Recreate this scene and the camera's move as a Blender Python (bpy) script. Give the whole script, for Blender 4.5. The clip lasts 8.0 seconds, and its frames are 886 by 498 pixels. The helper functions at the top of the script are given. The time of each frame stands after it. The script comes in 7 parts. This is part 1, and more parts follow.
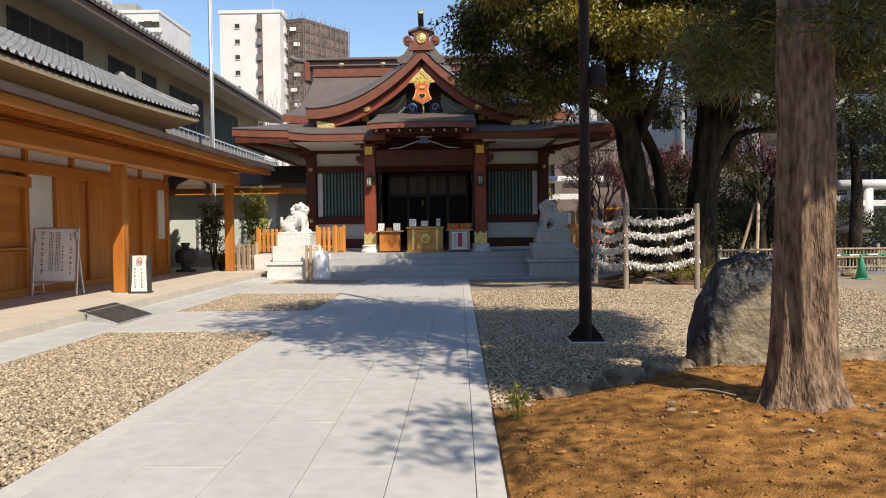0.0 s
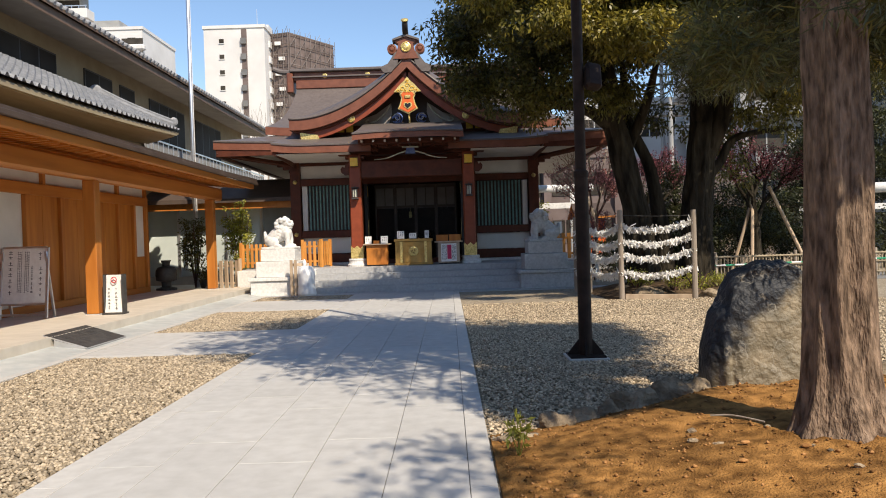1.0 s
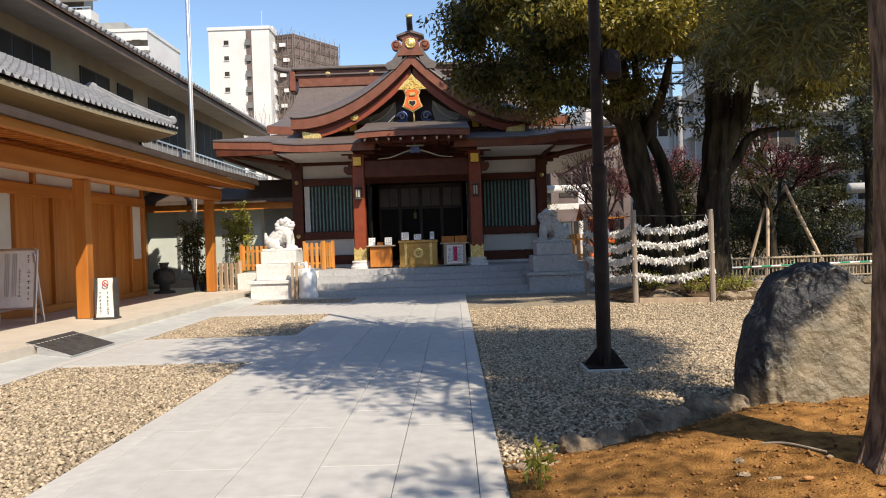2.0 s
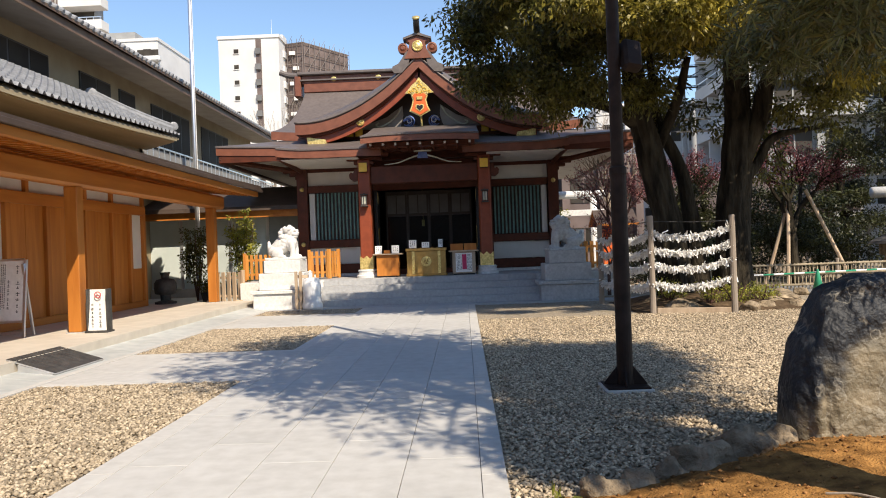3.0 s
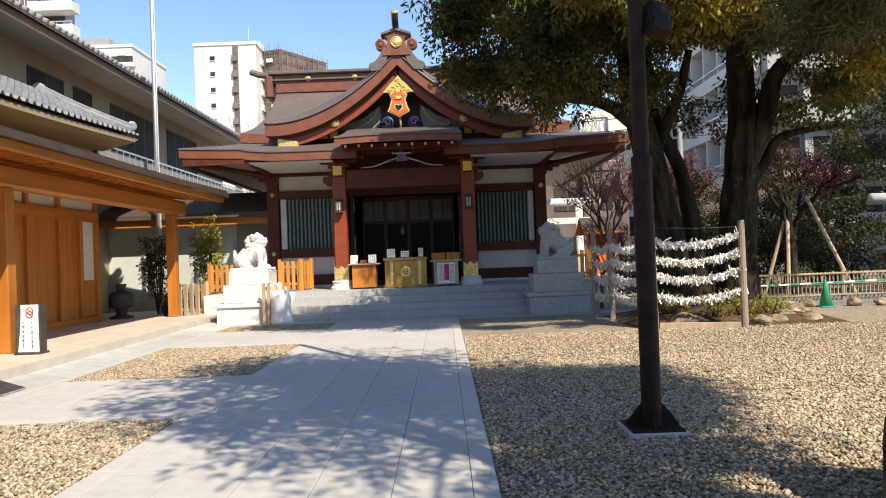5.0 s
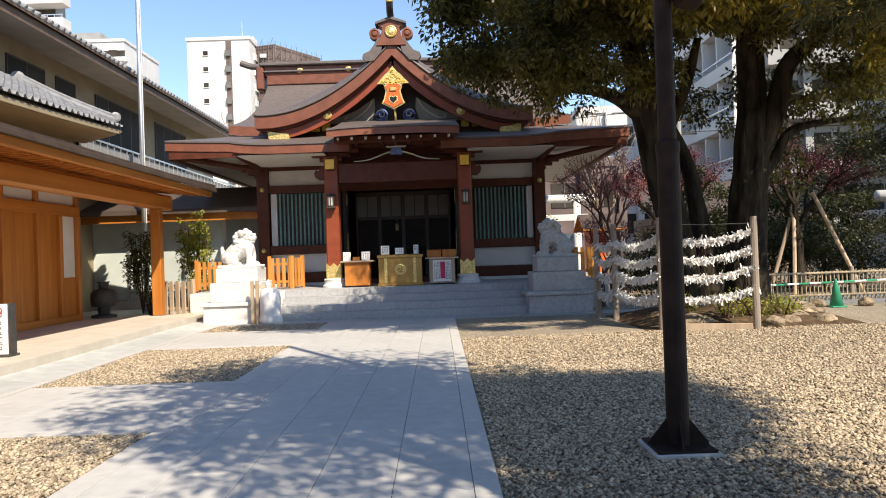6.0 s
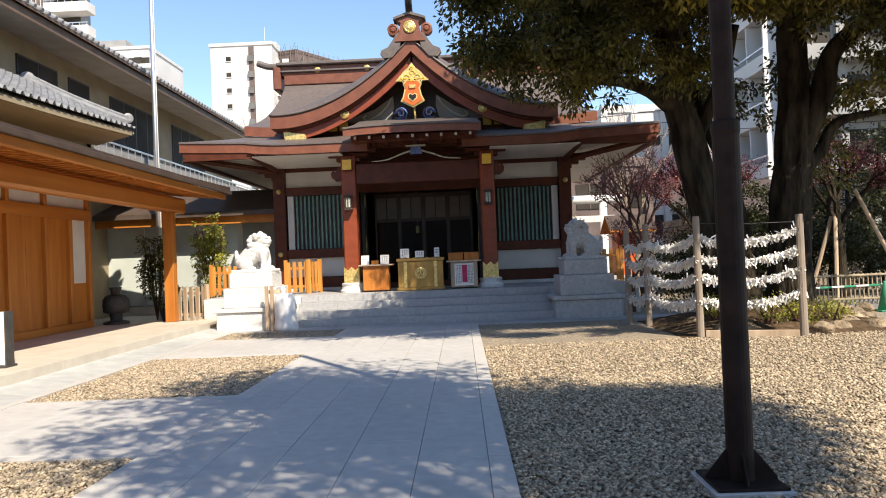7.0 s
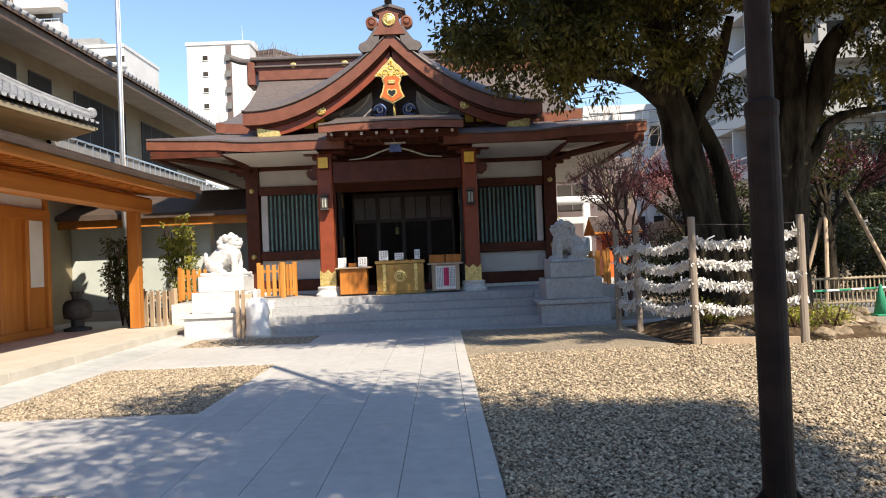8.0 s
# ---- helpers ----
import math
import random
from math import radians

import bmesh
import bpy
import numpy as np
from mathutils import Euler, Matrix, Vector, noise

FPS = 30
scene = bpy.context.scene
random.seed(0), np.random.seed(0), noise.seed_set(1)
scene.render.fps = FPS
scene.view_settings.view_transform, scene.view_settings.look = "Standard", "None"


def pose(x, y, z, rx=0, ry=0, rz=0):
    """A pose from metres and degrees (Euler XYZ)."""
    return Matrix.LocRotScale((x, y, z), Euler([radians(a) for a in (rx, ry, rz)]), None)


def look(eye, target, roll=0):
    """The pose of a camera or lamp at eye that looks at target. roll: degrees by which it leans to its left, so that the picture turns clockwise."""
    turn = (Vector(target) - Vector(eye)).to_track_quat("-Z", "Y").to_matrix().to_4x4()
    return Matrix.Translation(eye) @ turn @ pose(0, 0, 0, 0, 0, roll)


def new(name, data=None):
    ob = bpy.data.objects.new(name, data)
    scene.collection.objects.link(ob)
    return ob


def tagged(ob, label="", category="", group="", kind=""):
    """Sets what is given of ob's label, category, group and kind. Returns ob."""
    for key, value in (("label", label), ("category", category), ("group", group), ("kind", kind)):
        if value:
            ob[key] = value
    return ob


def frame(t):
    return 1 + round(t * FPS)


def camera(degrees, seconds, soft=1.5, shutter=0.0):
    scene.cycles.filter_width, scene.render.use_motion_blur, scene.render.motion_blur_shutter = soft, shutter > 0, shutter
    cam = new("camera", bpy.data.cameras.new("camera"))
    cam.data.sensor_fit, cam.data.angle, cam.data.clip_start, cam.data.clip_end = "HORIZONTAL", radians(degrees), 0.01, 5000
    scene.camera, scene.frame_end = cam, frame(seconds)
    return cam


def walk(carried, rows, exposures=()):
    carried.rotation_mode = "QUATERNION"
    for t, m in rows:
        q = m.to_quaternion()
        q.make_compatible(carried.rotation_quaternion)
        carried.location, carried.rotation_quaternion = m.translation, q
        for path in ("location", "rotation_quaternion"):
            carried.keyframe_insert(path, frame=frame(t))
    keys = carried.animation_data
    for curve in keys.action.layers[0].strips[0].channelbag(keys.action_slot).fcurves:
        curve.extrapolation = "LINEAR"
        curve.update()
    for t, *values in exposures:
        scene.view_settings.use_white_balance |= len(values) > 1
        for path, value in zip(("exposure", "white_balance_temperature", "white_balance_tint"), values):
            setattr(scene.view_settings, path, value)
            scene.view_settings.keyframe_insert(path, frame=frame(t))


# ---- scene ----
cam = camera(62.3, 8.0, soft=1.0)
METRES, EYE, TILT, LEAN, TURN = 5.725, 1.5, -0.12, 0.0, 1.3
ROWS = [
    (0.0, 0.0, 0.0, 0.0, -0.02, -1.6, 0.69),
    (0.5, -0.0024, 0.0469, -0.0025, -1.37, -0.78, 1.25),
    (1.0, 0.0015, 0.108, -0.0005, -0.88, -0.69, 1.78),
    (2.5, 0.0006, 0.2815, -0.0026, -0.26, -0.27, 1.89),
    (3.0, 0.0116, 0.3431, 0.0006, 0.36, 0.06, 2.09),
    (3.5, 0.0069, 0.4023, -0.0041, 1.41, 0.12, 1.88),
    (4.0, 0.0001, 0.4637, 0.0029, -0.15, 0.59, 1.63),
    (4.5, 0.0058, 0.5368, -0.0006, -0.84, 0.85, 2.02),
    (6.0, -0.0007, 0.7244, 0.0002, -1.69, 0.53, 2.01),
    (6.5, 0.0083, 0.7974, 0.0044, -0.89, 0.74, 2.3),
    (7.0, 0.0092, 0.8598, -0.0018, 0.13, 0.87, 2.32),
    (7.5, 0.0027, 0.9285, 0.0062, -0.78, 1.03, 2.24),
    (8.0, 0.0048, 0.9937, 0.0022, -1.46, 0.93, 2.35),
]
walk(cam, [(t, pose(0, 0, EYE, TILT, LEAN, TURN) @ pose(METRES * x, METRES * y, METRES * z, 90 + pitch, roll, yaw)) for t, x, y, z, yaw, pitch, roll in ROWS],
     exposures=[(0.0, 0.29), (2.5, 0.45), (4.5, 0.58), (8.0, 0.72)])

# ---- world, sun, exposure ----
world = bpy.data.worlds.new("sky")
scene.world = world
world.use_nodes = True
wn = world.node_tree.nodes
sky = wn.new("ShaderNodeTexSky")
sky.sky_type, sky.sun_disc = "NISHITA", False
sky.sun_elevation, sky.sun_rotation = radians(45.5), radians(149)
sky.air_density, sky.dust_density, sky.ozone_density = 1.0, 0.15, 2.2
world.node_tree.links.new(sky.outputs[0], wn["Background"].inputs[0])
wn["Background"].inputs[1].default_value = 0.14
sun = new("sun", bpy.data.lights.new("sun", "SUN"))
sun.data.energy, sun.data.angle, sun.data.color = 4.9, radians(0.5), (1.0, 0.87, 0.70)
sun.matrix_world = look((5.0, -8.3, 9.9), (0, 0, 0))


# ---- materials ----
def surface(name, a, b, scale=6.0, rough=0.7, metal=0.0, bump=0.15, fine=70.0, stretch=(1, 1, 1), big=0.25, piece=0.0, island=0.0, spec=0.4, translucent=0.0, deep=0.02):
    """Two tones mixed by a noise in world metres, a second wider stain, a fine relief; piece and island vary it from part to part."""
    m = bpy.data.materials.new(name)
    m.use_nodes = True
    nt = m.node_tree
    n, l = nt.nodes, nt.links
    bsdf = n["Principled BSDF"]
    geo = n.new("ShaderNodeNewGeometry")
    mp = n.new("ShaderNodeMapping")
    mp.inputs["Scale"].default_value = stretch
    l.new(geo.outputs["Position"], mp.inputs["Vector"])
    n1 = n.new("ShaderNodeTexNoise")
    n1.inputs["Scale"].default_value, n1.inputs["Detail"].default_value = scale, 6
    l.new(mp.outputs[0], n1.inputs["Vector"])
    ramp = n.new("ShaderNodeValToRGB")
    ramp.color_ramp.elements[0].position, ramp.color_ramp.elements[1].position = 0.32, 0.68
    ramp.color_ramp.elements[0].color, ramp.color_ramp.elements[1].color = (*a, 1), (*b, 1)
    l.new(n1.outputs["Fac"], ramp.inputs["Fac"])
    n2 = n.new("ShaderNodeTexNoise")
    n2.inputs["Scale"].default_value, n2.inputs["Detail"].default_value = scale * 0.13, 3
    l.new(geo.outputs["Position"], n2.inputs["Vector"])
    val = n.new("ShaderNodeMath")
    val.operation = "MULTIPLY_ADD"
    val.inputs[1].default_value, val.inputs[2].default_value = 2 * big, 1 - big
    l.new(n2.outputs["Fac"], val.inputs[0])
    value = val.outputs[0]
    for amount, node, out in ((piece, "ShaderNodeObjectInfo", "Random"), (island, "ShaderNodeNewGeometry", "Random Per Island")):
        if amount:
            src = n.new(node)
            k = n.new("ShaderNodeMath")
            k.operation = "MULTIPLY_ADD"
            k.inputs[1].default_value, k.inputs[2].default_value = 2 * amount, 1 - amount
            l.new(src.outputs[out], k.inputs[0])
            p = n.new("ShaderNodeMath")
            p.operation = "MULTIPLY"
            l.new(value, p.inputs[0])
            l.new(k.outputs[0], p.inputs[1])
            value = p.outputs[0]
    hsv = n.new("ShaderNodeHueSaturation")
    l.new(ramp.outputs[0], hsv.inputs["Color"])
    l.new(value, hsv.inputs["Value"])
    l.new(hsv.outputs[0], bsdf.inputs["Base Color"])
    bsdf.inputs["Roughness"].default_value, bsdf.inputs["Metallic"].default_value = rough, metal
    bsdf.inputs["Specular IOR Level"].default_value = spec
    if bump:
        n3 = n.new("ShaderNodeTexNoise")
        n3.inputs["Scale"].default_value, n3.inputs["Detail"].default_value = fine, 3
        l.new(mp.outputs[0], n3.inputs["Vector"])
        bp = n.new("ShaderNodeBump")
        bp.inputs["Strength"].default_value, bp.inputs["Distance"].default_value = bump, deep
        l.new(n3.outputs["Fac"], bp.inputs["Height"])
        l.new(bp.outputs[0], bsdf.inputs["Normal"])
    if translucent:
        tr = n.new("ShaderNodeBsdfTranslucent")
        l.new(hsv.outputs[0], tr.inputs["Color"])
        mix = n.new("ShaderNodeMixShader")
        mix.inputs[0].default_value = translucent
        l.new(bsdf.outputs[0], mix.inputs[1])
        l.new(tr.outputs[0], mix.inputs[2])
        l.new(mix.outputs[0], n["Material Output"].inputs[0])
    return m


def pebble_ground(name, tones, size, gap=0.35):
    """Loose stones as cells: each cell its own tone, rounded by the distance to its middle."""
    m = bpy.data.materials.new(name)
    m.use_nodes = True
    n, l = m.node_tree.nodes, m.node_tree.links
    geo = n.new("ShaderNodeNewGeometry")
    vor = n.new("ShaderNodeTexVoronoi")
    vor.inputs["Scale"].default_value = 1 / size
    l.new(geo.outputs["Position"], vor.inputs["Vector"])
    sep = n.new("ShaderNodeSeparateColor")
    l.new(vor.outputs["Color"], sep.inputs[0])
    ramp = n.new("ShaderNodeValToRGB")
    els = ramp.color_ramp.elements
    while len(els) < len(tones):
        els.new(0.5)
    for i, c in enumerate(tones):
        els[i].position, els[i].color = i / (len(tones) - 1), (*c, 1)
    l.new(sep.outputs[0], ramp.inputs[0])
    wide = n.new("ShaderNodeTexNoise")
    wide.inputs["Scale"].default_value = 0.7
    l.new(geo.outputs["Position"], wide.inputs["Vector"])
    k = n.new("ShaderNodeMath")
    k.operation = "MULTIPLY_ADD"
    k.inputs[1].default_value, k.inputs[2].default_value = 0.5, 0.75
    l.new(wide.outputs["Fac"], k.inputs[0])
    hsv = n.new("ShaderNodeHueSaturation")
    l.new(ramp.outputs[0], hsv.inputs["Color"])
    l.new(k.outputs[0], hsv.inputs["Value"])
    l.new(hsv.outputs[0], n["Principled BSDF"].inputs["Base Color"])
    n["Principled BSDF"].inputs["Roughness"].default_value = 0.85
    bp = n.new("ShaderNodeBump")
    bp.invert = True
    bp.inputs["Strength"].default_value, bp.inputs["Distance"].default_value = 0.9, size * gap
    l.new(vor.outputs["Distance"], bp.inputs["Height"])
    l.new(bp.outputs[0], n["Principled BSDF"].inputs["Normal"])
    return m


def glass(name, tint=(0.55, 0.62, 0.6), rough=0.03):
    """Dark room glass: a mirror-like coat over what lies behind."""
    m = bpy.data.materials.new(name)
    m.use_nodes = True
    b = m.node_tree.nodes["Principled BSDF"]
    b.inputs["Base Color"].default_value = (*tint, 1)
    b.inputs["Transmission Weight"].default_value = 1.0
    b.inputs["Roughness"].default_value = rough
    b.inputs["IOR"].default_value = 1.45
    return m


GRANITE = surface("granite", (0.44, 0.43, 0.405), (0.51, 0.50, 0.475), 7, 0.75, bump=0.08, fine=160, big=0.10, piece=0.03)
KERB = surface("pale_granite", (0.47, 0.455, 0.425), (0.54, 0.525, 0.49), 12, 0.75, bump=0.1, fine=160, big=0.08, piece=0.03)
STEPSTONE = surface("step_granite", (0.35, 0.35, 0.35), (0.43, 0.43, 0.43), 14, 0.7, bump=0.12, fine=140, big=0.12, piece=0.04)
WHITESTONE = surface("white_granite", (0.58, 0.57, 0.55), (0.74, 0.73, 0.70), 16, 0.7, bump=0.25, fine=60, big=0.12)
GREYSTONE = surface("grey_granite", (0.40, 0.40, 0.40), (0.54, 0.54, 0.53), 16, 0.7, bump=0.25, fine=60, big=0.15)
CONCRETE = surface("floor_concrete", (0.50, 0.45, 0.375), (0.59, 0.535, 0.45), 3, 0.7, bump=0.06, fine=120, big=0.10)
WALKTILE = surface("walk_tile", (0.40, 0.42, 0.41), (0.50, 0.51, 0.49), 5, 0.55, bump=0.06, fine=120, big=0.15, piece=0.08)
GRAVEL = pebble_ground("gravel_bed", [(0.16, 0.125, 0.08), (0.34, 0.28, 0.20), (0.25, 0.205, 0.14), (0.46, 0.39, 0.29), (0.20, 0.165, 0.125)], 0.028, 0.6)
PEBBLE = surface("pebble", (0.27, 0.215, 0.145), (0.47, 0.39, 0.285), 22, 0.9, bump=0.1, fine=180, big=0.10, island=0.5, spec=0.1)
PEBBLE_GREY = surface("yard_pebble", (0.275, 0.218, 0.150), (0.53, 0.435, 0.308), 22, 0.9, bump=0.1, fine=180, big=0.12, island=0.5, spec=0.1)
DIRT = surface("orange_soil", (0.125, 0.059, 0.017), (0.41, 0.208, 0.063), 9, 0.95, bump=1.0, fine=75, big=0.75, spec=0.1, deep=0.018)
CLOD = surface("soil_clod", (0.16, 0.075, 0.024), (0.38, 0.20, 0.080), 14, 0.95, bump=0.5, fine=60, big=0.2, island=0.5, spec=0.1)
ASPHALT = surface("asphalt", (0.16, 0.16, 0.16), (0.24, 0.24, 0.235), 8, 0.85, bump=0.2, fine=90)
CEDAR = surface("orange_cedar", (0.37, 0.120, 0.017), (0.52, 0.195, 0.033), 5, 0.5, bump=0.12, fine=40, stretch=(1, 1, 0.12), big=0.14, piece=0.05)
CEDAR_L = surface("pale_orange_cedar", (0.50, 0.20, 0.04), (0.66, 0.30, 0.07), 5, 0.5, bump=0.12, fine=40, stretch=(1, 1, 0.12), big=0.14, piece=0.08)
TANBOARD = surface("tan_eave_board", (0.50, 0.345, 0.15), (0.60, 0.43, 0.21), 4, 0.6, bump=0.08, fine=40, stretch=(1, 0.1, 1), big=0.12)
CEDAR_Y = surface("orange_cedar_beam", (0.38, 0.125, 0.018), (0.53, 0.20, 0.034), 5, 0.5, bump=0.12, fine=40, stretch=(1, 0.08, 1), big=0.14, piece=0.08)
RAWWOOD = surface("weathered_wood", (0.42, 0.31, 0.205), (0.58, 0.45, 0.32), 7, 0.8, bump=0.3, fine=40, stretch=(1, 1, 0.12), big=0.15, piece=0.12)
GREYWOOD = surface("grey_post_wood", (0.22, 0.18, 0.14), (0.36, 0.30, 0.24), 7, 0.85, bump=0.4, fine=40, stretch=(1, 1, 0.1), big=0.2, piece=0.1)
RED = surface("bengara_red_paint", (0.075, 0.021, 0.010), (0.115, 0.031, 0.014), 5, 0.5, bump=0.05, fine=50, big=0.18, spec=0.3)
# One red paint in two tones: this copy has sunlight put into its colour.
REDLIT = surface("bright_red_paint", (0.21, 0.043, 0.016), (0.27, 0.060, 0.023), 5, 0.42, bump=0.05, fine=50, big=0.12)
FASCIA = surface("red_brown_eave", (0.155, 0.054, 0.030), (0.220, 0.080, 0.045), 4, 0.45, bump=0.05, fine=50, big=0.18)
ROOF = surface("grey_copper_roof", (0.105, 0.086, 0.078), (0.145, 0.120, 0.108), 9, 0.5, bump=0.06, fine=30, big=0.12, spec=0.5)
DARKROOF = surface("brown_metal_roof", (0.065, 0.046, 0.037), (0.100, 0.073, 0.058), 3, 0.5, bump=0.05, fine=30, big=0.2)
TILE = surface("grey_roof_tile", (0.17, 0.175, 0.185), (0.27, 0.275, 0.285), 8, 0.5, bump=0.1, fine=40, big=0.12, island=0.15)
PLASTER = surface("white_plaster", (0.62, 0.60, 0.56), (0.70, 0.68, 0.64), 2, 0.85, bump=0.05, fine=80, big=0.06)
BEIGE = surface("beige_wall", (0.34, 0.275, 0.175), (0.40, 0.335, 0.22), 2, 0.85, bump=0.08, fine=60, big=0.10)
# Darker copy of SOFFIT: the shade under the eave is put into this grey.
ANNEXSOFFIT = surface("grey_boarded_soffit", (0.30, 0.275, 0.245), (0.37, 0.34, 0.305), 2, 0.85, bump=0.04, fine=60, big=0.10)
SOFFIT = surface("grey_soffit", (0.60, 0.57, 0.52), (0.68, 0.65, 0.60), 2, 0.85, bump=0.03, fine=60, big=0.06)
GREEN = surface("green_slat_paint", (0.10, 0.19, 0.172), (0.155, 0.27, 0.245), 6, 0.5, bump=0.05, fine=60, big=0.1, piece=0.08)
GOLD = surface("gilded_metal", (0.56, 0.40, 0.12), (0.92, 0.73, 0.30), 22, 0.35, metal=0.55, bump=0.5, fine=34, big=0.25)
GOLDPAINT = surface("gold_paint", (0.80, 0.48, 0.05), (0.92, 0.60, 0.09), 8, 0.4, bump=0.05, fine=40, big=0.1)
BRASS = surface("brass_sheet", (0.34, 0.20, 0.055), (0.48, 0.30, 0.095), 6, 0.42, metal=0.5, bump=0.05, fine=40, big=0.15)
BLACK = surface("black_lacquer", (0.012, 0.010, 0.010), (0.022, 0.018, 0.018), 4, 0.35, bump=0.03, fine=50)
# Wood kept near-black: the darkness inside the hall is put into its colour.
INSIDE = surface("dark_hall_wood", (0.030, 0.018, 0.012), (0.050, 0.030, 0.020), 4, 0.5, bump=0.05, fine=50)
POLE = surface("dark_brown_steel", (0.016, 0.010, 0.008), (0.040, 0.025, 0.019), 6, 0.6, bump=0.12, fine=60, big=0.35, spec=0.2)
ALU = surface("aluminium", (0.62, 0.63, 0.65), (0.72, 0.73, 0.75), 5, 0.32, metal=0.85, bump=0.0, big=0.05)
FRAME = surface("dark_window_frame", (0.045, 0.04, 0.038), (0.065, 0.06, 0.055), 5, 0.4, bump=0.0)
BARK = surface("grey_brown_bark", (0.075, 0.052, 0.036), (0.32, 0.225, 0.155), 30, 0.95, bump=1.0, fine=60, stretch=(1, 1, 0.22), big=0.4, deep=0.03, spec=0.15)
DARKBARK = surface("dark_bark", (0.010, 0.008, 0.006), (0.055, 0.045, 0.030), 6, 0.9, bump=1.0, fine=20, stretch=(1, 1, 0.25), big=0.5, deep=0.05, spec=0.15)
EARTH = surface("dark_earth", (0.05, 0.033, 0.02), (0.13, 0.09, 0.055), 8, 0.95, bump=0.8, fine=40, big=0.3, spec=0.1)
TWIG = surface("plum_twig", (0.07, 0.035, 0.03), (0.13, 0.07, 0.055), 8, 0.85, bump=0.3, fine=40)
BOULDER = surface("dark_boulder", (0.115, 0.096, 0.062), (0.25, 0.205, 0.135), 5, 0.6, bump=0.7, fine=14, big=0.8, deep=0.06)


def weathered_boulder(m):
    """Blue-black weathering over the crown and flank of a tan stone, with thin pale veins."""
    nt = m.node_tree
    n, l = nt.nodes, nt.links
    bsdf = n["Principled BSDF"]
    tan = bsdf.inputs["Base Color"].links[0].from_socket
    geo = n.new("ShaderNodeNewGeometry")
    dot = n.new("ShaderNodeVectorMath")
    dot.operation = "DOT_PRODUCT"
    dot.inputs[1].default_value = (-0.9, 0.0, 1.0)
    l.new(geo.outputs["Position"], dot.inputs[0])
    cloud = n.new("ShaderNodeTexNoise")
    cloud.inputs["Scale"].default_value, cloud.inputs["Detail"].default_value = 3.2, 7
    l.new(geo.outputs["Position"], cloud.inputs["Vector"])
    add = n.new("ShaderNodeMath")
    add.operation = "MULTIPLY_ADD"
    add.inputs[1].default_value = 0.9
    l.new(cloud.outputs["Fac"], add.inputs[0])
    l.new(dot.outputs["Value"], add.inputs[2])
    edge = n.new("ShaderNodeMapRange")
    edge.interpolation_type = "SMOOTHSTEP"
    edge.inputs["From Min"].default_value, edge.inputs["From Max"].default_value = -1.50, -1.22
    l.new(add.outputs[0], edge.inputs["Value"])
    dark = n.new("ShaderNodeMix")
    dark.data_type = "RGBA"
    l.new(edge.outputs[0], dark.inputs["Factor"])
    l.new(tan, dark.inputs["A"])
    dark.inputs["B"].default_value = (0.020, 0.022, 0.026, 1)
    vein = n.new("ShaderNodeTexNoise")
    vein.inputs["Scale"].default_value, vein.inputs["Detail"].default_value = 2.3, 4
    l.new(geo.outputs["Position"], vein.inputs["Vector"])
    off = n.new("ShaderNodeMath")
    off.operation = "SUBTRACT"
    off.inputs[1].default_value = 0.53
    l.new(vein.outputs["Fac"], off.inputs[0])
    size = n.new("ShaderNodeMath")
    size.operation = "ABSOLUTE"
    l.new(off.outputs[0], size.inputs[0])
    line = n.new("ShaderNodeMapRange")
    line.inputs["From Min"].default_value, line.inputs["From Max"].default_value = 0.0, 0.010
    line.inputs["To Min"].default_value, line.inputs["To Max"].default_value = 0.45, 0.0
    l.new(size.outputs[0], line.inputs["Value"])
    pale = n.new("ShaderNodeMix")
    pale.data_type = "RGBA"
    l.new(line.outputs[0], pale.inputs["Factor"])
    l.new(dark.outputs["Result"], pale.inputs["A"])
    pale.inputs["B"].default_value = (0.34, 0.31, 0.25, 1)
    l.new(pale.outputs["Result"], bsdf.inputs["Base Color"])


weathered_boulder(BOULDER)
ROCK = surface("garden_rock", (0.12, 0.090, 0.056), (0.40, 0.31, 0.205), 6, 0.85, bump=1.0, fine=22, big=0.4, piece=0.15, deep=0.04)
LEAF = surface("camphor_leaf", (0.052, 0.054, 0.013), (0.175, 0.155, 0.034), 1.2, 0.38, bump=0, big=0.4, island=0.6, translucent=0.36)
# Brighter copy of LEAF: the sun on the outer clumps is put into its colour.
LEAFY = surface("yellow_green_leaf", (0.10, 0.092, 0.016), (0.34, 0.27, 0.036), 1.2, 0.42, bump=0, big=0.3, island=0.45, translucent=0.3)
NEEDLE = surface("long_narrow_leaf", (0.040, 0.047, 0.013), (0.135, 0.133, 0.040), 1.6, 0.40, bump=0, big=0.35, island=0.55, translucent=0.25)
DARKLEAF = surface("dark_garden_leaf", (0.015, 0.020, 0.007), (0.065, 0.068, 0.020), 1.4, 0.45, bump=0, big=0.4, island=0.55, translucent=0.2)
BUSHLEAF = surface("bush_leaf", (0.13, 0.15, 0.02), (0.40, 0.38, 0.06), 3, 0.5, bump=0, big=0.3, island=0.4, translucent=0.3)
BLOSSOM = surface("pink_blossom", (0.11, 0.030, 0.036), (0.24, 0.075, 0.085), 5, 0.7, bump=0, big=0.2, island=0.4, translucent=0.2)
PALEBLOSSOM = surface("dusty_blossom", (0.26, 0.09, 0.085), (0.42, 0.20, 0.18), 5, 0.7, bump=0, big=0.2, island=0.35, translucent=0.2)
PAPER = surface("white_paper", (0.74, 0.72, 0.68), (0.84, 0.82, 0.78), 12, 0.85, bump=0.1, fine=60, big=0.08, island=0.12)
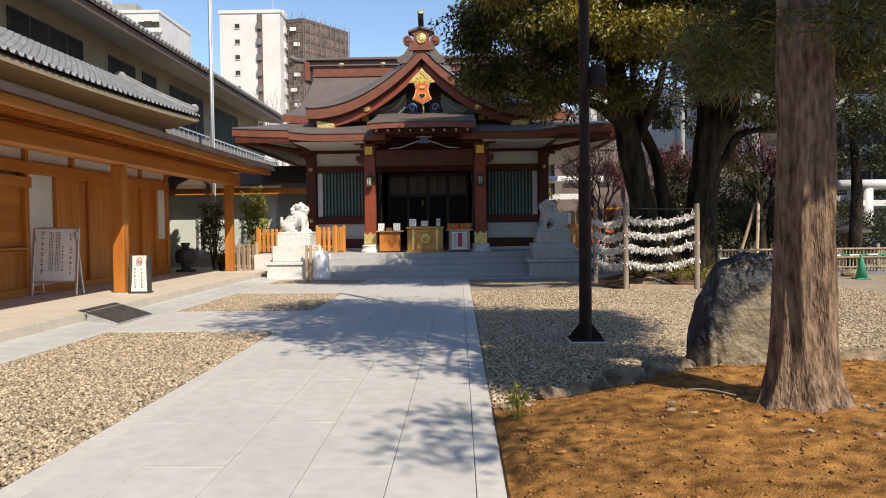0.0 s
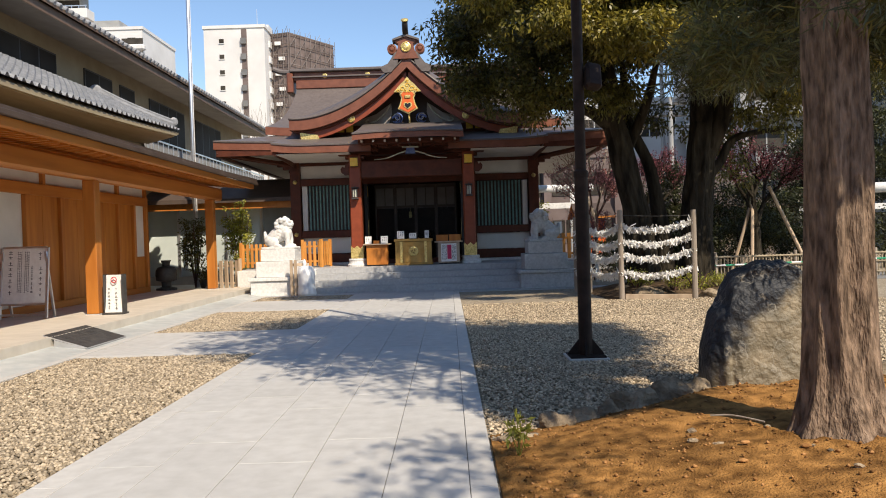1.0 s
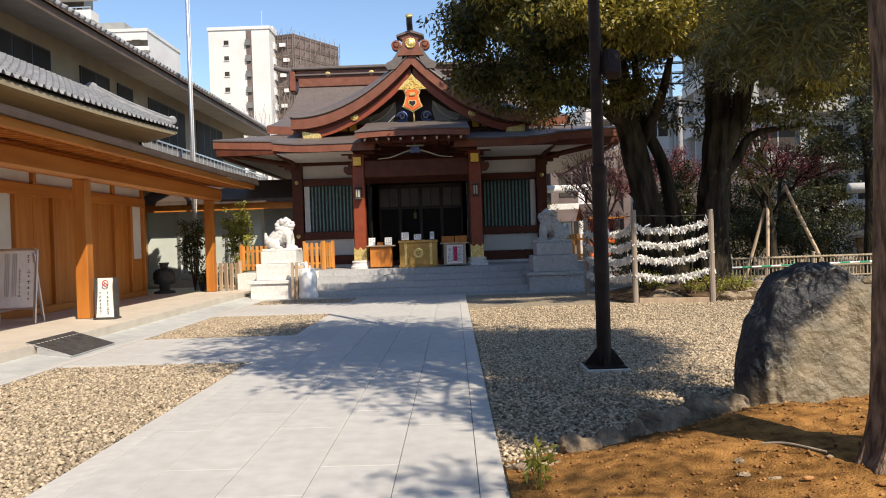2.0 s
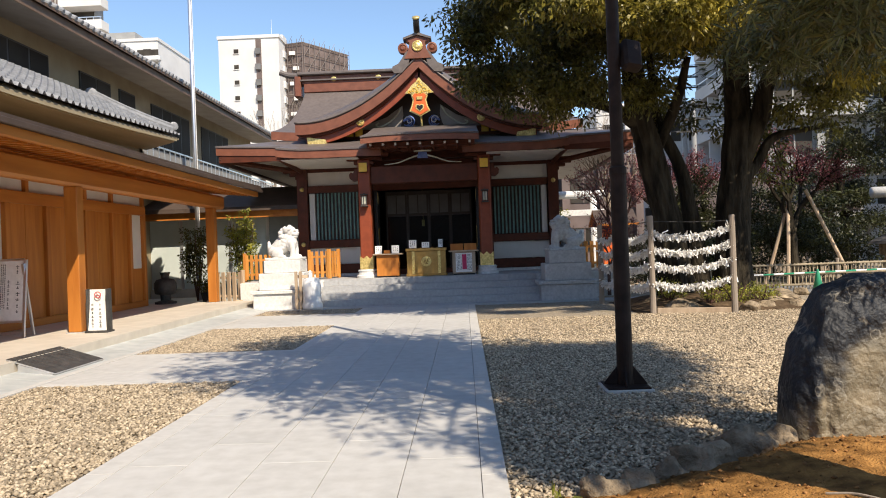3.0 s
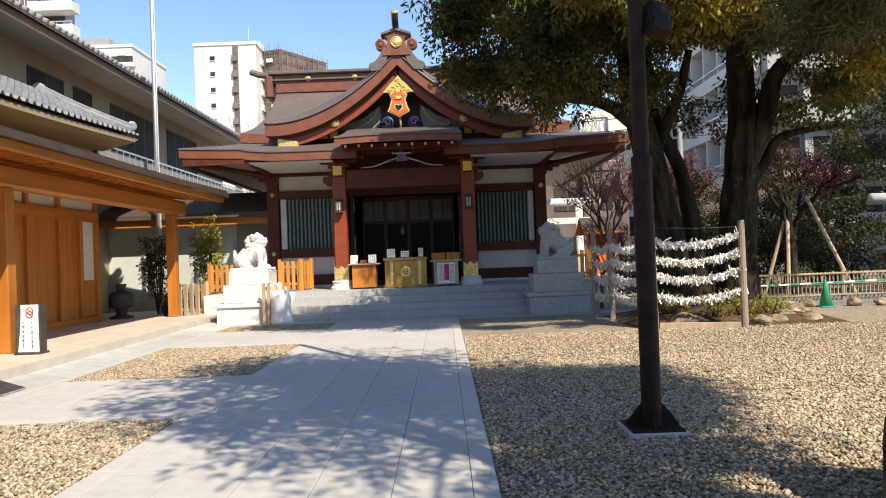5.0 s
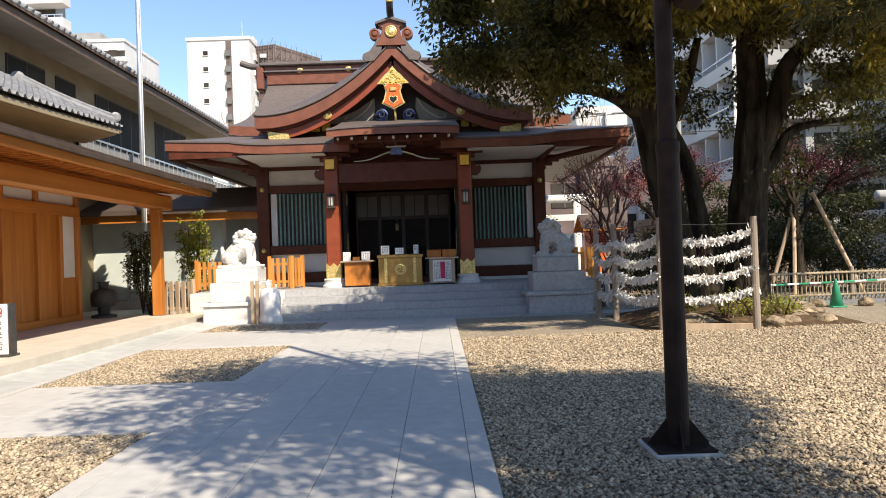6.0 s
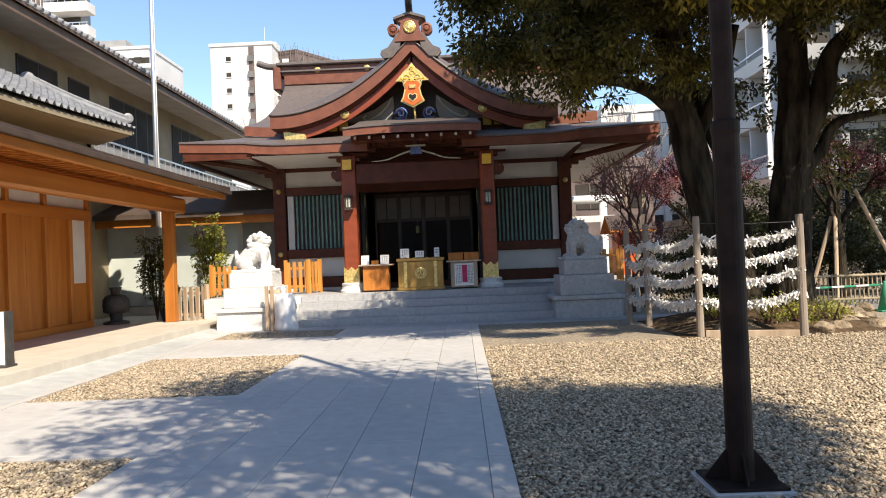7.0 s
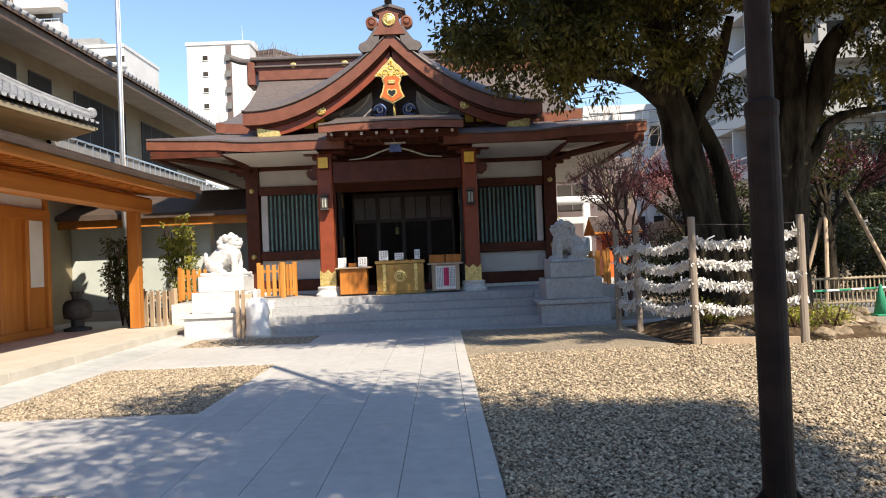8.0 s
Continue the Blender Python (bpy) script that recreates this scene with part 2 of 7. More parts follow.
PLASTIC = surface("white_sheet", (0.78, 0.78, 0.78), (0.86, 0.86, 0.86), 9, 0.4, bump=0.3, fine=12, big=0.05)
INK = surface("black_ink", (0.02, 0.02, 0.02), (0.035, 0.035, 0.035), 8, 0.7, bump=0)
REDINK = surface("red_print", (0.45, 0.03, 0.04), (0.55, 0.05, 0.06), 8, 0.7, bump=0)
MAGENTA = surface("magenta_print", (0.50, 0.03, 0.10), (0.58, 0.05, 0.14), 8, 0.7, bump=0)
BLUE = surface("blue_paint", (0.10, 0.16, 0.42), (0.18, 0.26, 0.55), 14, 0.5, bump=0.05, fine=40)
CARVED = surface("white_green_carving", (0.42, 0.44, 0.36), (0.62, 0.60, 0.50), 9, 0.6, bump=0.2, fine=40)
VERMILION = surface("vermilion", (0.62, 0.11, 0.02), (0.72, 0.15, 0.03), 8, 0.5, bump=0.05, fine=40)
IRON = surface("dark_cast_iron", (0.035, 0.033, 0.032), (0.07, 0.065, 0.06), 8, 0.65, bump=0.3, fine=40)
CONE = surface("green_plastic", (0.03, 0.26, 0.14), (0.05, 0.34, 0.19), 8, 0.45, bump=0.05, fine=40)
BAMBOO = surface("dry_bamboo", (0.28, 0.22, 0.14), (0.46, 0.38, 0.26), 9, 0.65, bump=0.2, fine=40, piece=0.2, island=0.2)
WHITEWALL = surface("white_tower_wall", (0.58, 0.57, 0.56), (0.66, 0.65, 0.64), 0.3, 0.8, bump=0, big=0.04)
BROWNWALL = surface("brown_tower_wall", (0.10, 0.075, 0.068), (0.17, 0.13, 0.12), 0.6, 0.8, bump=0, big=0.15)
GREYWALL = surface("grey_block_wall", (0.26, 0.26, 0.255), (0.34, 0.34, 0.33), 0.4, 0.8, bump=0, big=0.1)
STAIRGREY = surface("dark_grey_stair_parapet", (0.13, 0.13, 0.13), (0.18, 0.18, 0.18), 0.5, 0.8, bump=0, big=0.1)
NETGREY = surface("weathered_scaffold", (0.12, 0.10, 0.092), (0.20, 0.17, 0.155), 0.5, 0.7, bump=0, big=0.2, piece=0.3)
BROWNTRIM = surface("brown_eave_trim", (0.13, 0.085, 0.055), (0.19, 0.125, 0.08), 3, 0.6, bump=0.05, fine=40, big=0.15)
FARGLASS = surface("far_window_glass", (0.034, 0.030, 0.026), (0.065, 0.058, 0.05), 0.6, 0.6, bump=0, spec=0.05, big=0.2, piece=0.3)
CORRGLASS = surface("grey_green_glass", (0.50, 0.55, 0.52), (0.58, 0.63, 0.60), 1.5, 0.25, bump=0, big=0.1, piece=0.05)
SCREEN = surface("frosted_screen", (0.20, 0.22, 0.21), (0.26, 0.28, 0.27), 1.5, 0.25, bump=0, big=0.1, piece=0.05)
# Paper of the doors, with the doorway's shade put into its colour.
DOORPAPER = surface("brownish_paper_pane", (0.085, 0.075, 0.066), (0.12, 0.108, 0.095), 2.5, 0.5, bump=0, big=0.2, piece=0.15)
PANE = glass("clear_pane")


# ---- builders ----
def thing(name, at, label="", category="", group="", kind="", rz=0.0):
    e = new(name)
    e.empty_display_size = 0.2
    e.matrix_basis = pose(*at, 0, 0, rz)
    return tagged(e, label, category, group, kind)


def root_basis(ob):
    while ob.parent:
        ob = ob.parent
    return ob.matrix_basis


def part(name, bm, material, parent=None, label="", local=False, smooth=False):
    """One mesh object from a bmesh given in world metres (or in its thing's own, with local)."""
    if parent and not local:
        bm.transform(root_basis(parent).inverted())
    me = bpy.data.meshes.new(name)
    bm.to_mesh(me)
    bm.free()
    for m in material if isinstance(material, (list, tuple)) else [material]:
        me.materials.append(m)
    if smooth:
        for p in me.polygons:
            p.use_smooth = True
    ob = new(name, me)
    if parent:
        ob.parent = parent
    return tagged(ob, label)


def again(ob, parent, m):
    """One more piece on the same mesh."""
    o = new(ob.name.split(".")[0], ob.data)
    o.parent = parent
    o.matrix_basis = m
    return o


def joined(name, verts, faces, material, parent=None, smooth=False):
    me = bpy.data.meshes.new(name)
    verts = np.asarray(verts, dtype=np.float32).reshape(-1, 3)
    if parent:
        verts = verts - np.array(root_basis(parent).translation, dtype=np.float32)
    faces = np.asarray(faces, dtype=np.int32)
    k = faces.shape[1]
    me.vertices.add(len(verts))
    me.vertices.foreach_set("co", verts.ravel())
    me.loops.add(faces.size)
    me.loops.foreach_set("vertex_index", faces.ravel())
    me.polygons.add(len(faces))
    me.polygons.foreach_set("loop_start", np.arange(0, faces.size, k, dtype=np.int32))
    me.polygons.foreach_set("loop_total", np.full(len(faces), k, dtype=np.int32))
    if smooth:
        me.polygons.foreach_set("use_smooth", np.ones(len(faces), dtype=bool))
    me.update(calc_edges=True)
    for m in material if isinstance(material, (list, tuple)) else [material]:
        me.materials.append(m)
    ob = new(name, me)
    if parent:
        ob.parent = parent
    return ob


def box(bm, x0, x1, y0, y1, z0, z1, bevel=0.0, m=None, mi=0):
    vs = [bm.verts.new((x, y, z)) for x in (x0, x1) for y in (y0, y1) for z in (z0, z1)]
    fs = [bm.faces.new([vs[i] for i in q]) for q in ((0, 1, 3, 2), (4, 6, 7, 5), (0, 4, 5, 1), (2, 3, 7, 6), (0, 2, 6, 4), (1, 5, 7, 3))]
    for f in fs:
        f.material_index = mi
    if bevel:
        es = {e for f in fs for e in f.edges}
        r = bmesh.ops.bevel(bm, geom=list(es), offset=bevel, segments=1, affect="EDGES", profile=0.5)
        vs = list({v for f in r["faces"] for v in f.verts} | {v for v in vs if v.is_valid})
    if m is not None:
        bmesh.ops.transform(bm, matrix=m, verts=[v for v in vs if v.is_valid])
    return bm


def B(*a, bevel=0.0):
    return box(bmesh.new(), *a, bevel=bevel)


def lathe(bm, rings, at=(0, 0, 0), n=16, m=None):
    """A turned body: rings of (radius, height)."""
    rows = []
    for r, z in rings:
        rows.append([bm.verts.new((at[0] + r * math.cos(2 * math.pi * i / n), at[1] + r * math.sin(2 * math.pi * i / n), at[2] + z)) for i in range(n)])
    for p, q in zip(rows, rows[1:]):
        for i in range(n):
            bm.faces.new((p[i], p[(i + 1) % n], q[(i + 1) % n], q[i]))
    bm.faces.new(list(reversed(rows[0])))
    bm.faces.new(rows[-1])
    if m is not None:
        bmesh.ops.transform(bm, matrix=m, verts=[v for r in rows for v in r])
    return bm


def tube(bm, pts, radii, n=8, wob=0.0, flute=0.0):
    """A round body along points, with a radius at each."""
    pts = [Vector(p) for p in pts]
    rows = []
    for i, p in enumerate(pts):
        d = (pts[min(i + 1, len(pts) - 1)] - pts[max(i - 1, 0)]).normalized()
        s = d.cross(Vector((0.31, 0.95, 0.05))).normalized()
        u = s.cross(d)
        r = radii[i] if isinstance(radii, (list, tuple)) else radii
        row = []
        for k in range(n):
            a = 2 * math.pi * k / n
            rr = r * (1 + wob * noise.noise((p.x * 2 + 3 * math.cos(a), p.y * 2 + 3 * math.sin(a), p.z * 0.8)))
            if flute:
                rr *= 1 + flute * noise.noise((3.2 * math.cos(a), 3.2 * math.sin(a), p.z * 0.5)) + flute * 0.6 * noise.noise((9 * math.cos(a), 9 * math.sin(a), p.z * 1.6))
            row.append(bm.verts.new(p + s * math.cos(a) * rr + u * math.sin(a) * rr))
        rows.append(row)
    for p, q in zip(rows, rows[1:]):
        for i in range(n):
            bm.faces.new((p[i], p[(i + 1) % n], q[(i + 1) % n], q[i]))
    bm.faces.new(list(reversed(rows[0])))
    bm.faces.new(rows[-1])
    return bm


def smoothline(pts, steps=6):
    """A soft curve through points (Catmull-Rom)."""
    P = [Vector(p) for p in pts]
    P = [2 * P[0] - P[1]] + P + [2 * P[-1] - P[-2]]
    out = []
    for i in range(1, len(P) - 2):
        a, b, c, d = P[i - 1:i + 3]
        for k in range(steps):
            t = k / steps
            out.append(0.5 * (2 * b + (c - a) * t + (2 * a - 5 * b + 4 * c - d) * t * t + (3 * b - a - 3 * c + d) * t ** 3))
    return out + [P[-2]]


def sheet(fn, nu, nv, thick, down=(0, 0, -1)):
    """A curved slab: its top takes the first material, its edges and underside the second."""
    bm = bmesh.new()
    dv = Vector(down) * thick
    top = [[bm.verts.new(fn(i / nu, j / nv)) for j in range(nv + 1)] for i in range(nu + 1)]
    low = [[bm.verts.new(v.co + dv) for v in r] for r in top]
    for i in range(nu):
        for j in range(nv):
            bm.faces.new((top[i][j], top[i + 1][j], top[i + 1][j + 1], top[i][j + 1]))
            bm.faces.new((low[i][j], low[i][j + 1], low[i + 1][j + 1], low[i + 1][j])).material_index = 1
    for i in range(nu):
        bm.faces.new((top[i][0], low[i][0], low[i + 1][0], top[i + 1][0])).material_index = 1
        bm.faces.new((top[i][nv], top[i + 1][nv], low[i + 1][nv], low[i][nv])).material_index = 1
    for j in range(nv):
        bm.faces.new((top[0][j], top[0][j + 1], low[0][j + 1], low[0][j])).material_index = 1
        bm.faces.new((top[nu][j], low[nu][j], low[nu][j + 1], top[nu][j + 1])).material_index = 1
    bmesh.ops.recalc_face_normals(bm, faces=bm.faces)
    return bm


def plate(outline, y0, y1):
    """A flat shape in x and z, from y0 to y1."""
    bm = bmesh.new()
    a = [bm.verts.new((x, y0, z)) for x, z in outline]
    b = [bm.verts.new((x, y1, z)) for x, z in outline]
    bm.faces.new(a)
    bm.faces.new(list(reversed(b)))
    for i in range(len(a)):
        j = (i + 1) % len(a)
        bm.faces.new((a[i], b[i], b[j], a[j]))
    bmesh.ops.recalc_face_normals(bm, faces=bm.faces)
    return bm


def stone(bm, c, size, seed, rough=0.25, sub=2):
    r = bmesh.ops.create_icosphere(bm, subdivisions=sub, radius=1.0)
    for v in r["verts"]:
        d = v.co.normalized()
        k = 1 + rough * noise.noise(d * 1.3 + Vector((seed * 3.1, seed, 0))) + rough * 0.5 * noise.noise(d * 3.1 + Vector((0, seed * 2.3, seed)))
        v.co = Vector((c[0] + d.x * size[0] * k, c[1] + d.y * size[1] * k, c[2] + d.z * size[2] * k))
    return bm


rng = np.random.default_rng(7)


def leaves(name, centres, radius, each, length, width, material, parent, droop=0.6, flat=0.7):
    """Many single leaves in clumps round the given middles."""
    c = np.repeat(np.asarray(centres, dtype=float), each, axis=0)
    n = len(c)
    off = rng.normal(size=(n, 3))
    off /= np.linalg.norm(off, axis=1)[:, None] + 1e-9
    off *= (rng.random((n, 1)) ** 0.45) * radius
    off[:, 2] *= flat
    p = c + off
    d = off / (radius + 1e-9) + rng.normal(size=(n, 3)) * 0.5
    d[:, 2] -= droop
    d /= np.linalg.norm(d, axis=1)[:, None] + 1e-9
    s = np.cross(d, rng.normal(size=(n, 3)))
    s /= np.linalg.norm(s, axis=1)[:, None] + 1e-9
    L = length * (0.65 + 0.7 * rng.random((n, 1)))
    W = width * (0.65 + 0.7 * rng.random((n, 1)))
    v = np.stack([p, p + d * L * 0.45 + s * W * 0.5, p + d * L, p + d * L * 0.45 - s * W * 0.5], axis=1).reshape(-1, 3)
    return joined(name, v, np.arange(4 * n).reshape(n, 4), material, parent)


def bars(bm, x, z, w, h, y, lines, seed, size=0.022, up=True):
    """Rows of short bars where writing stands, in the plane y; columns read downwards."""
    r = random.Random(seed)
    for i in range(lines):
        cx = x + w * (i + 0.5) / lines
        zz = z + h
        while zz > z + size:
            s = size * r.uniform(0.6, 1.0)
            for k in range(2):
                ww = size * r.uniform(0.35, 1.0) * 0.5
                box(bm, cx - ww, cx + ww, y - 0.002, y, zz - s * (0.35 + 0.5 * k) - 0.004, zz - s * (0.35 + 0.5 * k) + 0.004)
            box(bm, cx - size * 0.06, cx + size * 0.06, y - 0.002, y, zz - s, zz)
            zz -= size * r.uniform(1.15, 1.5)
    return bm


def wall_x(outline, x0, x1):
    """A flat shape in y and z, from x0 to x1."""
    bm = plate(outline, x0, x1)
    for v in bm.verts:
        v.co = Vector((v.co.y, v.co.x, v.co.z))
    bmesh.ops.recalc_face_normals(bm, faces=bm.faces)
    return bm

# ---- large structure: ground, path, platform ----
ground = part("ground", B(-400, 400, -200, 600, -0.6, -0.03), GRAVEL)
tagged(ground, "wide sheet of tan gravel of the shrine yard", "ground", kind="structure")
CX = -1.12

pavement = thing("pavement", (CX, 8, 0), "pale grey granite path of large slabs with light kerbs", "path", kind="structure")
part("bedding", B(-2.69, 0.24, -4, 21.3, -0.12, -0.02), ASPHALT, pavement)

walkway = thing("walkway", (-5.8, 10, 0), "grey stone walk along the raised porch", "walkway", kind="structure")
part("kerb_line", B(-5.36, -5.24, -6, 23.4, -0.10, 0.005, bevel=0.004), KERB, walkway)
part("walk_bed", B(-6.05, -5.365, -6, 23.4, -0.10, -0.05), ASPHALT, walkway)

platform = thing("platform", (-9, 10, 0), "raised tan concrete porch floor under the eaves", "platform", kind="structure")
part("porch_floor", B(-14, -6.05, -8, 22.9, -0.1, 0.20, bevel=0.012), CONCRETE, platform)
part("court_floor", B(-14, -6.05, 22.91, 27.0, -0.1, 0.12), WALKTILE, platform)

podium = thing("podium", (CX, 28, 0), "grey granite podium of the hall", "podium", kind="structure")
part("podium_block", B(CX - 5.4, CX + 5.4, 23.3, 36, -0.1, 0.70, bevel=0.01), STEPSTONE, podium)

road = part("road", B(6.8, 60, 21.6, 24.2, -0.1, -0.012), ASPHALT)
tagged(road, "grey paved lane behind the big tree", "lane", kind="structure")

# ---- the orange soil bed ----
def soil_edge(x):
    return 5.80 + 0.62 * min(x, 2.2) + 0.10 * max(0, x - 2.2) + 0.08 * noise.noise((x * 1.7, 4, 0))


def soil_height(x, y):
    rise = min(max((x - 0.27) / 2.3, 0), 1)
    fall = min(max((soil_edge(x) + 0.25 - y) / 0.9, 0), 1)
    e = (0.04 + 0.215 * rise ** 0.8) * fall * fall * (3 - 2 * fall) * min(max((x - 0.25) / 0.2, 0), 1)
    return -0.01 + e * (1 + 0.16 * noise.noise((x * 2.1, y * 2.1, 3))) + 0.018 * noise.noise((x * 7, y * 7, 1)) + 0.008 * noise.noise((x * 21, y * 21, 8))


bm = bmesh.new()
NX, NY = 130, 150
grid = []
for i in range(NX + 1):
    row = []
    for j in range(NY + 1):
        x = 0.262 + 9.5 * (i / NX) ** 1.7
        y = -4 + (soil_edge(x) + 0.2 + 4) * (1 - (1 - j / NY) ** 1.6)
        row.append(bm.verts.new((x, y, soil_height(x, y) if 0 < i and 0 < j < NY else -0.06)))
    grid.append(row)
for i in range(NX):
    for j in range(NY):
        bm.faces.new((grid[i][j], grid[i + 1][j], grid[i + 1][j + 1], grid[i][j + 1]))
soil = part("soil_bed", bm, DIRT, smooth=True)
tagged(soil, "raised bed of crumbly orange soil beside the path", "soil", kind="structure")

# ---- shrine hall ----
hall = thing("shrine_hall", (CX, 29, 0.70), "dark red wooden shrine hall with grey copper roof, gilded fittings", "shrine")
ZP = 0.70
FY = 26.0


def hall_box(name, x0, x1, y0, y1, z0, z1, material, bevel=0.008, label=""):
    return part(name, B(x0, x1, y0, y1, z0, z1, bevel=bevel), material, hall, label)


for s in (-1, 1):
    # corner, inner and rear posts
    hall_box("post", CX + s * 4.1 - 0.17, CX + s * 4.1 + 0.17, FY - 0.17, FY + 0.17, ZP, 4.5, RED)
    hall_box("post", CX + s * 1.95 - 0.16, CX + s * 1.95 + 0.16, FY - 0.16, FY + 0.16, ZP, 4.5, RED)
    hall_box("post", CX + s * 4.1 - 0.17, CX + s * 4.1 + 0.17, 30.5, 30.84, ZP, 4.5, RED)
    x0, x1 = sorted((CX + s * 2.11, CX + s * 3.93))
    hall_box("upper_panel", x0, x1, FY + 0.02, FY + 0.10, 3.70, 4.25, PLASTER)
    hall_box("lintel", x0, x1, FY - 0.11, FY + 0.10, 3.46, 3.69, RED)
    hall_box("sill_rail", x0, x1, FY - 0.12, FY + 0.10, 1.66, 1.90, RED)
    hall_box("lower_panel", x0, x1, FY + 0.02, FY + 0.10, 1.10, 1.65, PLASTER)
    hall_box("base_rail", x0, x1, FY - 0.12, FY + 0.10, 0.80, 1.09, RED)
    hall_box("foot_stone", x0, x1, FY - 0.15, FY + 0.10, 0.70, 0.79, WHITESTONE)
    hall_box("top_beam", CX + min(s * 1.79, s * 4.4), CX + max(s * 1.79, s * 4.4), FY + 0.0, FY + 0.13, 4.14, 4.42, RED)
    # slatted window with a pale jamb on the outer side
    jx = CX + s * 3.80
    hall_box("jamb", jx - 0.09, jx + 0.09, FY - 0.05, FY + 0.08, 1.91, 3.45, PLASTER)
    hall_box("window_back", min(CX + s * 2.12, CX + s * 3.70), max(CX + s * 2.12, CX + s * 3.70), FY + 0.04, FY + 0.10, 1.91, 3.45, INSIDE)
    w0, w1 = sorted((CX + s * 2.14, CX + s * 3.68))
    slat = part("slat", B(-0.026, 0.026, -0.03, 0.03, -0.77, 0.77), GREEN, hall, local=True)
    base = root_basis(hall).inverted()
    for k in range(13):
        m = base @ pose(w0 + (w1 - w0) * (k + 0.5) / 13, FY - 0.0, 2.68)
        if k == 0:
            slat.matrix_basis = m
        else:
            again(slat, hall, m)
    # side wall of the hall
    wx = CX + s * 4.1
    hall_box("side_wall", wx - 0.06, wx + 0.06, FY + 0.18, 36, ZP, 4.45, RED if s < 0 else PLASTER)
    # gilt ball cover on the corner post
    for zz in (1.78, 3.58):
        bmk = bmesh.new()
        bmesh.ops.create_uvsphere(bmk, u_segments=12, v_segments=8, radius=0.075, matrix=pose(wx, FY - 0.19, zz))
        part("nail_cover", bmk, GOLD, hall, "gilded nail cover", smooth=True)
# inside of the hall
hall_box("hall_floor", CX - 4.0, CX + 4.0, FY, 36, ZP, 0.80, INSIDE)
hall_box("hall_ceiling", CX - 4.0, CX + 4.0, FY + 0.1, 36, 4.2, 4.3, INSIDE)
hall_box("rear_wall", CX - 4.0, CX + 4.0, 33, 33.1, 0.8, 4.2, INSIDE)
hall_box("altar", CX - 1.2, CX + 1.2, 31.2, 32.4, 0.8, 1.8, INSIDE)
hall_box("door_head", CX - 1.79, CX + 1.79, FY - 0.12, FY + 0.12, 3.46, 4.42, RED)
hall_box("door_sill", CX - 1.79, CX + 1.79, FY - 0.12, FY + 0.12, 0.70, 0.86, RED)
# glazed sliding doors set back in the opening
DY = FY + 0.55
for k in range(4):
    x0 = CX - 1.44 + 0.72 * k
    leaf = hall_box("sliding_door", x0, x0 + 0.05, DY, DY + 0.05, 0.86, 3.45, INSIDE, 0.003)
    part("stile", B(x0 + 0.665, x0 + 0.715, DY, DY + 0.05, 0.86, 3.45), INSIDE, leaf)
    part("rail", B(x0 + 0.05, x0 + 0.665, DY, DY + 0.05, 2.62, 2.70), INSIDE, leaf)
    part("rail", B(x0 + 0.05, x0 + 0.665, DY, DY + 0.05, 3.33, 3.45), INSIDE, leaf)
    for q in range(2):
        part("upper_pane", B(x0 + 0.06 + q * 0.31, x0 + 0.34 + q * 0.31, DY + 0.02, DY + 0.03, 2.71, 3.32), DOORPAPER, leaf, "paper pane darkened for the shaded doorway")
    part("lower_pane", B(x0 + 0.05, x0 + 0.665, DY + 0.02, DY + 0.028, 0.88, 2.61), PANE, leaf)
for s in (-1, 1):
    x = CX + s * 1.62
    lf = hall_box("folding_door", x - 0.05, x + 0.05, FY - 0.75, FY - 0.13, 0.86, 3.42, BLACK)
    part("gilt_hinge", B(x - s * 0.055 - 0.004, x - s * 0.055 + 0.004, FY - 0.7, FY - 0.45, 3.0, 3.35), GOLD, lf)
    part("gilt_hinge", B(x - s * 0.055 - 0.004, x - s * 0.055 + 0.004, FY - 0.7, FY - 0.45, 1.5, 2.2), GOLD, lf)

lampy = hall_box("altar_lamp", -1.42, -1.32, 27.5, 27.6, 2.30, 2.52, GOLD, 0.01, "small gilded altar lamp")
part("chain", B(-1.375, -1.365, 27.545, 27.555, 2.521, 4.2), GOLD, lampy)
# front porch: two columns, beams, brackets
KY = 24.0
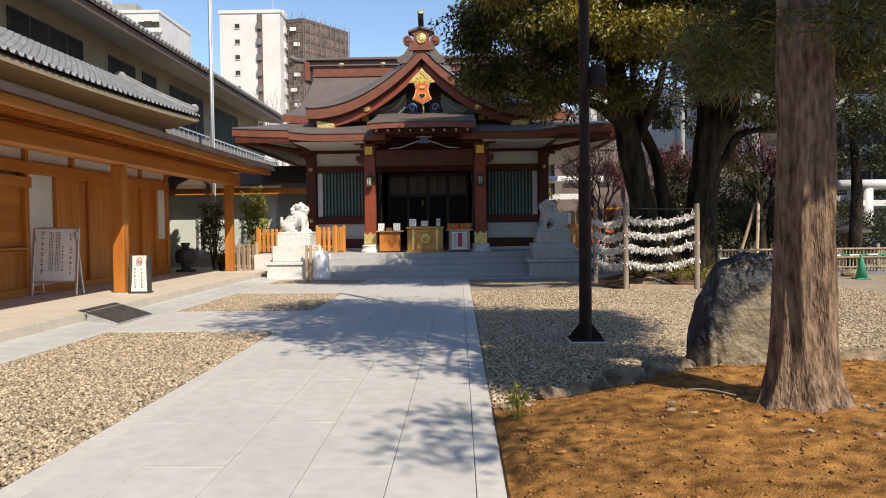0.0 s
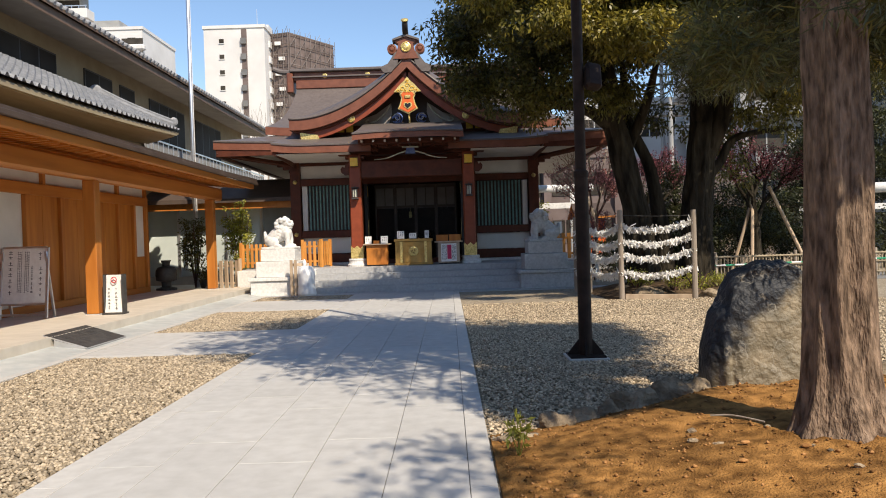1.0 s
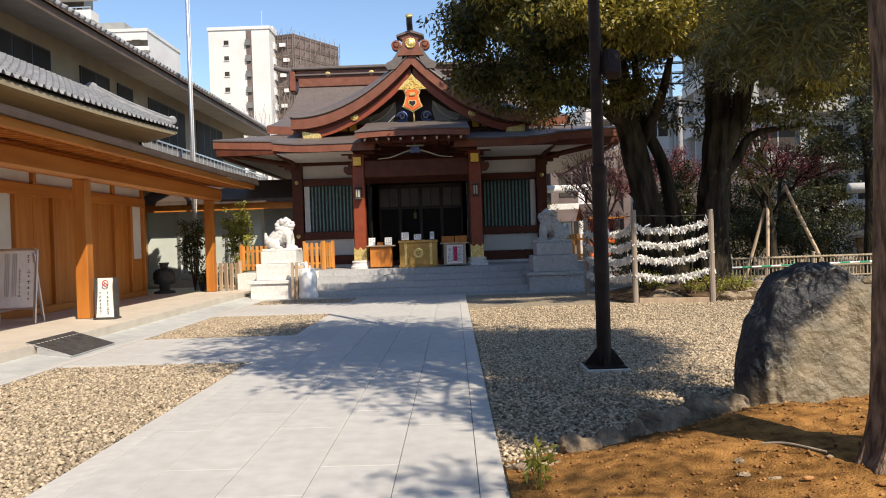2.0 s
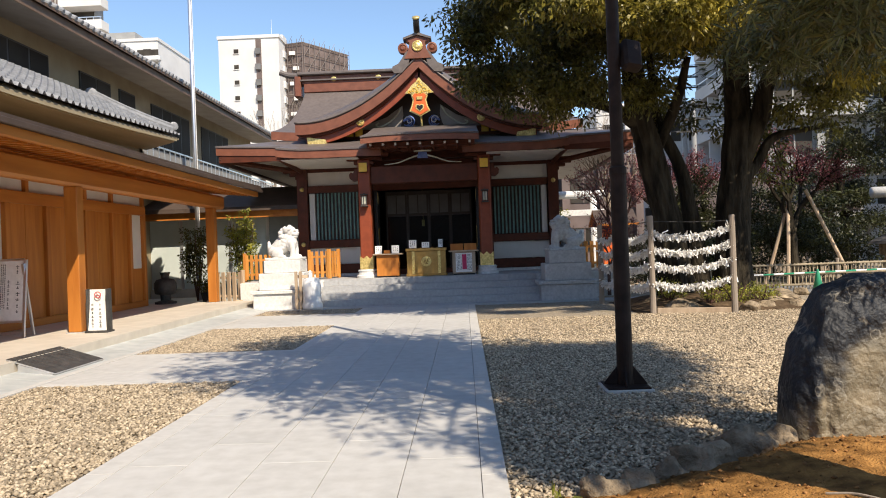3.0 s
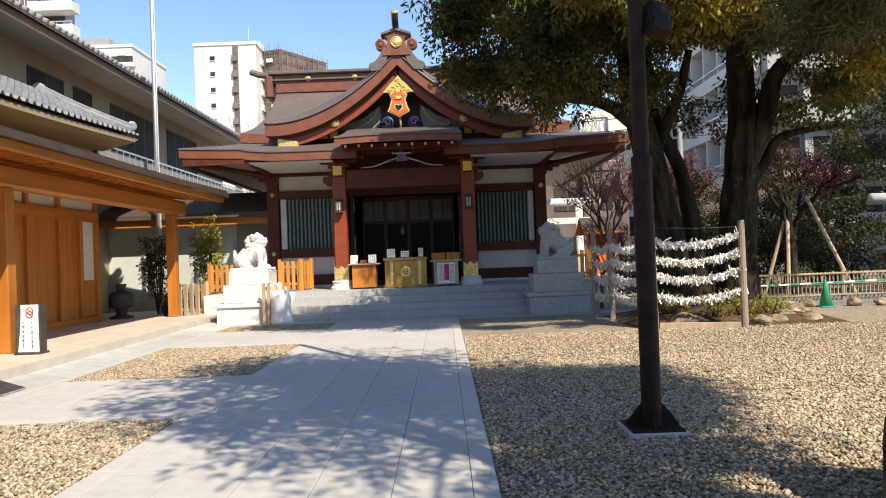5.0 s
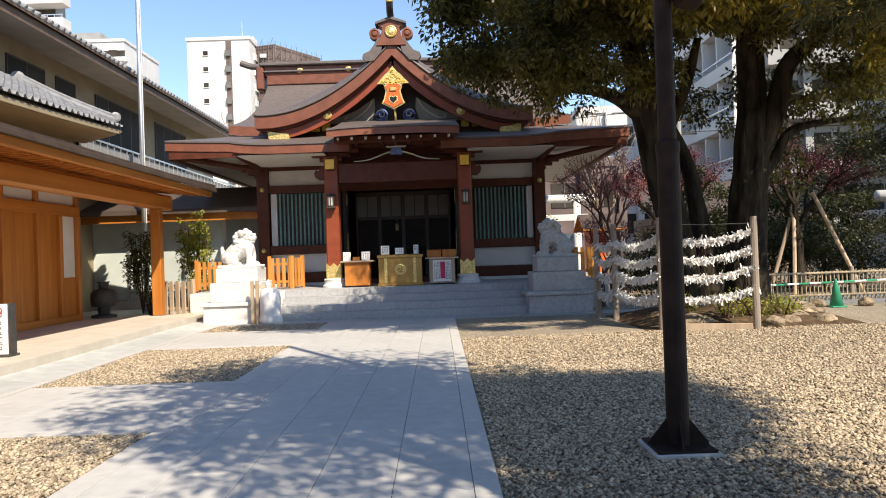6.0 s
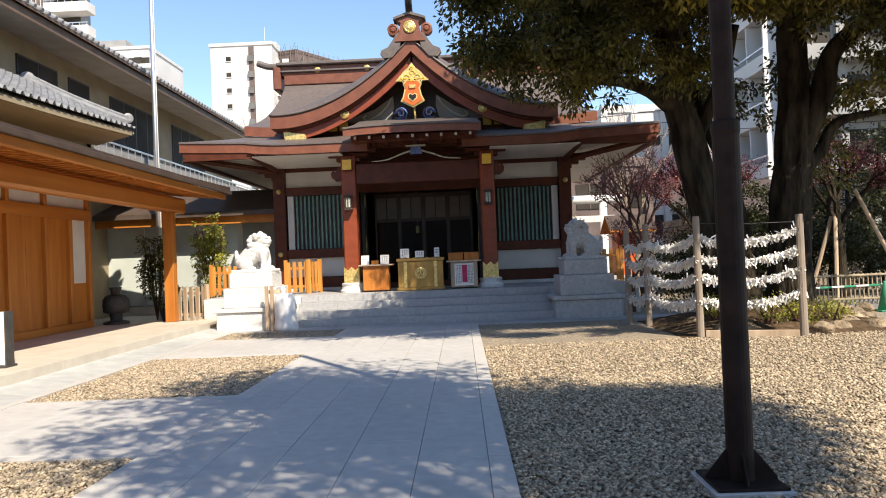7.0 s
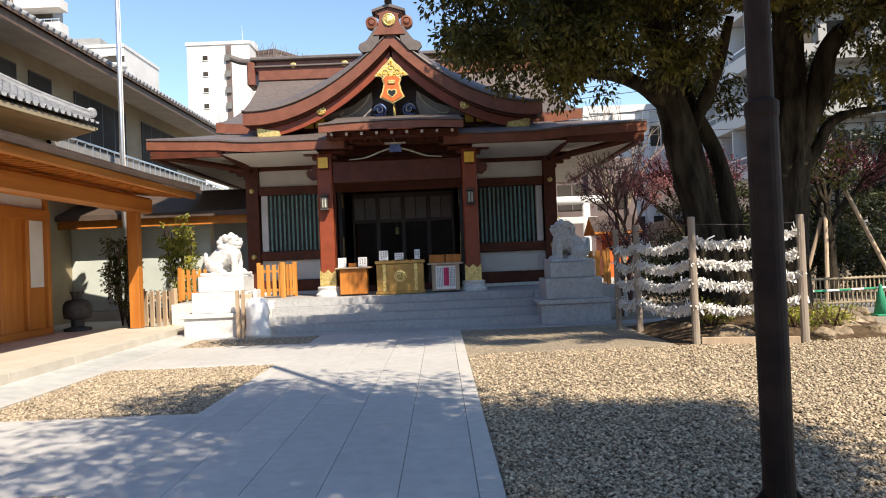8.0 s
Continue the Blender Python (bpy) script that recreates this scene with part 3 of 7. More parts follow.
for s, x in ((-1, -2.90), (1, 0.69)):
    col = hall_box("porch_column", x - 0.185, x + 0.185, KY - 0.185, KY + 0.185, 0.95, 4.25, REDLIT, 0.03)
    bmk = bmesh.new()
    lathe(bmk, [(0.34, 0), (0.34, 0.06), (0.30, 0.09), (0.28, 0.16), (0.30, 0.22), (0.27, 0.25)], (x, KY, 0.70), 24)
    part("base_stone", bmk, WHITESTONE, col, "white stone column base", smooth=False)
    o = [(x - 0.2, 0.955), (x + 0.2, 0.955), (x + 0.2, 1.36), (x + 0.1, 1.27), (x, 1.36), (x - 0.1, 1.27), (x - 0.2, 1.36)]
    part("foot_fitting", plate(o, KY - 0.20, KY + 0.20), GOLD, col, "gilded column shoe")
    part("head_fitting", B(x - 0.12, x + 0.12, KY - 0.36, KY - 0.34, 3.86, 4.12), GOLDPAINT, col, "gilded beam end")
    part("beam_nose", B(x - 0.11, x + 0.11, KY - 0.339, KY - 0.19, 3.84, 4.14, bevel=0.01), RED, col)
    xo = x + s * 0.2
    part("elephant_nose", plate([(xo, 3.62), (xo + s * 0.14, 3.61), (xo + s * 0.24, 3.69), (xo + s * 0.26, 3.80), (xo + s * 0.20, 3.88), (xo + s * 0.13, 3.84), (xo + s * 0.10, 3.94), (xo, 3.98)], KY - 0.10, KY + 0.10), RED, col)
    # stepped bracket arms
    for k in range(3):
        w = 0.30 + 0.22 * k
        part("bracket_arm", B(x - w, x + w, KY - 0.12, KY + 0.12, 4.10 + 0.12 * k, 4.20 + 0.12 * k, bevel=0.01), RED, col)
    part("tie_beam", B(x - 0.1, x + 0.1, KY + 0.19, FY - 0.17, 3.75, 4.05, bevel=0.01), RED, col)
hall_box("porch_beam", -2.71, 0.50, KY - 0.13, KY + 0.13, 3.50, 4.03, RED, 0.02)
bmk = bmesh.new()
pts = smoothline([(CX - 1.15, KY - 0.16, 4.06), (CX - 0.75, KY - 0.16, 4.10), (CX - 0.35, KY - 0.16, 4.24), (CX, KY - 0.16, 4.32), (CX + 0.35, KY - 0.16, 4.24), (CX + 0.75, KY - 0.16, 4.10), (CX + 1.15, KY - 0.16, 4.06)])
tube(bmk, pts, [0.011 + 0.014 * math.sin(math.pi * i / (len(pts) - 1)) for i in range(len(pts))], 6)
strut = part("frog_leg_strut", bmk, CARVED, hall, "white carved scroll under the porch eave")
part("flower_boss", plate([(CX - 0.16, 4.22), (CX + 0.16, 4.22), (CX + 0.12, 4.40), (CX - 0.12, 4.40)], KY - 0.2, KY - 0.1), BLUE, strut)
part("boss_cap", B(CX - 0.26, CX + 0.26, KY - 0.2, KY - 0.1, 4.41, 4.45), CARVED, strut)
hall_box("upper_beam", CX - 4.0, CX + 4.0, KY - 0.14, KY + 0.14, 4.46, 4.62, RED, 0.01)

# lower roofs: broad skirt roof, two stepped wings, raised middle
RM = [ROOF, FASCIA]


def eave(name, x0, x1, y0, y1, z0, z1, thick, lift0, lift1, inset=0.0, label=""):
    def fn(u, v):
        a, b = x0 + (inset * v if inset else 0), x1 - (inset * v if inset else 0)
        lift = (lift0 * max(0, 1 - u / 0.35) ** 2 + lift1 * max(0, (u - 0.65) / 0.35) ** 2) * (1 - v)
        return Vector((a + (b - a) * u, y0 + (y1 - y0) * v, z0 + (z1 - z0) * (0.75 * v + 0.25 * v * v) + lift))
    part("roof_skin", sheet(lambda u, v: fn(u, v) + Vector((0, -0.03 * (1 - v), 0.05)), 28, 6, 0.045), [ROOF, ROOF], hall)
    return part(name, sheet(fn, 28, 6, thick), RM, hall, label)


eave("skirt_roof", CX - 6.58, CX + 6.58, 24.9, 28.4, 4.80, 5.75, 0.24, 0.12, 0.12, 3.0)
for s in (-1, 1):
    # the skirt roof's side slope
    def side(u, v, s=s):
        return Vector((CX + s * (6.58 - 3.0 * v), 24.9 + 3.5 * v + (13 - 3.5 * v) * u, 4.80 + 0.95 * (0.75 * v + 0.25 * v * v) + 0.12 * max(0, 1 - u / 0.2) ** 2 * (1 - v)))
    part("side_skirt_roof", sheet(side, 14, 4, 0.24), RM, hall)
    x0, x1 = sorted((CX + s * 1.2, CX + s * 4.3))
    eave("wing_roof", x0, x1, 23.35, 26.2, 4.50, 5.20, 0.22, 0.08 * (s < 0), 0.08 * (s > 0))
    # pale boarded soffits between dark ribs
    part("soffit", sheet(lambda u, v, s=s: Vector((CX + s * (1.9 + 2.3 * u), 23.45 + 2.45 * v, 4.275 - 0.01 * v)), 2, 2, 0.02), [SOFFIT, SOFFIT], hall)
    part("soffit", sheet(lambda u, v, s=s: Vector((CX + s * (4.22 + 2.26 * u), 25.0 + 11 * v, 4.53 - 0.05 * (1 - u))), 2, 2, 0.02), [SOFFIT, SOFFIT], hall)
    for tx, ty, tz in ((4.22, 23.42, 4.31), (6.5, 24.98, 4.55)):
        part("hip_rib", tube(bmesh.new(), [(CX + s * 4.1, FY, 4.16), (CX + s * tx, ty, tz)], 0.085, 4), RED, hall)
    part("side_rib", B(min(CX + s * 6.38, CX + s * 6.52), max(CX + s * 6.38, CX + s * 6.52), 25.0, 36, 4.42, 4.66), RED, hall)
    part("front_rib", B(min(CX + s * 4.25, CX + s * 6.50), max(CX + s * 4.25, CX + s * 6.50), 24.93, 25.03, 4.44, 4.70), RED, hall)
    # stepped brackets at the corner post
    for k in range(4):
        w = 0.22 + 0.20 * k
        xa, xb = sorted((CX + s * 4.0, CX + s * (4.1 + w)))
        hall_box("bracket_arm", xa, xb, FY - 0.1, FY + 0.1, 3.92 + 0.11 * k, 4.02 + 0.11 * k, RED)
eave("middle_roof", CX - 1.66, CX + 1.66, 22.42, 25.6, 4.72, 5.42, 0.17, -0.05, -0.05)
hall_box("middle_fascia", CX - 1.55, CX + 1.55, 22.95, 23.3, 4.46, 4.60, RED)
for k in range(9):
    x = CX - 1.4 + 2.8 * k / 8
    tail = hall_box("rafter_end", x - 0.035, x + 0.035, 22.62, 23.9, 4.45, 4.53, RED, 0.003)
    part("painted_tip", B(x - 0.03, x + 0.03, 22.605, 22.618, 4.455, 4.525), PLASTER, tail, "white painted rafter tip")
hall_box("tie_wall", CX - 3.9, CX + 3.9, 25.55, 25.7, 4.42, 5.05, RED)

# main roof with its long ridge
for s in (-1, 1):
    def slope(u, v, s=s):
        half = 4.72 + 0.5 * (1 - v) ** 2
        x = CX + half * (2 * u - 1)
        return Vector((x, 30.1 - s * 3.6 * (1 - v), 5.52 + 2.35 * (0.42 * v + 0.58 * v * v) + 0.12 * abs(2 * u - 1) ** 5 * (1 - v)))
    part("main_roof", sheet(slope, 24, 10, 0.28), RM, hall)
    gx = CX + s * 4.55
    part("gable_wall", wall_x([(27.6, 5.3), (32.6, 5.3), (30.1, 7.5)], gx - 0.05, gx + 0.05), RED, hall)
hall_box("ridge_base", CX - 4.75, CX + 4.75, 29.78, 30.42, 7.62, 7.95, FASCIA, 0.02)
hall_box("ridge_body", CX - 4.85, CX + 4.85, 29.86, 30.34, 7.95, 8.28, FASCIA, 0.02)
hall_box("ridge_lip", CX - 4.95, CX + 4.95, 29.76, 30.44, 8.06, 8.12, ROOF, 0.01)
hall_box("ridge_cap", CX - 5.0, CX + 5.0, 29.72, 30.48, 8.28, 8.40, ROOF, 0.03)
for s in (-1, 1):
    x0, x1 = sorted((CX + s * 4.86, CX + s * 5.12))
    hall_box("ridge_end", x0, x1, 29.74, 30.46, 7.45, 8.26, FASCIA, 0.05)
    bmk = bmesh.new()
    tube(bmk, smoothline([(CX + s * 4.7, 30.1, 8.36), (CX + s * 5.3, 30.1, 8.36), (CX + s * 5.72, 30.1, 8.50)]), 0.11, 10)
    part("ridge_horn", bmk, ROOF, hall)
    for xx in (1.9, 3.6):
        bmk = bmesh.new()
        lathe(bmk, [(0.10, 0), (0.10, 0.03), (0.07, 0.045)], n=16, m=pose(CX + s * xx, 29.86, 8.12, 90, 0, 0))
        part("ridge_crest", bmk, GOLD, hall, "small gilded ridge boss")

# front gable
GX = -1.215
GY, GH, GZ0, GZ1 = 24.95, 3.98, 5.60, 7.62


def gable_z(d):
    u = min(abs(d) / GH, 1.0)
    return GZ0 + (GZ1 - GZ0) * (1 - u) ** 2.05 + 0.05 * u ** 6


for s in (-1, 1):
    # the roof rolls down over the verge, so that its skin shows from the front
    def rolled(u, v, s=s):
        a = min(v / 0.22, 1.0)
        return Vector((GX + s * GH * u * (1 + 0.02 * a), GY + 5.2 * v, gable_z(GH * u) + (0.24 + 0.62 * u * (1 - u)) * (1 - u ** 8) * (1 - (1 - a) ** 2.2)))
    part("gable_roof", sheet(rolled, 30, 22, 0.06), [ROOF, ROOF], hall, smooth=True)
    part("verge_band", sheet(lambda u, v, s=s: Vector((GX + s * GH * u * 0.995, GY + 0.03 + 0.5 * v, gable_z(GH * u) - 0.06)), 26, 1, 0.34), [FASCIA, FASCIA], hall)
    part("verge_rim", sheet(lambda u, v, s=s: Vector((GX + s * (0.1 + (GH - 0.25) * u), GY + 0.16 + 0.2 * v, gable_z(0.1 + (GH - 0.25) * u) - 0.40)), 26, 1, 0.07), [RED, RED], hall)
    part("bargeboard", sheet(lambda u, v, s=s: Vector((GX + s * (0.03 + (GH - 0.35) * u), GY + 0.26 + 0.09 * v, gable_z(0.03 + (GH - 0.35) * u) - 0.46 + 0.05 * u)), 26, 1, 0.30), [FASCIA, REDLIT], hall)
    # gilded plate at the foot, boss half way, two gilt plates on the beam end
    d = GH - 0.38
    part("foot_plate", plate([(GX + s * x, gable_z(x) - o) for x, o in ((d - 0.55, 0.62), (d - 0.2, 0.52), (d + 0.05, 0.42), (d + 0.0, 0.74), (d - 0.25, 0.78), (d - 0.6, 0.76))], GY + 0.20, GY + 0.25), GOLD, hall, "gilded openwork foot plate")
    bmk = bmesh.new()
    lathe(bmk, [(0.13, 0), (0.13, 0.03), (0.10, 0.05), (0.09, 0.03), (0.04, 0.06)], n=18, m=pose(GX + s * 1.92, GY + 0.25, gable_z(1.92) - 0.52, 90, 0, 0))
    part("gilt_boss", bmk, GOLD, hall)
    for a in (2.05, 2.36):
        part("beam_plate", B(GX + s * a - 0.12, GX + s * a + 0.12, GY + 0.80, GY + 0.84, 5.24, 5.50), GOLDPAINT, hall, "bright gilt plate")
    # carved scroll panels, on plaster whose shade is put into its grey colour
    part("scroll_panel", plate([(GX + s * x, z) for x, z in ((0.75, 5.47), (2.3, 5.47), (1.75, 5.66), (1.15, 5.86), (0.80, 6.10), (0.62, 6.22), (0.60, 5.9), (0.68, 5.6))], GY + 1.02, GY + 1.06), ANNEXSOFFIT, hall, "plaster gable panel, its shade put into the grey colour")
    bmk = bmesh.new()
    tube(bmk, smoothline([(GX + s * 0.66, GY + 0.98, 6.16), (GX + s * 0.82, GY + 0.98, 5.90), (GX + s * 1.10, GY + 0.98, 5.66), (GX + s * 1.38, GY + 0.98, 5.54), (GX + s * 1.50, GY + 0.98, 5.62), (GX + s * 1.40, GY + 0.98, 5.68)]), 0.03, 6)
    part("scroll", bmk, CARVED, hall, "green-white carved scroll")
    bmk = bmesh.new()
    for k in range(3):
        pts = [(GX + s * (0.40 + 0.05 * k + (0.16 - 0.03 * k) * math.cos(a)), GY + 0.96 - 0.02 * k, 5.68 - 0.02 * k + (0.17 - 0.04 * k) * math.sin(a)) for a in [0.5 + 0.5 * q for q in range(11)]]
        tube(bmk, pts, [0.035 - 0.002 * q for q in range(11)], 6)
    part("wave_carving", bmk, BLUE, hall, "blue and white wave carving")
    bmk = bmesh.new()
    pts = [(GX + s * (0.42 + (0.14 - 0.009 * q) * math.cos(0.4 + 0.6 * q)), GY + 0.90, 5.70 + (0.15 - 0.010 * q) * math.sin(0.4 + 0.6 * q)) for q in range(12)]
    tube(bmk, pts, 0.016, 6)
    part("wave_edge", bmk, PAPER, hall, "white edge of the wave carving")
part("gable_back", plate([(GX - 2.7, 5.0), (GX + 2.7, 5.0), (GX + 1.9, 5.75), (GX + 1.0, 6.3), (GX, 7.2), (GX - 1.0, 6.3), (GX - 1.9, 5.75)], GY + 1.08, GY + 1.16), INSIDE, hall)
hall_box("gable_beam", GX - 2.6, GX + 2.6, GY + 0.92, GY + 1.07, 5.05, 5.46, RED)
hall_box("gable_strut", GX - 0.03, GX + 0.03, GY + 0.86, GY + 0.9, 5.46, 5.85, GOLD)
hall_box("gable_ridge", GX - 0.24, GX + 0.24, GY + 0.15, 30.0, 7.48, 8.0, ROOF, 0.05)
# pendant: gilded crown piece over a vermilion shield
pend = part("pendant", plate([(GX + 0.88 * x, 6.42 + 0.88 * (z - 6.34)) for x, z in ((-0.20, 6.34), (-0.30, 6.24), (-0.24, 6.10), (-0.30, 5.86), (-0.38, 5.70), (0, 5.50), (0.38, 5.70), (0.30, 5.86), (0.24, 6.10), (0.30, 6.24), (0.20, 6.34))], GY + 0.10, GY + 0.16), GOLD, hall, "gilded rim of the gable pendant")
part("shield", plate([(GX + 0.88 * x, 6.42 + 0.88 * (z - 6.34)) for x, z in ((-0.17, 6.32), (-0.25, 6.23), (-0.19, 6.10), (-0.25, 5.86), (-0.32, 5.72), (0, 5.55), (0.32, 5.72), (0.25, 5.86), (0.19, 6.10), (0.25, 6.23), (0.17, 6.32))], GY + 0.07, GY + 0.098), VERMILION, pend, "vermilion shield")
part("heart_rim", plate([(GX + 0.88 * x, 6.42 + 0.88 * (z - 6.34)) for x, z in ((0, 5.66), (0.15, 5.78), (0.15, 5.90), (0.07, 5.94), (0, 5.90), (-0.07, 5.94), (-0.15, 5.90), (-0.15, 5.78))], GY + 0.055, GY + 0.068), GOLD, pend)
part("heart", plate([(GX + 0.88 * x, 6.42 + 0.88 * (z - 6.34)) for x, z in ((0, 5.70), (0.11, 5.80), (0.11, 5.88), (0.06, 5.91), (0, 5.87), (-0.06, 5.91), (-0.11, 5.88), (-0.11, 5.80))], GY + 0.045, GY + 0.054), BLACK, pend)
part("rosette", B(GX - 0.10, GX + 0.10, GY + 0.03, GY + 0.07, 6.19, 6.30, bevel=0.02), GOLD, pend)
bmk = plate([(GX + x, z) for x, z in ((0, 6.92), (0.10, 6.78), (0.24, 6.66), (0.36, 6.52), (0.46, 6.42), (0.28, 6.40), (0.20, 6.28), (0.08, 6.36), (0, 6.28), (-0.08, 6.36), (-0.20, 6.28), (-0.28, 6.40), (-0.46, 6.42), (-0.36, 6.52), (-0.24, 6.66), (-0.10, 6.78))], GY + 0.08, GY + 0.15)
crown = part("crown_plate", bmk, GOLD, pend, "gilded leaf-shaped crown plate")
for cx, cz, rad, way in ((-0.17, 6.50, 0.10, 1), (0.17, 6.50, 0.10, -1), (0.0, 6.62, 0.09, 1), (-0.07, 6.42, 0.06, -1), (0.07, 6.42, 0.06, 1), (-0.31, 6.44, 0.06, 1), (0.31, 6.44, 0.06, -1), (0.0, 6.76, 0.05, -1)):
    pts = [(GX + cx + way * rad * (1 - 0.075 * q) * math.cos(0.55 * q), GY + 0.066, cz + rad * (1 - 0.075 * q) * math.sin(0.55 * q)) for q in range(12)]
    part("scroll", tube(bmesh.new(), pts, 0.014, 5), GOLDPAINT, crown)
    # dark disc laid on the plate for the shade in a piercing
    part("pierced_hole", lathe(bmesh.new(), [(rad * 0.32, 0), (rad * 0.3, 0.006)], n=8, m=pose(GX + cx + way * rad * 1.15, GY + 0.079, cz - rad * 0.7, 90, 0, 0)), INSIDE, crown)
# crest block on the gable's ridge end
cr = part("crest_block", plate([(GX + x, z) for x, z in ((-0.42, 7.48), (-0.30, 7.72), (-0.24, 7.98), (-0.36, 8.06), (-0.34, 8.14), (0, 8.24), (0.34, 8.14), (0.36, 8.06), (0.24, 7.98), (0.30, 7.72), (0.42, 7.48))], GY - 0.05, GY + 0.35), FASCIA, hall, "brown crest block with scrolls")
part("crest_roof", plate([(GX + x, z) for x, z in ((-0.44, 8.06), (-0.44, 8.12), (0, 8.28), (0.44, 8.12), (0.44, 8.06), (0, 8.20))], GY - 0.12, GY + 0.4), ROOF, cr)
bmk = bmesh.new()
lathe(bmk, [(0.17, 0), (0.17, 0.03), (0.14, 0.045), (0.12, 0.03), (0.05, 0.06)], n=20, m=pose(GX, GY - 0.05, 7.86, 90, 0, 0))
part("crest_disc", bmk, GOLD, cr, "gilded round crest")
for s in (-1, 1):
    bmk = bmesh.new()
    lathe(bmk, [(0.16, -0.12), (0.16, 0.12), (0.11, 0.13), (0.10, 0.10), (0.05, 0.14)], n=16, m=pose(GX + s * 0.46, GY + 0.1, 7.82, 90, 0, 0))
    part("side_scroll", bmk, FASCIA, cr)
    part("side_fin", plate([(GX + s * x, z) for x, z in ((0.20, 7.78), (0.38, 7.70), (0.50, 7.50), (0.62, 7.34), (0.80, 7.26), (0.84, 7.16), (0.74, 7.04), (0.5, 7.06), (0.3, 7.3))], GY - 0.02, GY + 0.16), ROOF, cr)
bmk = bmesh.new()
tube(bmk, smoothline([(GX, GY + 0.5, 8.20), (GX, GY + 0.1, 8.26), (GX, GY - 0.2, 8.42), (GX, GY - 0.28, 8.66)]), [0.1] * 18 + [0.11], 10)
fin = part("finial", bmk, BLACK, cr)
bmk = bmesh.new()
lathe(bmk, [(0.10, 0), (0.12, 0.02), (0.12, 0.06), (0.06, 0.08)], n=14, m=pose(GX, GY - 0.28, 8.64, 35, 0, 0))
part("finial_cap", bmk, GOLD, fin, smooth=True)

# ---- shrine office with its porch ----
office = thing("shrine_office", (-9, 10, 0.2), "orange cedar shrine office with white plaster panels and a deep eave", "building")
WX = -8.9


def off_box(name, x0, x1, y0, y1, z0, z1, material, bevel=0.006, label=""):
    return part(name, B(x0, x1, y0, y1, z0, z1, bevel=bevel), material, office, label)


for y in (0.4, 7.8, 15.2, 22.5):
    p = off_box("porch_post", -7.22, -6.98, y - 0.12, y + 0.12, 0.215, 2.87, CEDAR, 0.012)
    part("post_foot", B(-7.25, -6.95, y - 0.15, y + 0.15, 0.20, 0.214), GREYSTONE, p)
off_box("porch_beam", -7.24, -6.96, -8, 23.3, 2.87, 3.25, CEDAR_Y, 0.05)
off_box("eave_board", -6.28, -6.155, -8, 24.0, 3.26, 3.403, CEDAR_Y, 0.008)
part("eave_soffit", sheet(lambda u, v: Vector((-6.34 - 2.7 * u, -8 + 32.0 * v, 3.385 + 0.28 * u)), 2, 2, 0.03), [CEDAR_Y, CEDAR_Y], office)
part("porch_roof", sheet(lambda u, v: Vector((-6.12 - 3.4 * u, -8 + 32.25 * v, 3.55 + 0.84 * u + 0.05 * max(0, v - 0.9) * 10 * (1 - u))), 6, 30, 0.13), [DARKROOF, DARKROOF], office)
off_box("roof_lip", -6.16, -6.08, -8, 24.25, 3.405, 3.49, DARKROOF)
rafter = part("rafter", B(-2.4, 0, -0.04, 0.04, -0.10, 0), CEDAR, office, local=True)
inv = root_basis(office).inverted()
for k in range(98):
    m = inv @ pose(-6.30, -7.6 + 0.32 * k, 3.345, 0, 6.0, 0)
    if k == 0:
        rafter.matrix_basis = m
    else:
        again(rafter, office, m)
# wall: frame timbers, plaster panels, boarded panels
off_box("wall_back", WX - 0.3, WX - 0.06, -8, 22.05, 0.2, 4.2, BEIGE)
off_box("head_beam", WX - 0.02, WX + 0.10, -8, 22.1, 2.70, 2.95, CEDAR_Y, 0.01)
off_box("top_beam", WX - 0.02, WX + 0.10, -8, 22.1, 3.30, 3.58, CEDAR_Y, 0.01)
off_box("floor_beam", WX - 0.02, WX + 0.10, -8, 22.1, 0.2, 0.36, CEDAR_Y, 0.01)
for y in (6.0, 8.0, 10.2, 12.4, 14.75, 15.9, 17.3, 18.9, 20.2, 21.15, 21.98):
    off_box("wall_post", WX - 0.02, WX + 0.12, y - 0.07, y + 0.07, 0.36, 2.70, CEDAR, 0.01)
for y in (8.0, 10.2, 12.4, 14.8, 16.6, 18.9, 20.2, 21.98):
    off_box("short_post", WX - 0.02, WX + 0.10, y - 0.06, y + 0.06, 2.95, 3.30, CEDAR, 0.008)
off_box("upper_plaster", WX - 0.05, WX + 0.02, -8, 22.0, 2.95, 3.30, PLASTER)
off_box("plaster_panel", WX - 0.05, WX + 0.03, 14.82, 15.83, 0.36, 2.70, PLASTER)
off_box("plaster_panel", WX - 0.05, WX + 0.03, 21.22, 21.91, 1.25, 2.70, PLASTER)
off_box("plinth_board", WX - 0.05, WX + 0.04, 21.22, 21.91, 0.36, 1.25, CEDAR)
# sliding doors and boards
board = part("board", B(WX - 0.05, WX + 0.03, -0.068, 0.068, 0.36, 2.70), CEDAR, office, local=True)
first = True
for y0, y1 in ((15.97, 17.23), (17.37, 18.83), (18.97, 20.13), (20.27, 21.08), (8.07, 10.13), (10.27, 12.33)):
    n = max(1, round((y1 - y0) / 0.66))
    for k in range(n):
        m = inv @ Matrix.Translation((0, y0 + (y1 - y0) * (k + 0.5) / n, 0)) @ Matrix.Translation((0.004 * (k % 2), 0, 0)) @ Matrix.Diagonal((1, (y1 - y0) / n / 0.136 * 0.994, 1, 1))
        if first:
            board.matrix_basis, first = m, False
        else:
            again(board, office, m)
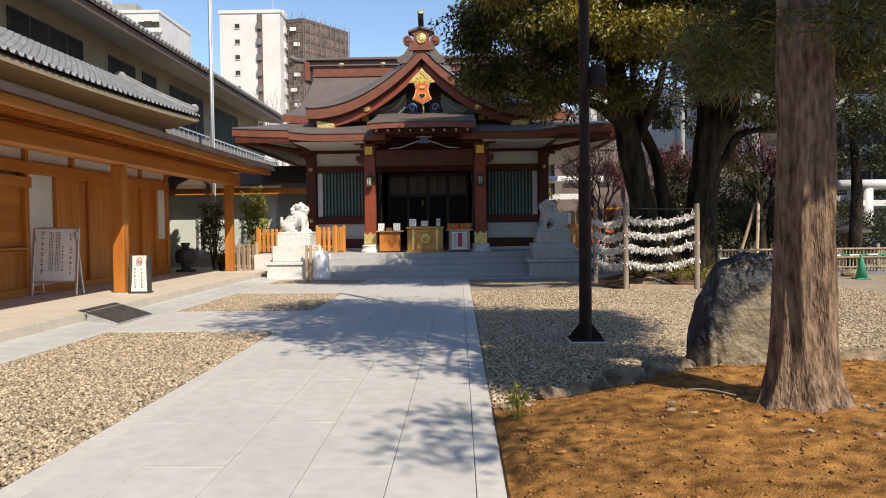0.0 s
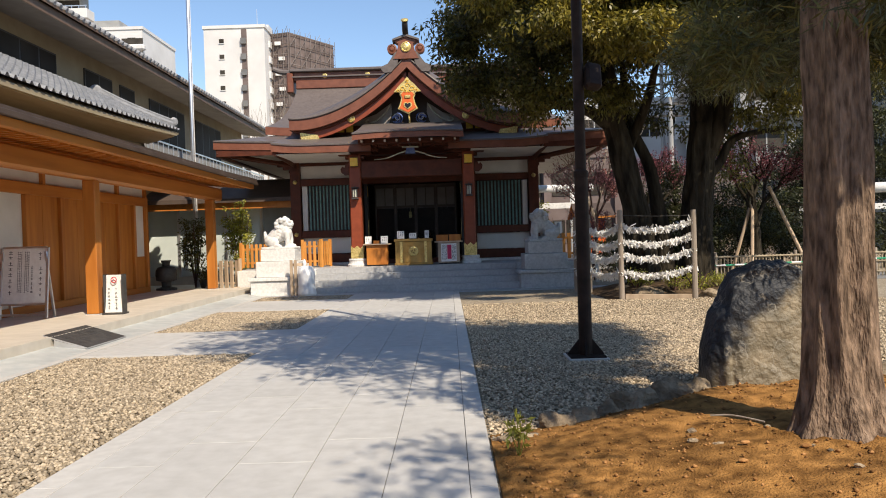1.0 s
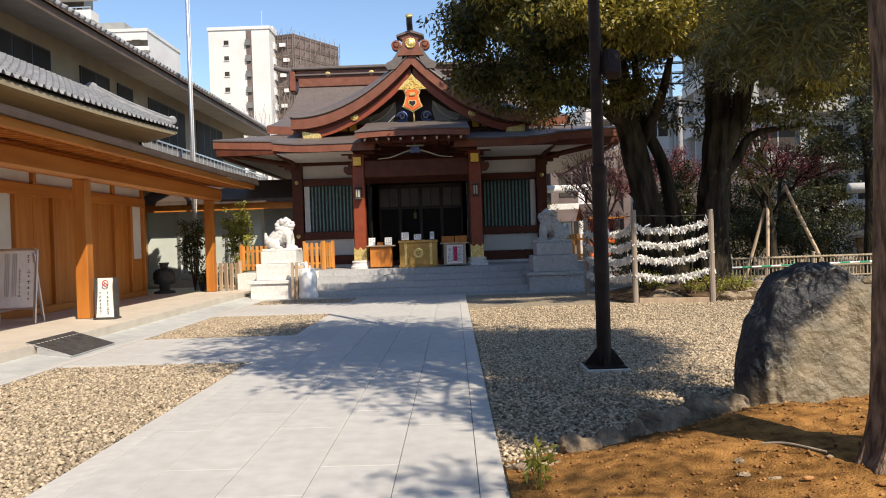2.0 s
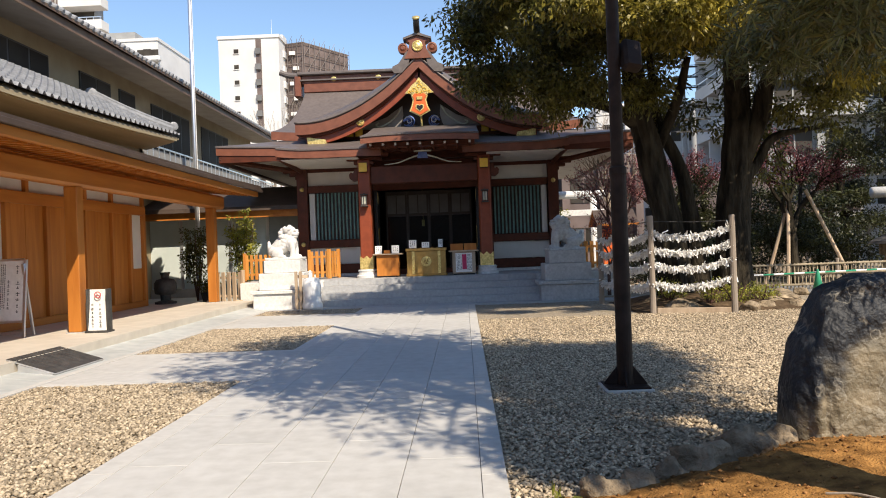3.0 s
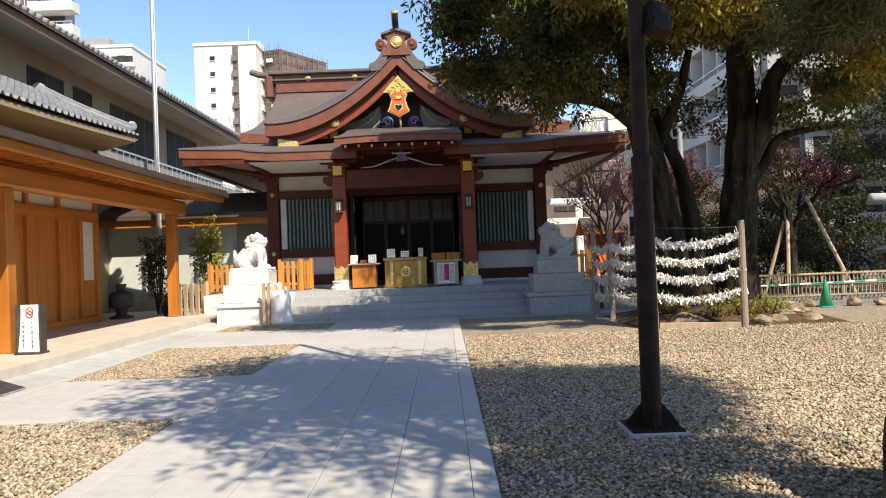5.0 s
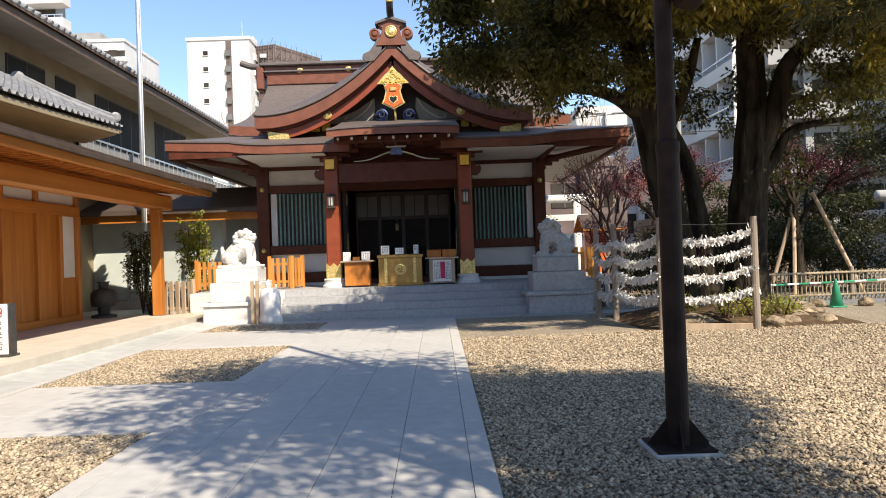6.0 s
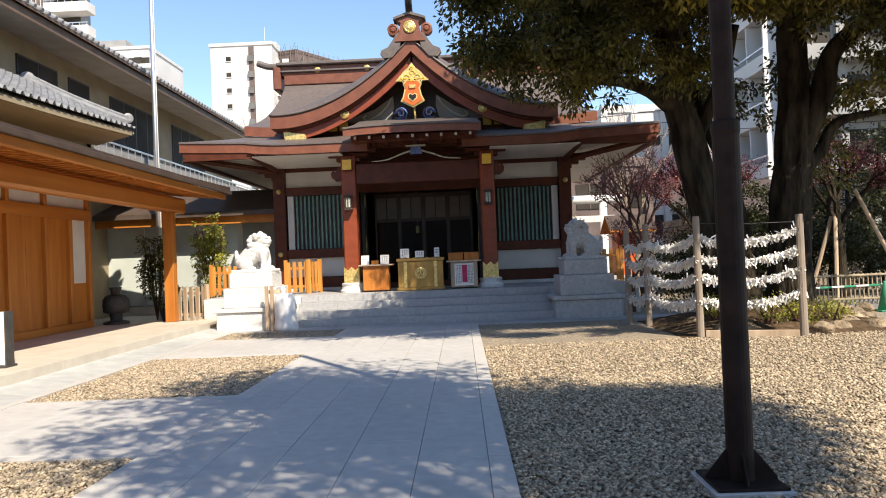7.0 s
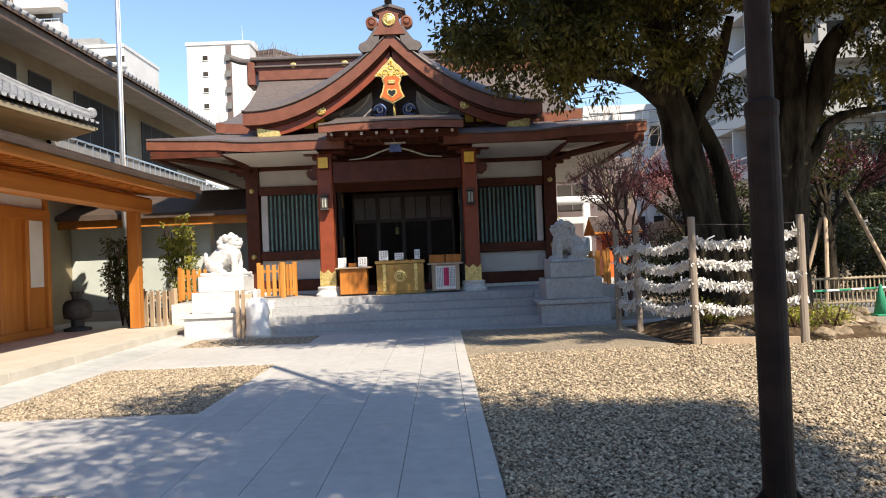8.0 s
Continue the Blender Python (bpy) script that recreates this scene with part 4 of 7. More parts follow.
# counter window
off_box("counter_shelf", WX, WX + 0.22, 12.4, 14.68, 1.15, 1.19, CEDAR_Y, 0.008)
off_box("counter_front", WX - 0.05, WX + 0.03, 12.47, 14.68, 0.36, 1.13, CEDAR)
off_box("shutter", WX - 0.05, WX + 0.01, 12.47, 14.68, 1.21, 2.45, CEDAR_Y)
off_box("shutter_head", WX - 0.02, WX + 0.16, 12.3, 14.85, 2.40, 2.62, CEDAR_Y, 0.01)
off_box("end_wall", -13.5, WX - 0.05, 21.9, 22.05, 0.2, 4.2, CEDAR)

# ---- tiled lean-to roof and the two-storey building ----
annex = thing("two_storey_annex", (-12, 20, 0), "beige two-storey building with dark windows and a tiled roof", "building")


def ann(name, x0, x1, y0, y1, z0, z1, material, bevel=0.0, label=""):
    return part(name, B(x0, x1, y0, y1, z0, z1, bevel=bevel), material, annex, label)


AX = -10.8
ann("lower_wall", -9.6, -9.3, -8, 23.2, 4.0, 5.0, BEIGE)
part("tile_soffit", sheet(lambda u, v: Vector((-8.46 - 0.84 * u, -6 + 29.5 * v, 4.70 - 0.20 * u + 0.30 * (max(0, 29.5 * v - 19) / 10.7) ** 2)), 2, 30, 0.05), [TANBOARD, TANBOARD], annex)
ann("lower_end", -11, -9.3, 23.0, 23.2, 4.0, 5.3, BEIGE)
ann("body", -19, AX, -8, 39.5, 0.0, 8.2, BEIGE)
# barrel tiles in courses, as one wavy body
V, Fc = [], []
NYT, NXT = 360, 9
for i in range(NXT * 2):
    c, lo = divmod(i, 2)
    u = (c + lo) / NXT
    for j in range(NYT * 4 + 1):
        y = -6 + (29.7 - 1.75 * u) * j / (NYT * 4)
        x = -8.36 - 1.85 * u
        wave = 0.080 * max(0.0, math.sin(2 * math.pi * (j / 4 * 0.30 + 0.1))) ** 0.7
        z = 4.80 + 1.2 * u + (0.07 if not lo else 0.0) + wave + 0.30 * (max(0, y - 13) / 10.7) ** 2 * (1 - 0.8 * u)
        V.append((x, y, z))
w = NYT * 4 + 1
for i in range(NXT * 2 - 1):
    for j in range(w - 1):
        Fc.append((i * w + j, i * w + j + 1, (i + 1) * w + j + 1, (i + 1) * w + j))
tiles = joined("tile_course", V, Fc, TILE, annex)
tagged(tiles, "grey barrel tiles in courses", kind="stuff")
part("tile_underlay", sheet(lambda u, v: Vector((-8.42 - 1.8 * u, -6 + (29.6 - 1.75 * u) * v, 4.78 + 1.2 * u + 0.30 * (max(0, 29.6 * v - 19) / 10.7) ** 2 * (1 - 0.8 * u))), 4, 30, 0.10), [BEIGE, BEIGE], annex)
# hip ridge that comes down to the corner, and the hipped end behind it
HIP = [(-10.15, 22.0, 6.08), (-9.5, 22.62, 5.72), (-8.9, 23.18, 5.45), (-8.52, 23.55, 5.30)]
part("hip_ridge", tube(bmesh.new(), smoothline(HIP), 0.13, 8), TILE, annex)
part("hip_ridge_cap", tube(bmesh.new(), [(x, y, z + 0.13) for x, y, z in smoothline(HIP)], 0.07, 8), TILE, annex)
part("hip_ridge_end", lathe(bmesh.new(), [(0.13, -0.05), (0.13, 0.05), (0.08, 0.07)], n=14, m=pose(-8.50, 23.57, 5.42, 90, 0, 40)), TILE, annex)
part("hip_ridge_crown", lathe(bmesh.new(), [(0.17, -0.08), (0.17, 0.08), (0.10, 0.10)], n=14, m=pose(-10.16, 21.98, 6.12, 90, 0, 40)), TILE, annex)
part("hip_end", sheet(lambda u, v: Vector((-8.40 - 1.8 * u - (1 - u) * 2.2 * v, 23.68 - 1.72 * u, 5.08 + 0.92 * u)), 4, 4, 0.06), [TILE, BEIGE], annex)
# upper eave, roof edge and tile ends
EZ = 7.28
part("upper_soffit", sheet(lambda u, v: Vector((-9.62 - 1.3 * u, -8 + 48.2 * v, EZ + 0.16 * u)), 2, 2, 0.03), [ANNEXSOFFIT, ANNEXSOFFIT], annex)
ann("upper_fascia", -9.66, -9.60, -8, 40.2, EZ - 0.02, EZ + 0.20, BROWNTRIM)
part("upper_roof", sheet(lambda u, v: Vector((-9.52 - 5.0 * u, -8 + 48.3 * v, EZ + 0.28 + 2.2 * u)), 4, 8, 0.08), [TILE, BROWNTRIM], annex)
knob = part("tile_end", lathe(bmesh.new(), [(0.055, 0), (0.075, 0.02), (0.075, 0.5)], n=10, m=pose(0, 0, 0, 0, -66, 0)), TILE, annex, local=True)
inva = root_basis(annex).inverted()
for k in range(110):
    m = inva @ pose(-9.48, 8.2 + 0.29 * k, EZ + 0.30)
    if k == 0:
        knob.matrix_basis = m
    else:
        again(knob, annex, m)
for y0, y1, z0, z1 in ((17.5, 21.0, 5.3, 6.95), (22.6, 24.4, 5.3, 6.95), (25.0, 26.1, 5.3, 6.95), (27.4, 30.9, 4.4, 6.95), (32.3, 35.7, 4.4, 6.95)):
    win = ann("window", AX + 0.0, AX + 0.05, y0, y1, z0, z1, FRAME)
    n = max(1, round((y1 - y0) / 0.95))
    for k in range(n):
        a, b = y0 + (y1 - y0) * k / n + 0.04, y0 + (y1 - y0) * (k + 1) / n - 0.04
        part("pane", B(AX + 0.051, AX + 0.058, a, b, z0 + 0.05, z1 - 0.05), FARGLASS, win)
ann("balcony_floor", AX, -9.55, 23.9, 39, 4.15, 4.3, SOFFIT)
ann("balcony_kerb", -9.62, -9.5, 23.9, 39, 4.3, 4.42, PLASTER)
for k in range(34):
    y = 24.1 + 0.44 * k
    ann("rail_post", -9.57, -9.54, y - 0.012, y + 0.012, 4.42, 5.02, ALU)
ann("rail_screen", -9.60, -9.585, 23.95, 39, 4.45, 4.95, GREYWALL)
ann("hand_rail", -9.58, -9.53, 23.95, 39, 5.02, 5.06, ALU)

# ---- glazed corridor joining office and hall ----
corr = thing("corridor", (-9, 28, 0), "low glazed corridor with orange frames and a dark roof", "building")
CY = 27.0
part("roof", sheet(lambda u, v: Vector((-14 + 8.75 * u, CY - 0.9 + 2.6 * v, 3.12 + 0.85 * v)), 2, 2, 0.14), [DARKROOF, DARKROOF], corr)
part("eave_beam", B(-14, CX - 4.3, CY - 0.75, CY - 0.6, 2.76, 2.98), CEDAR_Y, corr)
part("floor", B(-14, CX - 4.3, CY - 0.1, 30, 0.0, 0.40), CONCRETE, corr)
part("back_wall", B(-14, CX - 4.3, 29.6, 29.8, 0.4, 3.4), BEIGE, corr)
for x in (-11.35, -9.7, -8.0, -6.7, -5.42):
    part("mullion", B(x - 0.05, x + 0.05, CY - 0.06, CY + 0.06, 0.4, 2.98), CEDAR if x < -11 else ALU, corr)
for a, b in ((-14, -11.4), (-11.3, -9.75), (-9.65, -8.05), (-7.95, -6.75), (-6.65, -5.47)):
    part("glass_panel", B(a, b, CY - 0.01, CY + 0.01, 0.42, 2.96), CORRGLASS if a < -7 else SCREEN, corr, "grey-green frosted glass panel")
part("head", B(-14, CX - 4.3, CY - 0.07, CY + 0.07, 2.98, 3.1), CEDAR_Y, corr)

# ---- flagpole ----
fp = thing("flagpole", (-8.55, 25.4, 0.12), "tall silver aluminium flagpole", "flagpole")
part("mast", lathe(bmesh.new(), [(0.075, 0), (0.07, 5), (0.05, 14)], (-8.55, 25.4, 0.12), 16), ALU, fp, smooth=True)
part("halyard", lathe(bmesh.new(), [(0.012, 0.9), (0.012, 13.8)], (-8.47, 25.36, 0.12), 6), PAPER, fp)
part("cleat", B(-8.5, -8.42, 25.28, 25.36, 1.2, 1.4, bevel=0.01), ALU, fp)

# ---- lamp post ----
LX, LY = 1.63, 9.56
lp = thing("lamp_post", (LX, LY, -0.03), "dark brown steel flood light post on a white base plate", "lamp post")
part("base_plate", B(LX - 0.24, LX + 0.24, LY - 0.24, LY + 0.24, -0.03, 0.015, bevel=0.006), KERB, lp)
part("steel_plate", B(LX - 0.215, LX + 0.215, LY - 0.215, LY + 0.215, 0.0155, 0.034, bevel=0.004), POLE, lp)
for a in (-8, 82, 172, 262):
    bmk = bmesh.new()
    vs = [bmk.verts.new(v) for v in ((0.07, -0.008, 0.03), (0.215, -0.008, 0.03), (0.215, -0.008, 0.05), (0.07, -0.008, 0.235))]
    vs2 = [bmk.verts.new(v.co + Vector((0, 0.016, 0))) for v in vs]
    bmk.faces.new(vs), bmk.faces.new(list(reversed(vs2)))
    for i in range(4):
        bmk.faces.new((vs[i], vs2[i], vs2[(i + 1) % 4], vs[(i + 1) % 4]))
    bmk.transform(pose(LX, LY, 0, 0, 0, a))
    part("gusset", bmk, POLE, lp)
part("shaft", lathe(bmesh.new(), [(0.082, 0.02), (0.082, 2.18), (0.088, 2.2), (0.088, 2.26), (0.066, 2.28), (0.062, 8.6)], (LX, LY, 0), 20), POLE, lp, smooth=False)
part("flood_light", box(bmesh.new(), -0.10, 0.10, -0.07, 0.07, -0.17, 0.17, bevel=0.03, m=pose(LX + 0.17, LY - 0.02, 3.40, -20, 8, 15)), POLE, lp)
part("bracket", B(LX, LX + 0.22, LY - 0.03, LY + 0.03, 3.30, 3.36), POLE, lp)

# ---- trees ----
def tree(name, at, label, limbs, bark):
    t = thing(name, at, label, "tree")
    for i, (pts, radii) in enumerate(limbs):
        line = smoothline(pts, 12 if radii[0] > 0.3 else 7)
        n = len(line)
        rad = [float(np.interp(k / (n - 1) * (len(radii) - 1), range(len(radii)), radii)) for k in range(n)]
        part("trunk" if i == 0 else "limb", tube(bmesh.new(), line, rad, 64 if radii[0] > 0.3 else 10, 0.25, 0.10 if radii[0] > 0.3 else 0.0), bark, t, smooth=True)
    return t


def clump_points(ellipsoids, count, shell=0.5):
    """Middles for clumps of leaves in several ellipsoids (x, y, z, rx, ry, rz)."""
    vol = np.array([e[3] * e[4] * e[5] for e in ellipsoids])
    pick = rng.choice(len(ellipsoids), size=count, p=vol / vol.sum())
    d = rng.normal(size=(count, 3))
    d /= np.linalg.norm(d, axis=1)[:, None]
    r = (shell + (1 - shell) * rng.random((count, 1)))
    e = np.array(ellipsoids)[pick]
    return e[:, :3] + d * r * e[:, 3:]


# big old evergreen behind the paper-strip fence
big = tree("camphor_tree", (5.5, 19.2, 0), "huge old evergreen tree with several leaning dark trunks", [
    ([(5.05, 19.3, -0.1), (4.92, 19.2, 0.8), (4.72, 19.2, 2.2), (4.42, 19.2, 3.6), (4.15, 19.1, 4.8), (3.6, 18.6, 8)], [0.50, 0.38, 0.31, 0.29, 0.26, 0.12]),
    ([(6.20, 19.2, -0.1), (6.25, 19.2, 0.9), (6.32, 19.2, 2.2), (6.45, 19.2, 3.5), (6.5, 19.2, 4.8), (6.3, 19, 8)], [0.50, 0.40, 0.36, 0.34, 0.26, 0.12]),
    ([(5.6, 19.4, 0.2), (5.45, 19.5, 1.8), (5.2, 19.5, 3.2), (4.7, 19.5, 4.4), (4.6, 19.6, 6.0)], [0.26, 0.19, 0.16, 0.12, 0.07]),
    ([(6.42, 19.2, 3.2), (6.9, 19.1, 4.2), (7.2, 18.9, 5.2), (8.4, 18.6, 6.0)], [0.30, 0.22, 0.17, 0.09]),
    ([(6.4, 19.2, 2.6), (6.9, 19.2, 3.2), (7.3, 19.1, 3.8), (8.6, 19, 4.0)], [0.16, 0.12, 0.09, 0.04]),
    ([(4.3, 19.2, 4.2), (3.4, 18.8, 4.6), (2.4, 18.3, 4.7), (1.2, 17.8, 5.2)], [0.20, 0.13, 0.10, 0.05]),
    ([(4.5, 19.3, 3.4), (5.0, 19.0, 4.6), (5.2, 18.6, 5.6)], [0.16, 0.12, 0.08]),
    ([(6.45, 19.2, 4.2), (6.2, 18.6, 6.0), (6.8, 17.8, 7.2)], [0.24, 0.16, 0.08]),
], DARKBARK)
CROWN_B = [(1.7, 18.2, 5.4, 1.7, 1.8, 1.15), (1.9, 18.4, 4.5, 1.1, 1.2, 0.5), (3.4, 18.0, 6.35, 2.0, 2.2, 1.05), (5.2, 17.4, 6.6, 2.2, 2.4, 1.3), (7.4, 17.8, 6.4, 2.2, 2.2, 1.5), (9.2, 18.4, 5.6, 1.9, 2.0, 1.3), (4.6, 18.8, 8.5, 3.8, 3.4, 1.8), (8.2, 18.6, 4.5, 1.3, 1.3, 0.7), (5.2, 19.8, 4.8, 1.0, 1.0, 0.7), (3.6, 15.3, 7.3, 3.2, 1.6, 1.1), (6.8, 15.8, 7.4, 2.6, 1.6, 1.1), (10.5, 19, 7.4, 2.2, 2.4, 1.8), (7.5, 20.6, 3.4, 1.2, 0.9, 0.9), (7.0, 20.0, 4.7, 1.2, 1.0, 0.8)]
leaves("crown", clump_points(CROWN_B, 2050, 0.25), 0.30, 82, 0.115, 0.050, LEAF, big, 0.7)
# Unseen leaves added above the view to keep sun and sky off the hall.
leaves("high_crown", clump_points([(5.7, 18.2, 10.8, 3.5, 2.6, 1.3), (5.2, 20.5, 9.6, 2.6, 1.2, 0.9), (4.0, 21.2, 11.2, 1.7, 1.5, 1.0)], 880, 0.1), 0.42, 60, 0.19, 0.085, LEAF, big, 0.6)
leaves("rear_crown", clump_points([(3.3, 19.5, 7.7, 1.6, 1.3, 0.8), (1.3, 20.2, 8.0, 1.5, 1.0, 0.6), (2.4, 20.4, 6.7, 1.1, 0.8, 0.6), (4.6, 20.6, 6.6, 1.2, 0.8, 0.8), (1.0, 21.0, 7.5, 1.3, 0.9, 0.5), (2.9, 21.4, 6.9, 1.2, 0.8, 0.6)], 760, 0.1), 0.34, 66, 0.13, 0.055, LEAF, big, 0.6)
# Leaves mostly above the view, added to shade the steps and a trunk.
leaves("upper_crown", clump_points([(2.7, 14.7, 7.8, 2.5, 1.7, 0.9), (5.4, 15.2, 8.0, 2.8, 1.9, 0.9), (8.2, 16.4, 8.2, 2.2, 1.8, 1.0), (0.9, 14.2, 7.9, 1.9, 1.6, 0.8), (6.6, 15.9, 6.9, 1.7, 1.2, 0.5)], 1300, 0.1), 0.38, 50, 0.16, 0.065, LEAF, big, 0.5)
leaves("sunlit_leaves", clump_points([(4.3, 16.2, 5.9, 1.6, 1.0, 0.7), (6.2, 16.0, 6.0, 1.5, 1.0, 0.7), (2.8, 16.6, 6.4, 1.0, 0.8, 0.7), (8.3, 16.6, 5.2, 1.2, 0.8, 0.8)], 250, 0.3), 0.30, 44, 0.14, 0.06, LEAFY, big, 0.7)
leaves("low_leaves", clump_points([(0.8, 17.6, 5.0, 0.9, 0.8, 0.45), (2.4, 17.4, 4.75, 1.2, 0.8, 0.4), (4.5, 17.0, 6.0, 1.4, 0.9, 0.6), (5.8, 17.0, 5.9, 1.2, 0.9, 0.6), (4.0, 17.9, 4.7, 0.7, 0.6, 0.4), (0.4, 17.0, 5.9, 0.8, 0.6, 0.7), (1.1, 16.5, 6.4, 0.8, 0.6, 0.6)], 400, 0.1), 0.32, 72, 0.115, 0.047, LEAF, big, 0.7)
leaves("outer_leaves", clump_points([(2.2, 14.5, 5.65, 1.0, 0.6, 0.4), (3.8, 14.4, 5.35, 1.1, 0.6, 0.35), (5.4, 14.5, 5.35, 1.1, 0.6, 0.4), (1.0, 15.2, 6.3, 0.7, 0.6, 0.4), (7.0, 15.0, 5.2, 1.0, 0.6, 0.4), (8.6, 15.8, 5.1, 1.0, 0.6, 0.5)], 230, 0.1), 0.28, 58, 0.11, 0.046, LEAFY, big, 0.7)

# tree in the soil bed, whose crown hangs over the camera's path
front = tree("yew_plum_pine", (2.45, 5.2, 0.3), "tall tree with straight grey-brown fluted trunk and narrow leaves", [
    ([(2.43, 5.18, 0.10), (2.43, 5.19, 0.28), (2.43, 5.2, 0.50), (2.43, 5.2, 0.9), (2.42, 5.2, 1.6), (2.42, 5.2, 2.6), (2.43, 5.22, 3.6), (2.5, 5.25, 6.2)], [0.37, 0.275, 0.222, 0.20, 0.182, 0.185, 0.165, 0.05]),
    ([(2.5, 5.25, 3.2), (3.4, 5.6, 3.9), (4.6, 6.2, 4.4)], [0.07, 0.045, 0.02]),
    ([(2.5, 5.25, 3.6), (1.7, 6.0, 4.6), (0.9, 6.8, 5.4)], [0.07, 0.045, 0.02]),
    ([(2.5, 5.25, 5.0), (3.0, 3.4, 6.2), (3.4, 1.4, 7.0)], [0.05, 0.03, 0.012]),
    ([(2.48, 5.25, 2.9), (2.8, 6.3, 3.3), (3.2, 7.6, 3.5), (3.5, 9.4, 3.6)], [0.08, 0.06, 0.045, 0.02]),
], BARK)
CROWN_A = [(2.8, 5.6, 7.0, 3.0, 2.8, 1.4), (1.7, 7.6, 7.0, 2.3, 2.2, 0.9), (0.8, 8.0, 6.9, 1.3, 1.6, 0.7), (4.4, 5.2, 6.8, 1.7, 2.0, 0.9), (4.8, 3.2, 6.9, 1.5, 1.4, 0.7)]
leaves("crown", clump_points(CROWN_A, 930, 0.1), 0.38, 46, 0.18, 0.048, NEEDLE, front, 0.2, 0.9)
# Out-of-view sprays, not this tree's own, added to dapple the near path.
leaves("outer_sprays", clump_points([(3.5, -0.5, 7.0, 0.7, 1.0, 0.4), (3.0, 1.9, 7.0, 1.0, 0.9, 0.4)], 22, 0.2), 0.34, 40, 0.18, 0.04, NEEDLE, front, 0.2, 0.8)
leaves("low_sprays", clump_points([(2.9, 6.9, 3.45, 0.8, 1.0, 0.35), (3.7, 6.9, 3.5, 0.7, 1.2, 0.5), (2.2, 6.6, 3.1, 0.5, 0.5, 0.25), (2.55, 4.8, 2.75, 0.35, 0.2, 0.3), (2.25, 4.9, 2.85, 0.3, 0.2, 0.25)], 190, 0.1), 0.19, 50, 0.115, 0.014, NEEDLE, front, 0.15, 0.8)

# Leaves out of view, added to shape the shadow on the yard gravel.
leaves("side_crown", clump_points([(4.7, 6.4, 6.9, 1.3, 0.9, 0.5), (5.6, 5.4, 6.9, 0.8, 1.0, 0.5)], 190, 0.05), 0.38, 48, 0.18, 0.048, NEEDLE, front, 0.2, 0.9)
# Unseen sprays added on the sun side to shade the upper trunk.
leaves("shading_sprays", clump_points([(3.6, 3.15, 5.2, 0.85, 0.8, 0.8), (3.3, 3.7, 4.4, 0.5, 0.45, 0.4)], 330, 0.1), 0.26, 46, 0.18, 0.050, NEEDLE, front, 0.3, 0.8)
leaves("hanging_sprays", clump_points([(2.15, 6.2, 2.85, 0.5, 0.4, 0.3), (3.1, 6.3, 2.95, 0.6, 0.5, 0.3), (2.55, 4.75, 2.82, 0.5, 0.2, 0.16), (3.6, 6.1, 2.8, 0.4, 0.5, 0.35), (3.2, 9.2, 3.4, 0.8, 0.8, 0.35), (4.1, 9.6, 3.55, 0.8, 0.8, 0.4)], 280, 0.1), 0.2, 50, 0.125, 0.015, NEEDLE, front, 0.15, 0.8)

# ---- distant blocks ----
def tower(name, x0, x1, y0, depth, z1, label, wall, rows, cols, ww, wh, storey, xs=None):
    t = thing(name, ((x0 + x1) / 2, y0 + depth / 2, 0), label, "apartment block")
    part("wall", B(x0, x1, y0, y0 + depth, 0, z1), wall, t)
    part("parapet", B(x0 - 0.2, x1 + 0.2, y0 - 0.2, y0 + depth, z1, z1 + 0.6), wall, t)
    for r in range(rows):
        for x in xs or [x0 + (x1 - x0) * (c + 0.5) / cols for c in range(cols)]:
            z = z1 - 2.4 - storey * r
            w = part("window", B(x - ww / 2, x + ww / 2, y0 - 0.06, y0 + 0.02, z - wh / 2, z + wh / 2), FARGLASS, t)
            part("sill", B(x - ww / 2 - 0.1, x + ww / 2 + 0.1, y0 - 0.16, y0 - 0.061, z - wh / 2 - 0.12, z - wh / 2), wall, w)
    return t


white = tower("white_tower", -45.9, -34.2, 142, 16, 43.2, "tall white apartment tower with small square windows", WHITEWALL, 9, 1, 0.9, 0.85, 3.0, xs=[-42.5])
# The slot is not cut: a dark sheet on the wall gives its shade.
part("stair_slot", B(-38.65, -37.6, 141.93, 142.1, 9, 43.0), BROWNWALL, white, "dark sheet for the shade in the open stair slot")
for r in range(10):
    part("stair_bay", B(-38.75, -37.75, 141.5, 141.92, 41.2 - 3 * r - 1.1, 41.2 - 3 * r), STAIRGREY, white, "grey stair parapet")
for x0, z1 in ((-44, 44.6), (-36.5, 44.9)):
    part("roof_house", B(x0, x0 + 2.2, 146, 149, 43.8, z1), WHITEWALL, white)
# tower behind netting: a corner to the viewer, two netted faces
scaf = thing("netted_tower", (-28.5, 152, 0), "brown apartment tower behind scaffold netting", "apartment block")
FOOT = [(-34.6, 147.2), (-30.4, 146.0), (-23.2, 157.0), (-27.4, 158.2)]
bmk = bmesh.new()
lo = [bmk.verts.new((x, y, 0)) for x, y in FOOT]
hi = [bmk.verts.new((x, y, 43.3)) for x, y in FOOT]
bmk.faces.new(lo), bmk.faces.new(hi)
for i in range(4):
    bmk.faces.new((lo[i], lo[(i + 1) % 4], hi[(i + 1) % 4], hi[i]))
bmesh.ops.recalc_face_normals(bmk, faces=bmk.faces)
part("wall", bmk, BROWNWALL, scaf)
